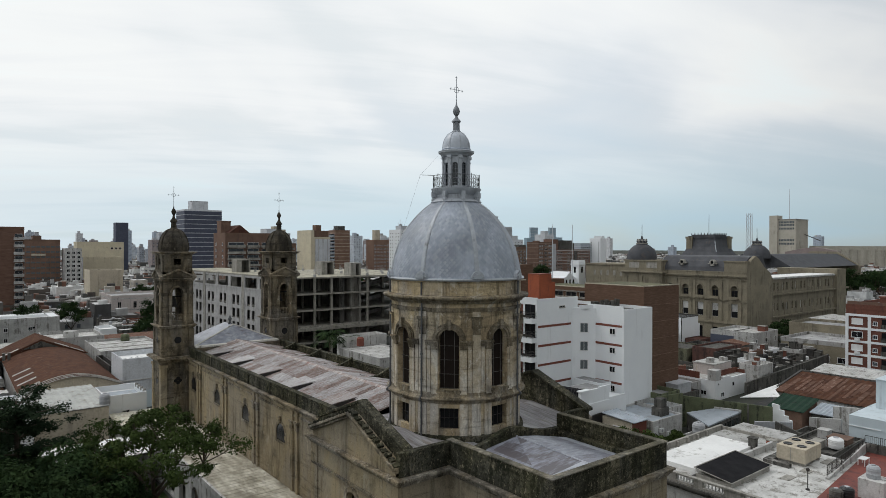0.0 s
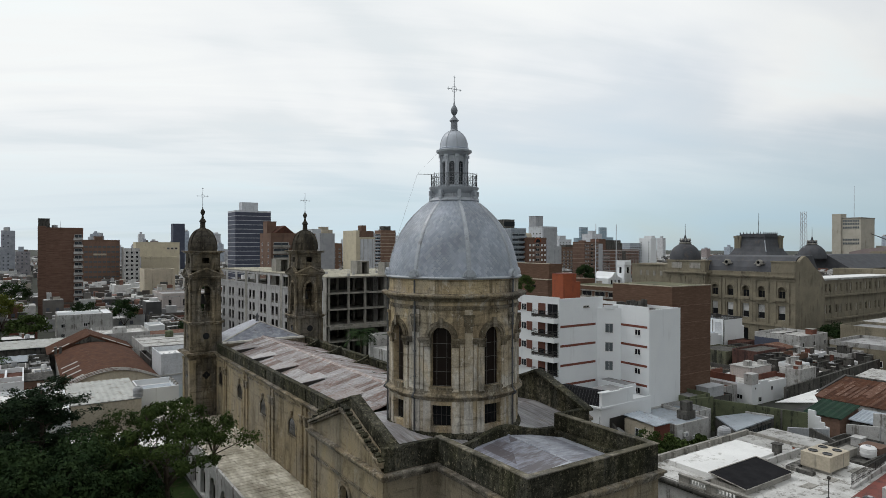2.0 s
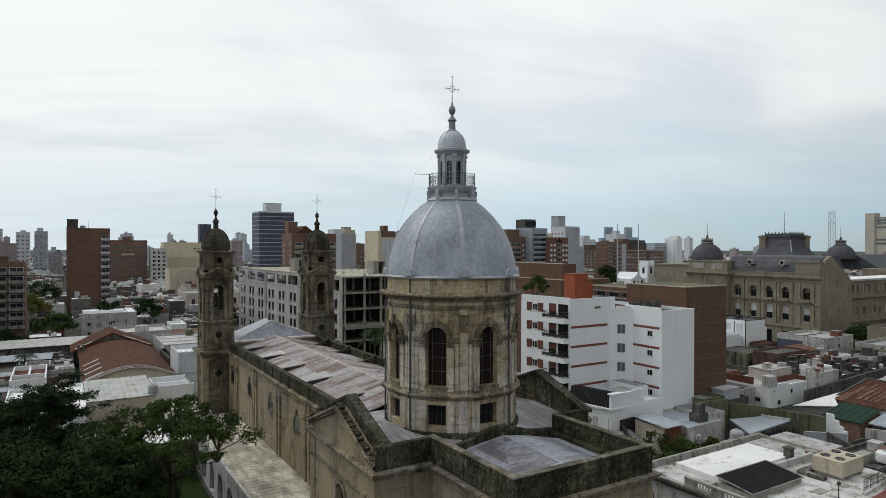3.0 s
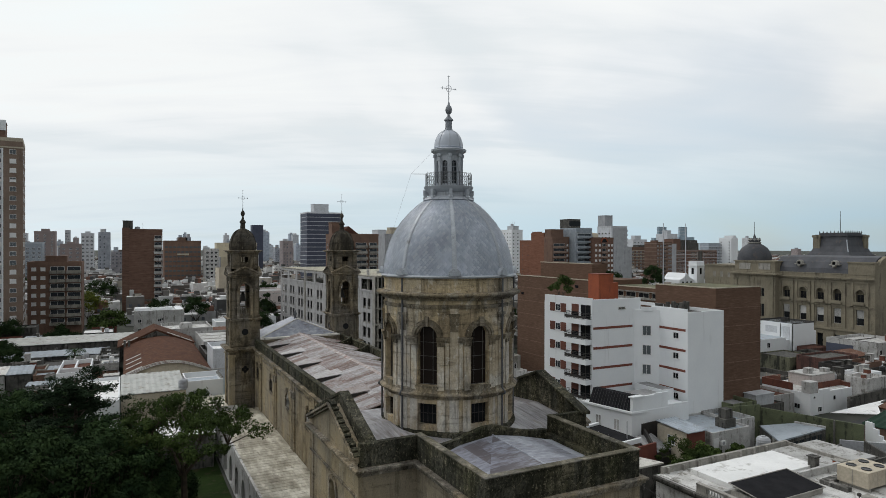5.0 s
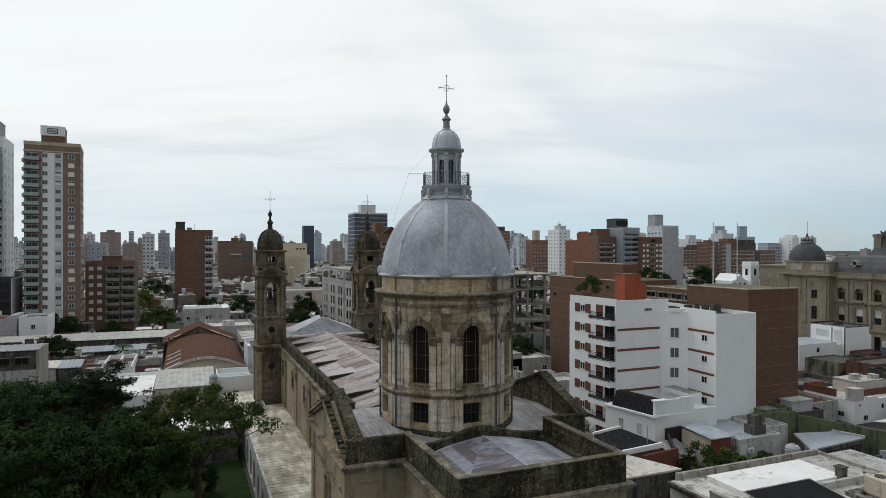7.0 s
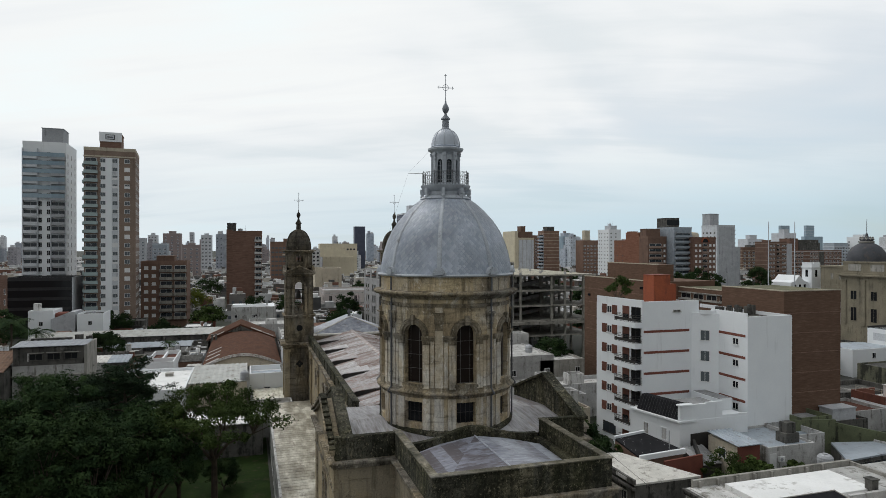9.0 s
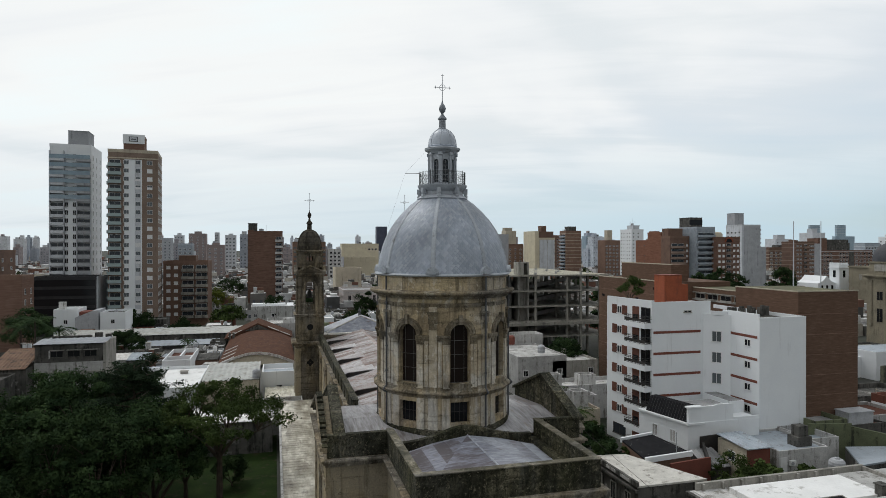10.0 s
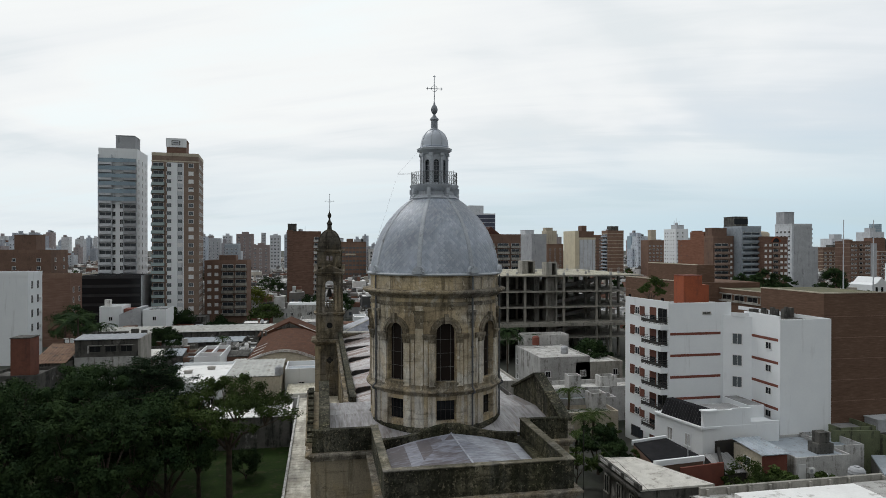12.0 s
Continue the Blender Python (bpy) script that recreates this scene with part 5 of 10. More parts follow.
# even steps along the curve
curve = [DOME[0]]
fine = [(dome_r(27.35 + 6.4 * i / 400), 27.35 + 6.4 * i / 400) for i in range(401)]
run, STEP = 0.0, 0.2
for p0, p1 in zip(fine, fine[1:]):
    run += math.hypot(p1[0] - p0[0], p1[1] - p0[1])
    if run >= STEP:
        curve.append(p1)
        run -= STEP
part("dome_shell", Mesh().lathe([(r - 0.06, z) for r, z in DOME], 64), M["zinc"], church, smooth=40)
panel = Mesh()
NC = 12
flat8 = lambda a: 0.35 * (math.cos(math.pi / 8) / math.cos(a) - 1) * 0.5 + 1
for i in range(len(curve) - 2):
    (r0, z0), (r1, z1), (r2, z2) = curve[i], curve[i + 1], curve[i + 2]
    for j in range(NC + 1):
        off = 0.5 if i % 2 else 0.0
        c = (j + off) / NC
        if c > 1.0001:
            continue
        half = 0.5 / NC
        aa = [max(0.0, min(1.0, x)) for x in (c - half, c, c + half)]
        A = [(-22.5 + 45 * x) * math.pi / 180 for x in aa]
        lift = 0.065 + 0.02 * noise.noise((i * 3.1, j * 1.7, 0))
        pts = []
        for a, r, z in ((A[1], r0 + lift, z0), (A[2], r1 + 0.006, z1), (A[1], r2 - 0.006, z2), (A[0], r1 + 0.006, z1)):
            k = flat8(a)
            pts.append((r * k * math.cos(a), r * k * math.sin(a), z))
        panel.add(pts, [(0, 1, 2, 3)])
panel = panel.data("dome_panel", M["zinc"])
rib = Mesh()
for i in range(len(curve) - 1):
    for w, h0 in ((0.21, 0.06), (0.13, 0.085)):
        vs = []
        for r, z in (curve[i], curve[i + 1]):
            k = 0.55 + 0.45 * r / 5.6
            vs += [(r - 0.05, -w * k, z), (r + h0, -w * k * 0.8, z), (r + h0, w * k * 0.8, z), (r - 0.05, w * k, z)]
        rib.add(vs, [(0, 1, 5, 4), (1, 2, 6, 5), (2, 3, 7, 6)])
rib = rib.data("rib", M["zinc_trim"])
foot = Mesh()
foot.slab([(0.52 * math.cos(math.pi * i / 14), 27.46 + 0.6 * math.sin(math.pi * i / 14)) for i in range(15)], 0, 5.35, 5.86)
foot.slab([(0.30 * math.cos(math.pi * i / 14), 27.46 + 0.36 * math.sin(math.pi * i / 14)) for i in range(15)], 0, 5.84, 5.97)
for k in range(5):
    t_ = math.pi * (k + 0.5) / 5
    foot.tube((5.88, 0.34 * math.cos(t_), 27.46 + 0.40 * math.sin(t_)), (5.88, 0.48 * math.cos(t_), 27.46 + 0.56 * math.sin(t_)), 0.05, n=6)
foot = foot.data("rib_foot", M["zinc_trim"])
for k in range(8):
    tagged(part("shingles", panel, None, church, "grey zinc diamond shingles", m=pose(0, 0, 0, 0, 0, 45 * k)), kind="stuff")
    r_ = part("rib", rib, None, church, m=pose(0, 0, 0, 0, 0, 22.5 + 45 * k))
    part("rib_foot", foot, None, r_)

# lantern
band("lantern_base", [(1.9, 33.5), (2.2, 33.75), (2.0, 33.95), (1.75, 34.05), (1.75, 34.35), (1.95, 34.5), (2.12, 34.75), (2.15, 34.9), (1.0, 34.95)], "zinc_trim", "zinc balcony base")
LH = 1.06
post = Mesh()
lw = Mesh()
pierced(lw, lambda u, z, d: (LH - d, u, z), -0.44, 0.44, 34.9, 37.7, [(0, 0.46, 35.15, 36.9, True)], 0.12, 0.5)
lw = lw.data("lantern_wall", M["zinc_trim"])
post.box(1.02, -0.13, 34.9, 1.24, 0.13, 37.7).box(0.98, -0.17, 34.9, 1.3, 0.17, 35.15).box(1.0, -0.16, 37.1, 1.27, 0.16, 37.2).box(0.98, -0.18, 37.45, 1.33, 0.18, 37.7)
post = post.data("lantern_post", M["zinc_trim"])
lp = Mesh().quad((LH - .2, -.4, 34.9), (LH - .2, .4, 34.9), (LH - .2, .4, 37.5), (LH - .2, -.4, 37.5)).data("lantern_pane", M["pane"])
lb = Mesh()
for z in (35.4, 35.8, 36.2, 36.6, 36.95):
    lb.tube((LH - .12, -.22, z), (LH - .12, .22, z), 0.012, n=5)
lb.tube((LH - .12, 0, 35.15), (LH - .12, 0, 37.1), 0.012, n=5)
lb = lb.data("lantern_grille", M["zinc_trim"])
con = Mesh().box(2.0 - .35, -0.14, 34.15, 2.2, 0.14, 34.6).lathe([(0.0, 33.7), (0.16, 33.75), (0.2, 33.95), (0.12, 34.15), (0, 34.2)], 10, c=(2.02, 0)).data("console", M["zinc_trim"])
for k in range(8):
    w = part("lantern_wall", lw, None, church, m=pose(0, 0, 0, 0, 0, 45 * k))
    part("lantern_pane", lp, None, w, "pale glass")
    part("lantern_grille", lb, None, w)
    part("lantern_post", post, None, church, m=pose(0, 0, 0, 0, 0, 22.5 + 45 * k))
    part("console", con, None, church, m=pose(0, 0, 0, 0, 0, 22.5 + 45 * k))
band("lantern_cornice", [(0.9, 37.6), (1.2, 37.65), (1.3, 37.8), (1.52, 37.95), (1.55, 38.1), (1.3, 38.2), (1.2, 38.2)], "zinc_trim")
cup = [(1.24, 38.15), (1.26, 38.3)] + [(1.22 * math.cos(t) ** 0.9, 38.35 + 1.5 * math.sin(t)) for t in [math.pi / 2 * i / 14 for i in range(13)]] + [(0.3, 39.9)]
band("lantern_cupola", cup, "zinc", "small grey zinc cupola")
for k in range(8):
    m = Mesh()
    a = radians(22.5 + 45 * k)
    for (r0, z0), (r1, z1) in zip(cup[1:], cup[2:]):
        m.tube((r0 * math.cos(a), r0 * math.sin(a), z0 + .01), (r1 * math.cos(a), r1 * math.sin(a), z1 + .01), 0.035, n=5)
    part("cupola_rib", m, M["zinc_trim"], church)
band("finial", [(0.4, 39.75), (0.4, 39.85), (0.3, 39.95), (0.28, 40.6), (0.4, 40.7), (0.38, 40.78), (0.14, 41.05), (0.1, 41.2), (0.24, 41.35), (0.31, 41.6), (0.24, 41.85), (0.1, 42.05), (0.05, 42.3), (0, 42.3)], "zinc_dull", "dull zinc finial")
cross_on(0, 0, 42.1, 44.5, 43.45, 0.62)
# balcony railing
m = Mesh()
NR = 48
for i in range(NR):
    a, b = 2 * math.pi * i / NR, 2 * math.pi * (i + 1) / NR
    p = lambda t, z: (2.0 * math.cos(t), 2.0 * math.sin(t), z)
    for z in (35.0, 35.95, 36.02):
        m.tube(p(a, z), p(b, z), 0.014, n=5)
    m.tube(p(a, 34.9), p(a, 36.0 if i % 6 else 36.12), 0.012 if i % 6 else 0.028, n=5)
    m.tube(p(a, 35.05), p(b, 35.5), 0.009, n=4).tube(p(b, 35.05), p(a, 35.5), 0.009, n=4)
    m.tube(p(a, 35.5), p(b, 35.9), 0.009, n=4).tube(p(b, 35.5), p(a, 35.9), 0.009, n=4)
part("balcony_railing", m, M["lead_dark"], church, "thin wrought iron railing")
m = Mesh().tube((-1.9, 0.6, 36.0), (-3.1, 1.0, 36.0), 0.02, n=5)
part("stay_arm", m, M["iron"], church)
m = Mesh()
w0, w1, w2 = Vector((-1.3, 0.4, 38.0)), Vector((-3.1, 1.0, 36.0)), Vector((-5.35, 1.8, 28.6))
m.tube(w0, w1, 0.006, n=4).tube(w1, w2, 0.006, n=4)
part("lightning_cable", m, M["iron"], church, "thin slack lightning cable")

# low aisle building beside the nave
m = Mesh()
pierced(m, lambda u, z, d: (21.0 - CX + d, u, z), -6.5, 49.5, 0, 5.0, [(-4.2 + 4.6 * i, 2.4, 0.3, 2.6, True) for i in range(12)], 0.4, 8)
part("aisle_wall", m, M["white_old"], church, "whitewashed arcade wall")
part("aisle_core", Mesh().box(23.2 - CX, -6.5, 0, -7.0, 49.5, 4.98).box(21.4 - CX, -6.5, 0, 23.2 - CX, -6.1, 5.0), M["stone"], church)
aisle = part("aisle_roof", Mesh().box(21.15 - CX, -6.4, 5.0, -7.05, 49.4, 5.2), M["concrete_dark"], church, "worn pale flat roof coating")
row_ = Mesh().box(21.17 - CX, 0, 5.2, -7.07, 0.79, 5.25).data("roof_strip", M["strip_roof"])
for k in range(65):
    part("roof_strip", row_, None, aisle, m=pose(0, -6.38 + 0.856 * k, 0.004 * (k % 3)))
part("aisle_edge", Mesh().box(20.9 - CX, -6.5, 5.0, 21.15 - CX, 49.5, 5.55), M["white_old"], church, "whitewashed roof edge")


# ---- buildings of the town ----
WINDOWS = {}


def window_data(w, h, frame_mat="frame_white", pane_mat="pane", kind="plain"):
    """Frame proud of the wall, glass set back in it; faces south, origin at the middle of the sill."""
    key = (round(w, 2), round(h, 2), frame_mat, pane_mat, kind)
    if key not in WINDOWS:
        m = Mesh()
        t = min(0.1, w * 0.12)
        m.box(-w / 2, -0.05, 0, -w / 2 + t, 0.1, h).box(w / 2 - t, -0.05, 0, w / 2, 0.1, h)
        m.box(-w / 2 + t, -0.05, h - t, w / 2 - t, 0.1, h).box(-w / 2 - 0.08, -0.12, -0.08, w / 2 + 0.08, 0.1, 0.03)
        if kind == "plain" and w > 0.8:
            m.box(-0.03, -0.04, 0.03, 0.03, 0.05, h - t)
        if kind == "shutter":
            m.box(-w / 2 + t, -0.035, h * 0.45, w / 2 - t, 0.02, h - t)
        nf = len(m.f)
        m.quad((-w / 2 + t, -0.02, 0.03), (w / 2 - t, -0.02, 0.03), (w / 2 - t, -0.02, h - t), (-w / 2 + t, -0.02, h - t))
        WINDOWS[key] = m.data("window", [M[frame_mat], M[pane_mat]], None, [0] * nf + [1])
    return WINDOWS[key]


def on_face(face, W, D, u, z, out=0.0):
    """Pose on a wall of a box W by D about the origin; u from the middle of the face."""
    return {"s": pose(u, -D / 2 - out, z), "n": pose(-u, D / 2 + out, z, 0, 0, 180),
            "w": pose(-W / 2 - out, -u, z, 0, 0, -90), "e": pose(W / 2 + out, u, z, 0, 0, 90)}[face]


def spread(length, n, margin=1.2):
    return [0.0] if n == 1 else [-length / 2 + margin + (length - 2 * margin) * i / (n - 1) for i in range(n)]


def flats(label, x0, y0, x1, y1, h, mat, fh=2.9, s=0, w=0, e=0, win=(1.3, 1.3), frame="frame_white", pane="pane", kind="plain", first=1,
          slabs=None, balconies=(), top=None, topmat=None, parapet_mat=None, name="apartment_building", group="", rz=0, wide=0.7):
    """An apartment block: walls, storey bands, a window for each opening, balconies, roof house."""
    W, D = x1 - x0, y1 - y0
    b = thing(name, label, "building", group, m=pose((x0 + x1) / 2, (y0 + y1) / 2, 0, 0, 0, rz))
    part("wall", Mesh().box(-W / 2, -D / 2, 0, W / 2, D / 2, h), M[mat], b)
    pm = Mesh()
    t = 0.25
    for a in ((-W / 2 - .05, -D / 2 - .05, W / 2 + .05, -D / 2 + t), (-W / 2 - .05, D / 2 - t, W / 2 + .05, D / 2 + .05), (-W / 2 - .05, -D / 2 + t, -W / 2 + t, D / 2 - t), (W / 2 - t, -D / 2 + t, W / 2 + .05, D / 2 - t)):
        pm.box(a[0], a[1], h - 0.3, a[2], a[3], h + 0.8)
    part("parapet", pm, M[parapet_mat or mat], b)
    part("roof", Mesh().box(-W / 2 + t, -D / 2 + t, h, W / 2 - t, D / 2 - t, h + 0.05), M["grey_roof"], b)
    floors = max(1, int((h - 0.3) / fh))
    d = window_data(*win, frame, pane, kind)
    for face, n in (("s", s), ("w", w), ("e", e)):
        if n:
            L = W if face == "s" else D
            us = n if isinstance(n, (list, tuple)) else spread(L, n, max(1.1, L / n / 2))
            for i in range(first, floors):
                for u in us:
                    part("window", d, None, b, m=on_face(face, W, D, u, i * fh + 0.95, 0.0))
    if slabs:
        for i in range(first, floors + 1):
            part("storey_band", Mesh().box(-W / 2 - .06, -D / 2 - .06, i * fh + 0.05, W / 2 + .06, D / 2 + .06, i * fh + 0.42), M[slabs], b)
    for face, u0, u1, bm in balconies:
        bal = Mesh()
        L = u1 - u0
        bal.box(-L / 2, -1.25, -0.12, L / 2, 0, 0.06).box(-L / 2, -1.25, 0.06, L / 2, -1.13, 1.0).box(-L / 2, -1.13, 0.06, -L / 2 + .1, 0, 1.0).box(L / 2 - .1, -1.13, 0.06, L / 2, 0, 1.0)
        bal = bal.data("balcony", M[bm])
        dd = window_data(min(2.2, L * 0.7) if wide == 0.7 else L * wide, 2.2, "frame_white", "pane_dark" if wide == 0.7 else "pane")
        for i in range(first, floors):
            part("balcony", bal, None, b, m=on_face(face, W, D, (u0 + u1) / 2, i * fh + 0.12))
            part("balcony_door", dd, None, b, m=on_face(face, W, D, (u0 + u1) / 2, i * fh + 0.2))
    if top:
        tx0, ty0, tx1, ty1, th = top
        part("roof_house", Mesh().box(tx0 * W, ty0 * D, h, tx1 * W, ty1 * D, h + th).box(tx0 * W - .12, ty0 * D - .12, h + th, tx1 * W + .12, ty1 * D + .12, h + th + 0.25), M[topmat or mat], b)
    return b


def roof_gear(b, x, y, z, n):
    """Roof railing, a tank and thin aerials on a block."""
    g = Mesh()
    for i in range(n):
        g.tube((x - 2.2 + 4.4 * i / max(1, n - 1), y + (i % 2), z), (x - 2.2 + 4.4 * i / max(1, n - 1), y + (i % 2), z + 2.4 + 1.5 * ((i * 7) % 3)), 0.1, 0.05, 5)
    part("aerial", g, M["pale_grey"], b, "thin roof aerials")
    part("roof_tank", Mesh().lathe([(0, z), (1.1, z), (1.1, z + 1.9), (0, z + 2.2)], 12, c=(x, y)), M["tank"], b, smooth=40)


# tall blocks to the north-west
rt_ = flats("slender tan brick tower with a white central strip and balconies", -35.3, 225, -19.8, 243, 62.2, "tan", 2.85, s=[-2.15, 1.5, 5.2], e=4, win=(1.7, 1.4), pane="pane_grey",
      balconies=(("s", -7.7, -3.6, "pale_green"), ("w", -3.5, 3.5, "pale_green")), top=(-0.22, -0.3, 0.2, 0.2, 6.2), topmat="red", parapet_mat="beige", rz=5, wide=0.85)
part("white_strip", Mesh().box(-2.75, -9.014, 3.0, 2.75, -9.0, 59.6), M["white"], rt_, "white rendered strip")
part("grey_strip", Mesh().box(0.5, -9.017, 3.0, 2.5, -9.014, 59.6), M["pale_grey"], rt_, "pale grey rendered strip")
part("crown", Mesh().box(-7.95, -9.2, 59.8, 7.95, -8.9, 60.2), M["beige"], rt_, "pale cornice band")
part("roof_house_face", Mesh().box(-3.6, -5.62, 65.6, 3.3, -5.4, 68.8), M["white"], rt_, "white upper half of the roof house")
part("top_sign", Mesh().box(-1.7, -5.7, 66.3, 1.2, -5.62, 68.0), M["black"], rt_, "dark sign frame")
part("top_sign_panel", Mesh().box(-1.45, -5.73, 66.5, 0.95, -5.7, 67.8), M["pale_grey"], rt_, "pale sign panel")
part("sign_bar", Mesh().box(-1.1, -5.75, 66.95, 0.6, -5.73, 67.3), M["black"], rt_, "dark bar of lettering")
part("sign_bar", Mesh().box(-1.6, -5.72, 62.9, 1.4, -5.66, 63.4), M["white_old"], rt_, "pale bar of lettering")
ft_ = random.Random(12)
for i in range(1, 20):
    for u in (1.5, 5.2):
        if ft_.random() < 0.5:
            part("roller_blind", Mesh().box(u - 0.8, -9.06, 2.85 * i + 1.0, u + 0.8, -9.03, 2.85 * i + ft_.choice((2.3, 2.3, 1.7))), M["frame_white"], rt_, "lowered white roller blind")
gt_ = flats("slender grey and white tower with rows of balconies", -56.6, 238, -43.6, 256, 65.2, "white", 2.85, s=[-1.35, 1.2], e=3, win=(1.2, 1.7), pane="pane_dark",
      balconies=(("s", -6.3, -2.1, "pale_grey"), ("s", 2.0, 6.3, "grey_wall")), top=(-0.12, -0.3, 0.38, 0.2, 6.0), topmat="grey_wall", first=6, rz=3, wide=0.95)
for x in (-6.4, -2.0, 2.0, 6.4):
    part("pier", Mesh().box(x - .14, -10.0, 17.0, x + .14, -9.0, 63.5 if x < 0 else 52.0), M["pale_grey"], gt_)
for i in range(16, 22):
    part("glazing", Mesh().box(-6.3, -10.3, 2.85 * i + 0.9, 6.3, -10.26, 2.85 * i + 2.3), M["far_glass"], gt_, "wide glazed balcony front")
pb_ = flats("low black glass-clad podium building", -57, 222, -37.4, 236, 18.8, "black", 3.2, s=0, parapet_mat="black", name="office_building")
part("side_wall", Mesh().box(9.8, -7.05, 0, 10.0, 7.0, 19.6), M["pale_grey"], pb_, "pale grey flank")
for i in range(1, 6):
    part("glass_band", Mesh().box(-9.6, -7.03, 3.2 * i + 0.4, 9.4, -7.0, 3.2 * i + 2.6), M["pane_dark"], pb_, "dark glass strip")
flats("brown mid-rise flats with balconies", -19.6, 240, -4, 255, 23.5, "brown", 2.9, s=[-6.0, -3.4], win=(1.4, 1.2), pane="frame_white", balconies=(("s", -1.5, 3.0, "concrete_old"), ("s", 3.4, 7.7, "concrete_old")), top=(-0.2, -0.2, 0.2, 0.2, 2.5), wide=0.9)
dr_ = flats("dark red brick apartment block with white balconies at its end", 8.3, 298, 24.0, 314, 36.3, "red", 2.9, w=[-4.5, 1.0, 5.0], win=(1.3, 1.2), pane="frame_white", balconies=(("s", 4.4, 7.8, "white_old"),), top=(-0.5, -0.45, -0.25, 0.0, 4.2), topmat="concrete_dark", wide=0.8)
part("corner_shaft", Mesh().box(-8.1, -8.25, 0, -5.4, -7.9, 37.6), M["red"], dr_, "brick shaft at the corner")
roof_gear(dr_, -2.0, 0.0, 36.3, 2)
bo_ = flats("wide brown office block with strip windows", 34.0, 480, 58.4, 503, 32.7, "brown", 3.4, s=9, win=(2.3, 1.3), frame="brown", pane="pane_grey", top=(-0.1, -0.2, 0.1, 0.2, 3.0))
part("pale_ledge", Mesh().box(-4.0, -12.2, 23.0, 4.0, -11.5, 24.2), M["beige"], bo_)
flats("white flats with dark balconies beside the office block", 60.0, 470, 69.5, 484, 27.0, "white_old", 2.9, s=[-3, 0, 3], win=(1.8, 1.6), pane="pane_dark")
cb_ = flats("windowless cream hall with a grey flank", 74.7, 500, 100.3, 520, 20.6, "cream", 3.0)
part("flank", Mesh().box(-13.0, -10.02, 0, -12.8, 10.0, 21.4), M["grey_wall"], cb_, "grey rendered flank")
flats("long cream block behind the hall", 79.2, 560, 112.6, 575, 31.7, "cream", 3.2, s=[8, 11, 14], win=(2.0, 1.6), pane="pane_dark", first=8)
wb_ = flats("white rendered block with square windows on its flank", -66, 160, -47.2, 168, 22.4, "white", 3.6, e=[-1.8, 1.4], win=(1.2, 2.0), pane="pane_dark", first=0)
for i in range(4):
    part("condenser", Mesh().box(9.4, 2.2, 5.2 + 3.6 * i, 9.8, 3.1, 5.8 + 3.6 * i), M["frame_white"], wb_, "white air-conditioning condenser", bevel=0.02)
flats("brown brick block with a blank front", -72, 190, -48.4, 199, 20.6, "red", 3.0, e=2, win=(1.0, 1.6), parapet_mat="brown")
flats("dark brown flats with stepped roof houses", -95, 235, -71, 250, 27.6, "brown", 2.9, s=3, e=2, top=(-0.05, -0.3, 0.25, 0.2, 6))
flats("beige flats with narrow balconies", -70, 236, -59.5, 248, 18.4, "beige", 2.9, s=0, balconies=(("s", 1.2, 5.0, "white_old"),), slabs="brown")
flats("navy and white banded office tower", 130, 455, 156, 475, 54.5, "navy", 3.2, slabs="pale_grey", s=0, top=(-0.25, -0.2, 0.2, 0.2, 7), topmat="pale_grey", parapet_mat="pale_grey", name="office_tower")
tc_ = flats("brick apartment block with balconies and a tiled crown", 99, 284, 121, 300, 35.0, "brown", 2.9, w=[-4.5, 4.5], balconies=(("s", -10, -2, "concrete"), ("s", -1, 5, "concrete"), ("s", 6, 10.5, "concrete")), wide=0.9)
part("crown", Mesh().slab([(-9.6, 35.4), (1.2, 35.4), (-4.0, 39.4)], 1, -7.4, 5.0), M["tile_red"], tc_, "steep red tiled crown")
part("lift_house", Mesh().box(-10.9, -2, 35.0, -6.4, 3.5, 41.0).box(-11.1, -2.2, 41.0, -6.2, 3.7, 41.4), M["brown"], tc_)
flats("tall lilac-grey block with blank party walls", 141.9, 328, 150.7, 366, 36.1, "grey_wall", 2.9, top=(-0.5, -0.2, 0.1, 0.05, 3.2), topmat="pale_grey")
cr_ = flats("cream block with a blank flank and a brown roof storey", 194.9, 391, 209.5, 412, 35.2, "cream", 2.9, s=[-3.4, 0.0, 3.4, 6.4], win=(1.5, 1.7), pane="pane_dark")
part("flank", Mesh().box(-7.6, -10.6, 0, -5.0, 10.5, 40.6), M["cream"], cr_, "tall blank cream flank")
part("roof_storey", Mesh().box(-5.0, -8.0, 35.2, 7.3, 10, 40.4).box(0.0, -4, 40.4, 3.6, 2, 44.4), M["brown"], cr_, "brown brick roof storey")
part("grey_bay", Mesh().box(-4.4, -10.62, 2, 6.9, -10.5, 34.6), M["pale_grey"], cr_, "pale grey front bay")
for u in (-4.2, -1.7, 1.7, 5.0):
    part("pier", Mesh().box(u - .2, -10.8, 2, u + .2, -10.6, 34.6), M["white_old"], cr_)
gb_ = flats("tall brown brick block with banded front and green-grey balconies", 257.7, 472, 271.7, 484, 42.5, "brown", 2.9, slabs="beige", balconies=(("w", -5.0, 5.0, "sheet_blue"),), top=(-0.25, -0.3, 0.25, 0.3, 4.2), topmat="concrete_dark", wide=0.9)
roof_gear(gb_, -4, 2, 42.5, 1)
flats("low dark brown block", 185.4, 420, 197.5, 434, 30.9, "brown", 2.9, s=3)
flats("brown block with balconies on the skyline", 265.9, 520, 275.4, 532, 39.6, "brown", 2.9, s=2, slabs="concrete_dark")
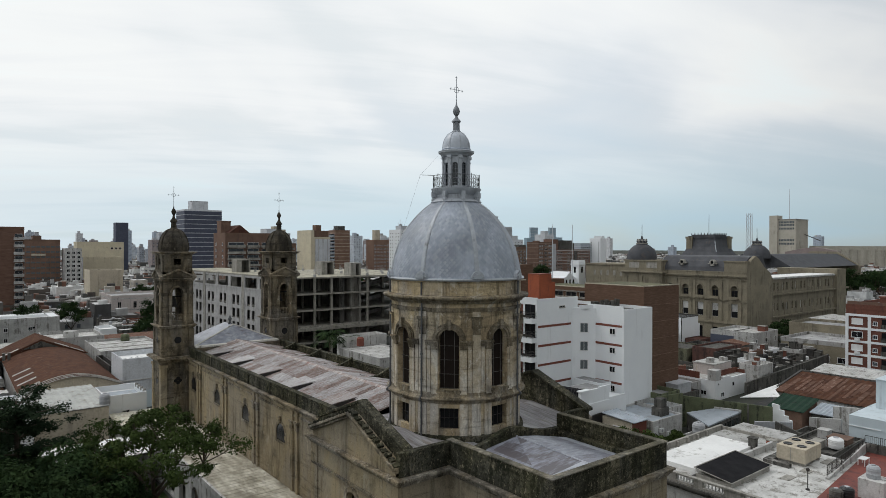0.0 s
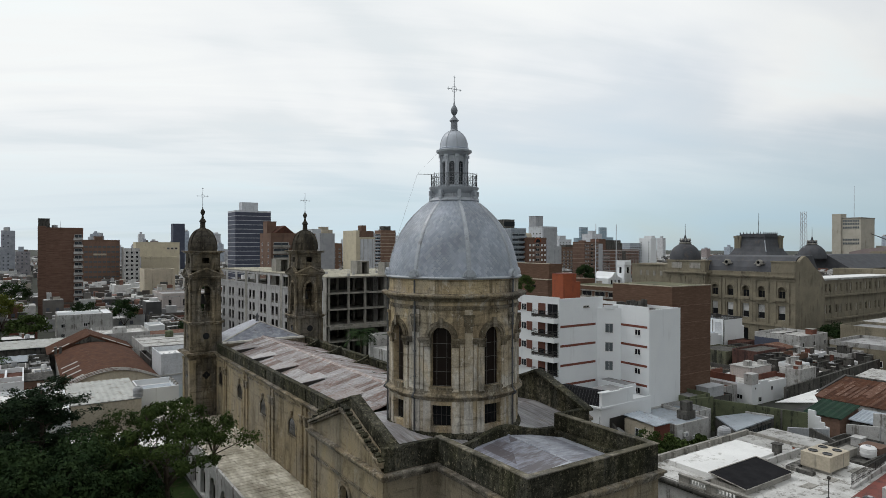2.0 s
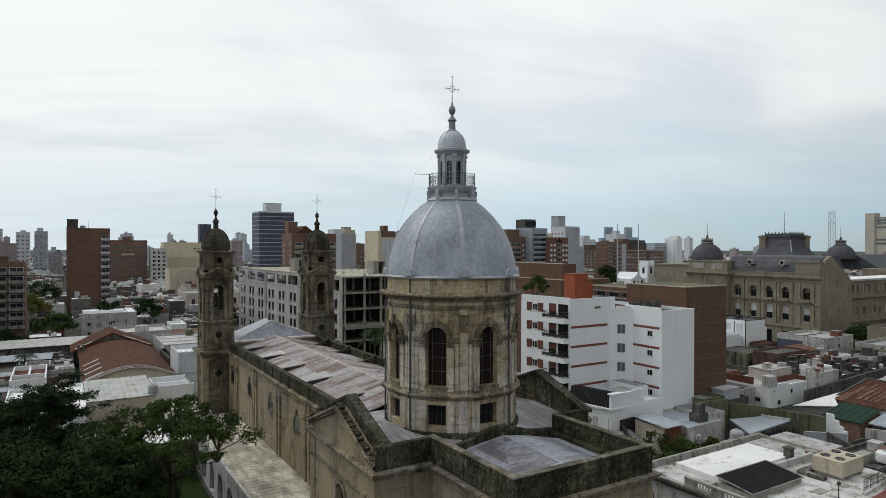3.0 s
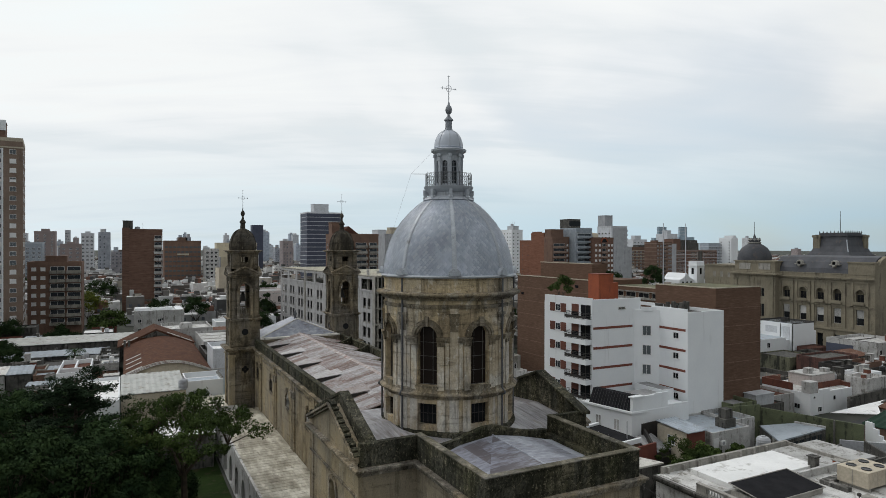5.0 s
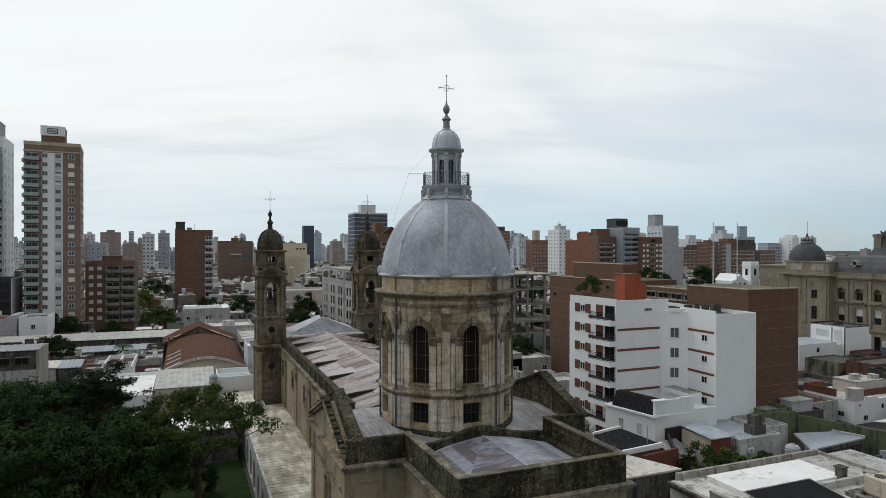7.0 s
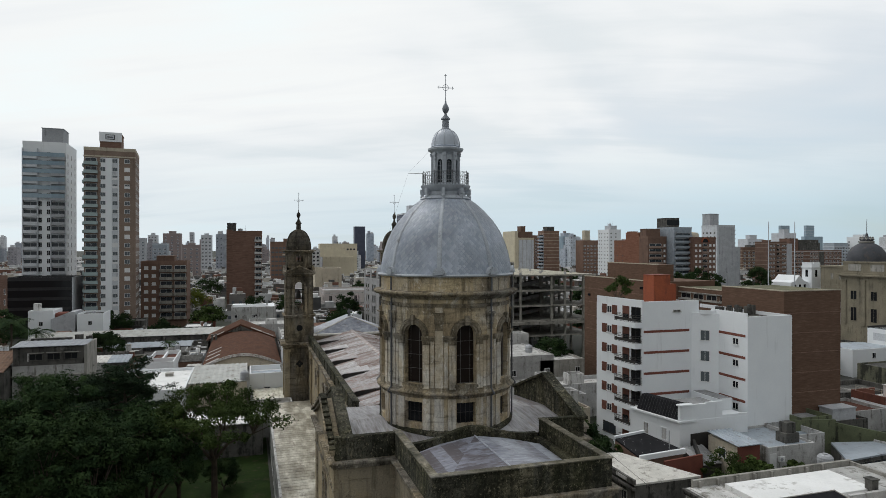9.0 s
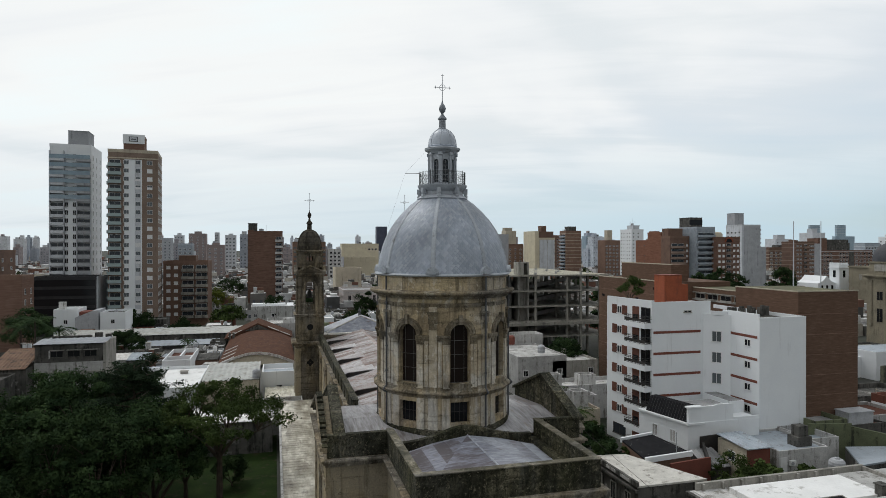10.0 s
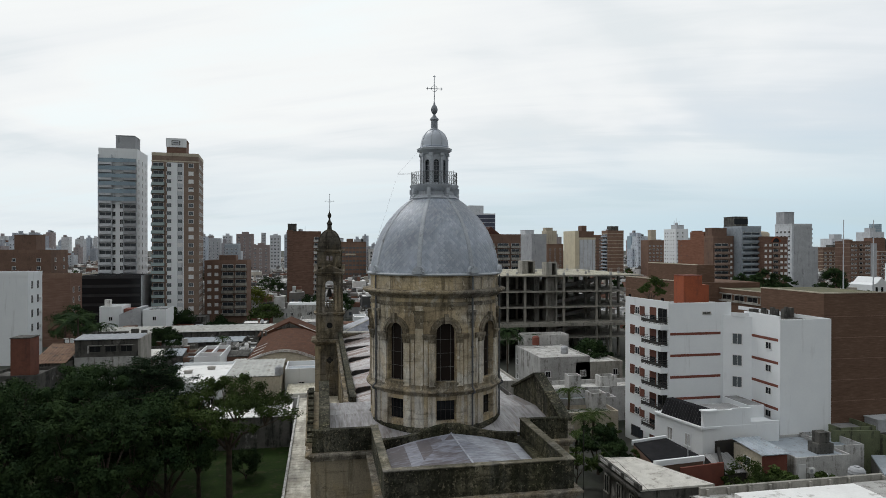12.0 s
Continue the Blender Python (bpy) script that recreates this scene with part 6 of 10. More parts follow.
flats("hazy beige block on the skyline", 203, 470, 212, 480, 42.0, "beige", 3.0, top=(-0.5, -0.3, 0.2, 0.3, 3))
at_ = flats("slim white tower with small windows and aerials on its roof", 280.4, 408, 290.6, 424, 42.2, "white", 2.75, s=[-3.4, 0.6], w=[-6.0, -2.6, 2.0, 5.6], win=(1.3, 1.0), pane="pane_grey", top=(-0.2, -0.3, 0.35, 0.2, 3.6), topmat="pale_grey")
roof_gear(at_, 0.5, 0.0, 45.8, 5)
b2_ = flats("brown flats beside the white tower", 282.0, 450, 298.0, 462, 34.3, "brown", 2.9, s=5, win=(1.6, 1.1), pane="pane_grey")
part("beige_shaft", Mesh().box(-2.5, 0, 34.3, 2.0, 5, 43.5), M["beige"], b2_, "beige stair shaft")
rb_ = flats("orange-red brick block with a blank flank", 225.5, 290, 231.5, 303, 37.0, "red_fresh", 2.9, s=[0.0], win=(1.3, 1.2), pane="frame_white", top=(-0.5, -0.1, -0.1, 0.4, 1.2))
part("low_wing", Mesh().box(-3.0, 6.5, 0, 3.0, 18.5, 32.9).box(-3.05, 6.5, 32.9, 3.05, 18.6, 33.5), M["red_fresh"], rb_, "lower brick wing")
for q_ in (9.6, 15.2):
    for i in range(3, 11):
        if (i * 5 + int(q_)) % 3:
            part("window", window_data(0.8, 0.7, "red_fresh", "pane_grey"), None, rb_, m=pose(-3.0, q_, 2.9 * i + 1.0, 0, 0, -90))
flats("dark brick block with deep banded balconies", 224.8, 281, 236.6, 289, 34.6, "brown", 2.9, balconies=(("s", -5.4, 3.0, "brown_pale"),), s=[4.6], win=(1.1, 1.2), pane="frame_white", top=(-0.45, -0.2, 0.3, 0.5, 4.8), wide=0.92)
gt2_ = flats("blue-grey glazed tower with long balconies", 236.9, 275, 248.2, 290, 39.6, "sheet_blue", 2.9, balconies=(("s", -5.2, 5.2, "sheet_blue"),), top=(-0.2, 0.2, 0.5, 0.8, 6.0), topmat="concrete_dark", wide=0.95)
part("roof_band", Mesh().box(-2.4, 2.9, 41.8, 5.8, 3.0, 44.6), M["pane_dark"], gt2_, "dark glazed roof storey")
ab_ = flats("red brick block with white windows and an arched crown", 246.3, 271, 260.6, 285, 34.2, "red", 2.9, s=[-5.6, -3.0, 3.6, 6.0], win=(1.4, 1.2), pane="frame_white", balconies=(("s", -1.6, 1.9, "brown_pale"),), wide=0.8)
q_ = Mesh()
for i in range(10):
    a0, a1 = math.pi * i / 10, math.pi * (i + 1) / 10
    q_.slab([(0.2 + r * math.cos(t), 32.2 + r * math.sin(t)) for r, t in ((2.0, a0), (2.6, a0), (2.6, a1), (2.0, a1))], 1, -7.5, -7.0)
part("crown_arch", q_, M["orange"], ab_, "round brick arch under the roof")
part("arch_opening", Mesh().slab([(0.2 + 2.0 * math.cos(math.pi * i / 12), 32.2 + 2.0 * math.sin(math.pi * i / 12)) for i in range(13)], 1, -7.1, -6.9), M["pane_dark"], ab_)
part("dome_tank", Mesh().lathe([(3.4, 34.2), (3.4, 36.6), (2.6, 37.6), (0, 38.0)], 16, c=(1, 4)), M["beige"], ab_, "pale round roof cistern", smooth=40)
gy_ = flats("large grey tower with a blank flank and notched balconies", 318.5, 337, 333.2, 352, 43.7, "pale_grey", 2.9, w=[-5.6, -2.0, 1.6, 5.2], win=(1.6, 1.2), pane="pane_dark", top=(-0.2, 0.3, 0.3, 0.8, 8.8), topmat="grey_wall")
part("flank", Mesh().box(-6.0, -7.53, 0, 7.35, -7.5, 43.4), M["grey_wall"], gy_, "blank grey flank")
for i in range(5, 15):
    part("balcony", Mesh().box(7.35, -6.6, 2.9 * i - 0.1, 8.7, -3.0, 2.9 * i + 1.0), M["grey_wall"], gy_)
part("low_wing", Mesh().box(7.35, -7.3, 0, 12.2, 7, 29.8), M["grey_wall"], gy_, "lower grey wing")
flats("hazy white flats with a tall roof house", 581.8, 590, 605, 606, 38.2, "pale_grey", 3.0, s=4, win=(2.0, 1.6), pane="far_pane", top=(-0.2, -0.2, 0.25, 0.2, 5.5))
flats("brown flats with pale bands far off", 423.9, 428, 443, 440, 28.7, "brown", 2.9, s=4, slabs="beige", win=(2.2, 1.2), pane="pane_grey", top=(0.1, -0.3, 0.6, 0.3, 2.4), topmat="concrete_dark")
bp_ = flats("brown brick flats with small balconies", 356.9, 332, 372.4, 344, 32.6, "brown", 2.9, s=[-6.0, -3.4, 4.6, 6.6], slabs="brown_pale", win=(1.5, 1.1), pane="pane_grey", balconies=(("s", -1.5, 2.5, "brown_pale"),), top=(-0.35, -0.2, -0.15, 0.2, 1.6))
part("grey_flank", Mesh().box(7.75, -5.9, 0, 12.6, 5, 32.0), M["grey_wall"], bp_, "plain grey flank wall")
br_ = flats("long dark red flats with white storey bands", 413.5, 366, 462, 380, 26.4, "red", 2.9, s=[-21, -18, -15, -6, -3, 0, 9, 13, 17, 21], slabs="white_old", win=(1.9, 1.2), pane="pane_dark", top=(-0.5, -0.3, -0.33, 0.4, 9.6), topmat="red")
part("roof_storey", Mesh().box(-12, -2, 26.4, 8, 6, 33.0).box(-10, 6.5, 26.4, 16, 12, 35.5), M["concrete_dark"], br_, "dark stepped roof storeys")
# Front stays flat; the balcony shade is a dark panel on it.
part("recess", Mesh().box(1.8, -7.12, 0, 6.6, -7.0, 26.0), M["concrete_dark"], br_, "flat dark panel for the shaded balconies")
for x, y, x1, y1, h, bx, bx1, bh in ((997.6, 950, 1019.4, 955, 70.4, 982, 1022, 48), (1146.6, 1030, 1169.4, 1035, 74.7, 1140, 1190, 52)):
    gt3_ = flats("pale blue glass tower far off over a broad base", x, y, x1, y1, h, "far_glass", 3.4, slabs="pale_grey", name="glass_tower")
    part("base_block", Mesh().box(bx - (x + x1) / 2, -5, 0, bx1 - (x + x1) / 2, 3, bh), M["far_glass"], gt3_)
flats("plain white tower block by the palace dome", 570, 437, 580, 452, 38.4, "white", 3.0, w=[-5, 5], win=(1.6, 1.4), pane="pane_grey", top=(0.1, -0.3, 0.6, 0.4, 3))
flats("grey flats with pale bands beside a white tower", 552, 450, 569, 462, 32.8, "sheet_blue", 3.0, slabs="pale_grey", s=5, win=(1.8, 1.5), pane="pane_dark")
# Far blocks in pale materials, the haze being part of their colour.
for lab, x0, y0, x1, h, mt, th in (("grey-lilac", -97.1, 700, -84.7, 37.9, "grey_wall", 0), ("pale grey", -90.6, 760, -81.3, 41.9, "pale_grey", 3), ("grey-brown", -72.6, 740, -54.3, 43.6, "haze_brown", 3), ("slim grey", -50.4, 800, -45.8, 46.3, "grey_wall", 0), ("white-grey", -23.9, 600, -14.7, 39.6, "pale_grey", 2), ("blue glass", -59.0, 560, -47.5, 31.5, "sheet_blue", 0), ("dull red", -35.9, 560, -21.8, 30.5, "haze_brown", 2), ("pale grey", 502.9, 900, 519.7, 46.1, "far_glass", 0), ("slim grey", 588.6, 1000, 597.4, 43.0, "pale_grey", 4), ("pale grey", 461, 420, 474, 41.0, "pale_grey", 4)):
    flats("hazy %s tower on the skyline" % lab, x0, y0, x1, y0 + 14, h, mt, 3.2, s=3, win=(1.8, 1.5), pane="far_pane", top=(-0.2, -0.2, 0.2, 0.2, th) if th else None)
flats("beige block with a blank flank", 52, 330, 66, 345, 17.5, "beige", 3.0)
flats("dark tower on the skyline", 133.5, 700, 145, 712, 52, "navy", 3.0)

# red and white apartment house by the white courtyard wall
rf = flats("red brick flats framed by white concrete bands", 160, 38, 186, 54.4, 16.4, "rust_brick", 2.95, s=[-10, -6, -2, 2, 6], win=(1.7, 1.3), first=0, top=(-0.3, -0.2, 0.1, 0.2, 2.2))
for i in range(1, 6):
    part("storey_band", Mesh().box(-13.12, -8.3, 2.95 * i - 0.2, 13.06, 8.3, 2.95 * i + 0.3), M["white"], rf, "white concrete band")
for y in (8.0, 3.6, -4.2, -8.0):
    part("frame_column", Mesh().box(-13.16, y - 0.3, 0, -13.0, y + 0.3, 15.0), M["white"], rf, "white concrete frame")
for i in range(5):
    z = 2.95 * i + 0.95
    for y, d_ in ((6.0, window_data(2.2, 1.35, "white", "pane_dark" if i in (3,) else "frame_white")), (2.5, window_data(0.9, 0.9, "white", "pane")), (-6.2, window_data(2.2, 1.35, "white", "frame_white"))):
        part("window", d_, None, rf, m=pose(-13.0, y, z, 0, 0, -90))
    # Thin dark panel on the wall face shows the depth of the balcony as shade.
    part("balcony_opening", Mesh().box(-13.03, -3.4, z - 0.6, -13.0, 1.3, z + 1.5), M["pane_dark"], rf, "flat dark panel for the shade of a balcony")
    part("balcony_rail", Mesh().box(-13.2, -3.5, z - 0.6, -13.1, 1.4, z + 0.35), M["concrete_dark"], rf)
    if i in (2, 3):
        part("condenser", Mesh().box(-13.45, 5.4, z - 0.75, -13.06, 6.4, z - 0.2), M["frame_white"], rf, "white air-conditioning condenser", bevel=0.02)
part("roof_rail", Mesh().box(-12.9, -8, 17.2, -12.8, 8, 17.9), M["brown"], rf)

# ---- white apartment house with balconies ----
wh = thing("apartment_house", "white rendered apartment house with red bands and dark balconies", "building", m=pose(0, 0, 0))
FH = 3.03
AX, AY, SKEW = 72.4, 67.6, 6.6
WEST = pose(AX, AY, 0, 0, 0, -90 + SKEW)
front = [(AX, AY), (82.2, 67.6), (82.2, 78.0), (71.2, 78.0)]
part("wall", Mesh().prism(front, 0, 20.9), M["white"], wh)
for x0, y0, x1, y1, z1 in ((82.2, 66.6, 91.2, 78.0, 18.6), (83.5, 59.4, 91.2, 66.6, 19.5)):
    part("wall", Mesh().box(x0, y0, 0, x1, y1, z1), M["white"], wh)
part("parapet", Mesh().box(-10.4, 0, 20.9, 0, 0.25, 21.9), M["white"], wh, m=WEST)
for x0, y0, x1, y1, z0, z1 in ((72.4, 67.6, 82.2, 67.85, 20.9, 21.7), (81.95, 67.85, 82.2, 78, 20.9, 21.4), (83.5, 59.4, 91.2, 59.65, 19.5, 20.05), (83.5, 59.65, 83.75, 66.6, 19.5, 20.5), (90.95, 59.65, 91.2, 78, 19.5, 20.05)):
    part("parapet", Mesh().box(x0, y0, z0, x1, y1, z1), M["white"], wh)
part("roof", Mesh().prism([(72.7, 67.9), (81.9, 67.9), (81.9, 77.9), (71.6, 77.9)], 20.9, 20.95), M["grey_roof"], wh)
part("roof", Mesh().box(83.75, 59.65, 19.5, 90.95, 66.6, 19.55).box(82.4, 66.7, 18.6, 90.9, 77.8, 18.65), M["concrete_dark"], wh, "dark roof deck")
for x, y, w, h in ((84.6, 66.0, 0.9, 1.3), (85.6, 65.2, 0.5, 1.5), (86.4, 66.1, 0.7, 1.1), (87.3, 65.6, 0.5, 1.5), (88.0, 66.0, 0.8, 1.2), (88.9, 64.9, 0.4, 1.6), (89.6, 66.0, 0.7, 1.2), (90.3, 65.6, 0.5, 1.4)):
    part("roof_vent", Mesh().box(x - w / 2, y - w / 2, 19.55, x + w / 2, y + w / 2, 19.55 + h), M["concrete_dark"], wh)
part("bay_ledge", Mesh().lathe([(0.9, 19.75), (1.5, 19.75), (1.5, 20.35), (1.35, 20.35), (1.35, 19.95), (0.9, 19.9)], 20, 180, 300, c=(83.2, 67.0)), M["white"], wh, "curved white parapet over the bay", smooth=40)
band_s = Mesh().box(72.65, 67.57, 0, 80.5, 67.6, 0.36).data("red_band", M["band"])
band_w = Mesh().box(83.47, 59.8, 0, 83.5, 64.9, 0.36).data("red_band", M["band"])
fr = window_data(1.35, 1.55, "frame_white", "pane_grey")
part("bay", Mesh().prism([(80.9, 67.6), (83.5, 64.9), (83.5, 67.6)], 0, 19.9), M["white"], wh, "angled white corner bay")
sm = window_data(1.15, 0.95, "frame_white", "pane_dark")
wn = window_data(1.2, 1.1, "frame_white", "pane")
shut_prof = [(0.06, 0.0), (0.06, 1.4)]
for k in range(9, -1, -1):
    shut_prof += [(-0.075, 0.14 * k + 0.13), (-0.058, 0.14 * k)]
shut = Mesh().slab(shut_prof, 0, -0.6, 0.6)
shut = shut.data("shutter", M["shutter"])
part("vent", window_data(1.3, 0.3, "concrete", "pane_dark"), None, wh, m=pose(78.3, 67.6, 20.1))
bal_slab = Mesh().box(-4.7, -1.25, -0.8, -0.05, 0, -0.05).data("balcony", M["white"])
bal_rail = Mesh()
for zz in (0.0, 0.25, 0.5, 0.75, 0.98):
    bal_rail.tube((-0.1, -1.2, zz), (-4.65, -1.2, zz), 0.03, n=5).tube((-0.1, -1.2, zz), (-0.1, 0, zz), 0.03, n=5).tube((-4.65, -1.2, zz), (-4.65, 0, zz), 0.03, n=5)
for k in range(10):
    bal_rail.tube((-0.1 - k * 0.505, -1.2, -.1), (-0.1 - k * 0.505, -1.2, 1.0), 0.02, n=5)
bal_rail.box(-4.6, -1.19, 0.1, -0.15, -1.17, 0.5)
bal_rail = bal_rail.data("railing", M["iron"])
for i in range(0, 7):
    z = 0.55 + FH * i
    if 2 <= i < 6:
        part("red_band", band_s, None, wh, "dark red painted band", m=pose(0, 0, z + 1.45))
        part("red_band", band_w, None, wh, m=pose(0, 0, z + 1.45))
        part("window", sm, None, wh, m=pose(83.5, 61.6, z + 0.25, 0, 0, -90))
    if 1 <= i < 6:
        part("bay_window", fr, None, wh, "grey sliding window", m=pose(82.2, 66.25, z + 0.2, 0, 0, -46.1))
    if i:
        for v in (8.5, 6.1):
            part("shutter", shut, None, wh, "brown roller shutter", m=WEST @ pose(-v, 0, z + 0.6))
        part("window", wn, None, wh, m=WEST @ pose(-7.3, 0, z + 0.75))
    else:
        part("window", window_data(3.0, 1.6, "iron", "pane"), None, wh, m=WEST @ pose(-7.3, 0, z + 0.3))
    b = part("balcony", bal_slab, None, wh, "white balcony slab with dark railing", m=WEST @ pose(0, 0, z))
    part("railing", bal_rail, None, b, "dark metal railing")
    part("balcony_door", window_data(2.0, 2.1, "iron", "pane_dark"), None, b, m=pose(-1.3, 0, 0))
    part("balcony_door", window_data(1.5, 2.1, "shutter", "pane_dark", "shutter"), None, b, m=pose(-3.5, 0, 0))
# low white annexe with a black mansard
an = thing("annexe", "low white rendered annexe with a sloping black roof", "building")
AN = pose(71.5, 58.2, 0, 0, 0, -90 + 12.4)
part("wall", Mesh().prism([(71.5, 58.2), (82.4, 58.2), (82.4, 66.5), (69.7, 66.5)], 0, 7.0), M["white"], an)
part("upper_wall", Mesh().box(73.0, 58.25, 7.0, 78.3, 62.6, 8.7), M["white"], an)
part("side_wall", Mesh().box(80.0, 61.0, 7.0, 82.4, 66.5, 8.6), M["white"], an)
part("roof_deck", Mesh().box(73.2, 58.6, 8.7, 78.1, 62.4, 8.74).box(80.2, 61.2, 8.6, 82.2, 66.3, 8.64).box(72.4, 62.8, 7.0, 79.9, 66.3, 7.05), M["grey_roof"], an, "grey roof deck")
part("front_parapet", Mesh().box(73.4, 58.24, 8.7, 78.3, 58.5, 9.0).box(75.6, 58.24, 9.0, 78.3, 58.5, 9.15).box(78.3, 58.24, 7.0, 82.4, 58.5, 7.3), M["white"], an, "stepped white parapet")
part("moulding", Mesh().box(-8.4, -0.3, 6.75, 0.2, 0, 7.05), M["white"], an, m=AN, bevel=0.03)
part("moulding", Mesh().box(71.2, 57.95, 6.75, 74.0, 58.2, 7.05), M["white"], an, bevel=0.03)
part("pier", Mesh().box(71.6, 58.15, 7.05, 73.4, 58.7, 8.9).box(71.4, 58.0, 8.9, 73.6, 58.85, 9.1), M["white"], an, bevel=0.03)
m = Mesh().add([(-0.5, 0.05, 7.05), (-7.3, 0.05, 7.05), (-7.3, 1.0, 9.0), (-0.5, 1.0, 9.0), (-7.3, 2.0, 9.0), (-0.5, 2.0, 9.0), (-0.5, 2.0, 7.05), (-7.3, 2.0, 7.05)], [(0, 3, 2, 1), (3, 5, 4, 2), (0, 6, 5, 3), (1, 2, 4, 7), (6, 7, 4, 5)])
for i in range(15):
    xa = -0.5 - 6.74 * i / 14
    part("roof_rib", Mesh().tube((xa, 0.03, 7.06), (xa, 0.98, 9.02), 0.035, n=5), M["black"], an, m=AN)
part("roof", m, M["cloth"], an, "black sheet mansard roof", m=AN)
for x in (-2.5, -5.6):
    part("window", window_data(1.0, 1.6, "white", "white_old"), None, an, m=AN @ pose(x, 0, 4.0))

# ---- brown brick block behind ----
bb = thing("brick_block", "brown brick multi-storey block with blank flanks", "building")
for x0, y0, x1, y1, z1 in ((91.95, 61.5, 102.6, 74.0, 23.2), (94.5, 74.0, 102.6, 88.0, 22.2), (89.2, 88.0, 102.6, 113, 23.2), (91.0, 89.6, 94.6, 106.6, 26.3)):
    part("wall", Mesh().box(x0, y0, 0, x1, y1, z1), M["brick_brown"], bb)
for z in (5.5, 8.4, 11.3, 14.2, 17.1, 20.0):
    part("joint_band", Mesh().box(91.93, 61.47, z, 102.63, 74.0, z + 0.07), M["beige_joint"], bb)
    part("joint_band", Mesh().box(89.18, 87.97, z + 0.6, 102.63, 113.03, z + 0.67), M["beige_joint"], bb)
for x0, y0, x1, y1, z in ((91.9, 61.45, 102.7, 61.75, 23.2), (91.9, 61.75, 92.2, 74, 23.2), (89.1, 87.9, 91.0, 88.2, 23.2), (89.1, 88.2, 89.4, 113.1, 23.2), (94.45, 74.0, 94.7, 88.0, 22.2), (90.95, 89.5, 91.2, 106.7, 26.3)):
    part("roof_edge", Mesh().box(x0, y0, z, x1, y1, z + 0.16), M["beige"], bb, "pale parapet coping")
part("roof", Mesh().box(92.3, 61.9, 23.2, 102.3, 73.8, 23.26).box(94.8, 74.2, 22.2, 102.3, 87.8, 22.26), M["moss_roof"], bb, "mossy flat roof")
for i in range(4):
    part("window", window_data(2.6, 0.9, "concrete", "pane_dark"), None, bb, m=pose(94.5, 76 + 3.3 * i, 20.4, 0, 0, -90))
part("window_ledge", Mesh().box(94.2, 74.2, 20.05, 94.5, 87.8, 20.3).box(94.25, 74.2, 21.35, 94.5, 87.8, 21.5), M["concrete"], bb, "pale concrete ledge")
for i, (yy, zz) in enumerate(((91.5, 21.6), (97.5, 19.2), (97.5, 16.3), (97.5, 13.4), (110.5, 19.0))):
    part("vent_opening", Mesh().box(89.12, yy, zz, 89.2, yy + 0.9, zz + 0.5), M["pane_dark"], bb)
part("roof_pipe", Mesh().tube((91.5, 98.0, 23.2), (91.5, 98.0, 26.2), 0.08, n=6), M["pale_grey"], bb)
ro = thing("stair_house", "orange rendered stair house on the white roof", "stair house")
part("wall", Mesh().box(77.2, 71.6, 20.95, 80.2, 74.2, 25.3), M["orange"], ro)
part("coping", Mesh().box(77.15, 71.55, 25.3, 80.25, 74.25, 25.38), M["band"], ro)
part("annexe", Mesh().box(80.2, 72.0, 20.95, 81.6, 74.0, 23.9), M["orange"], ro, "lower orange annexe")

# ---- unfinished concrete frame ----
pk = thing("concrete_frame_building", "unfinished bare concrete frame building with open floors", "building")
PX0, PX1, PY0, PY1 = 60.5, 108.0, 140.0, 185.0
# the west wall runs slightly askew; WW(u, z, d) is the point u along it, z up and d behind its face
WW = lambda u, z, d: (64.7 - 0.084 * u + 0.9965 * d, 140.3 + 0.9965 * u + 0.084 * d, z)
foot_w = [(64.9, 139.6), (PX1, 139.6), (PX1, PY1), (76.0, PY1), (75.0, 216.6), (58.6, 216.6)]
for z in (21.9, 17.9, 13.9, 10.0, 6.0):
    part("slab", Mesh().prism(foot_w[:3] + [(76.0, PY1), (61.2, PY1)], z, z + 0.34), M["concrete_old"], pk, "bare concrete floor slab")
    part("slab", Mesh().prism([(61.2, PY1 + .02), (76.0, PY1 + .02), (75.0, 216.6), (58.6, 216.6)], z, z + 0.34), M["concrete_old"], pk, "bare concrete floor slab")
part("ledge", Mesh().box(PX0 + 5, PY0 - 1.6, 9.3, PX1 - 2, PY0 - 0.4, 10.0), M["concrete_old"], pk, "broad concrete ledge")
part("roof_screed", Mesh().prism([(65.1, 139.9), (PX1 - .2, 139.9), (PX1 - .2, PY1 - .2), (76.0, PY1 - .2), (61.4, PY1 - .2)], 22.24, 22.3), M["lit_top"], pk, "concrete roof top coloured pale as if lit")
part("roof_screed", Mesh().prism([(61.3, PY1 - .19), (75.8, PY1 - .19), (74.8, 216.4), (58.8, 216.4)], 22.24, 22.3), M["lit_top"], pk, "concrete roof top coloured pale as if lit")
col = Mesh().box(-0.28, -0.28, 0, 0.28, 0.28, 21.9).data("column", M["concrete_old"])
stub = Mesh().box(-0.26, -0.26, 22.3, 0.26, 0.26, 22.9)
for a_, b_ in ((-.18, -.18), (.18, -.18), (.18, .18), (-.18, .18)):
    stub.tube((a_, b_, 22.9), (a_ * 1.5, b_ * 1.3, 24.0), 0.03, n=4)
stub = stub.data("column_stub", M["concrete_light"])
for i, x in enumerate((65.6, 70.9, 75.5, 86.0, 95.0, 99.0, 104.5)):
    for y in (140.3, 147, 154, 162, 170, 178):
        part("column", col, None, pk, m=pose(x, y, 0))
        if (i * 3 + int(y)) % 2:
            part("column_stub", stub, None, pk, m=pose(x, y, 0))
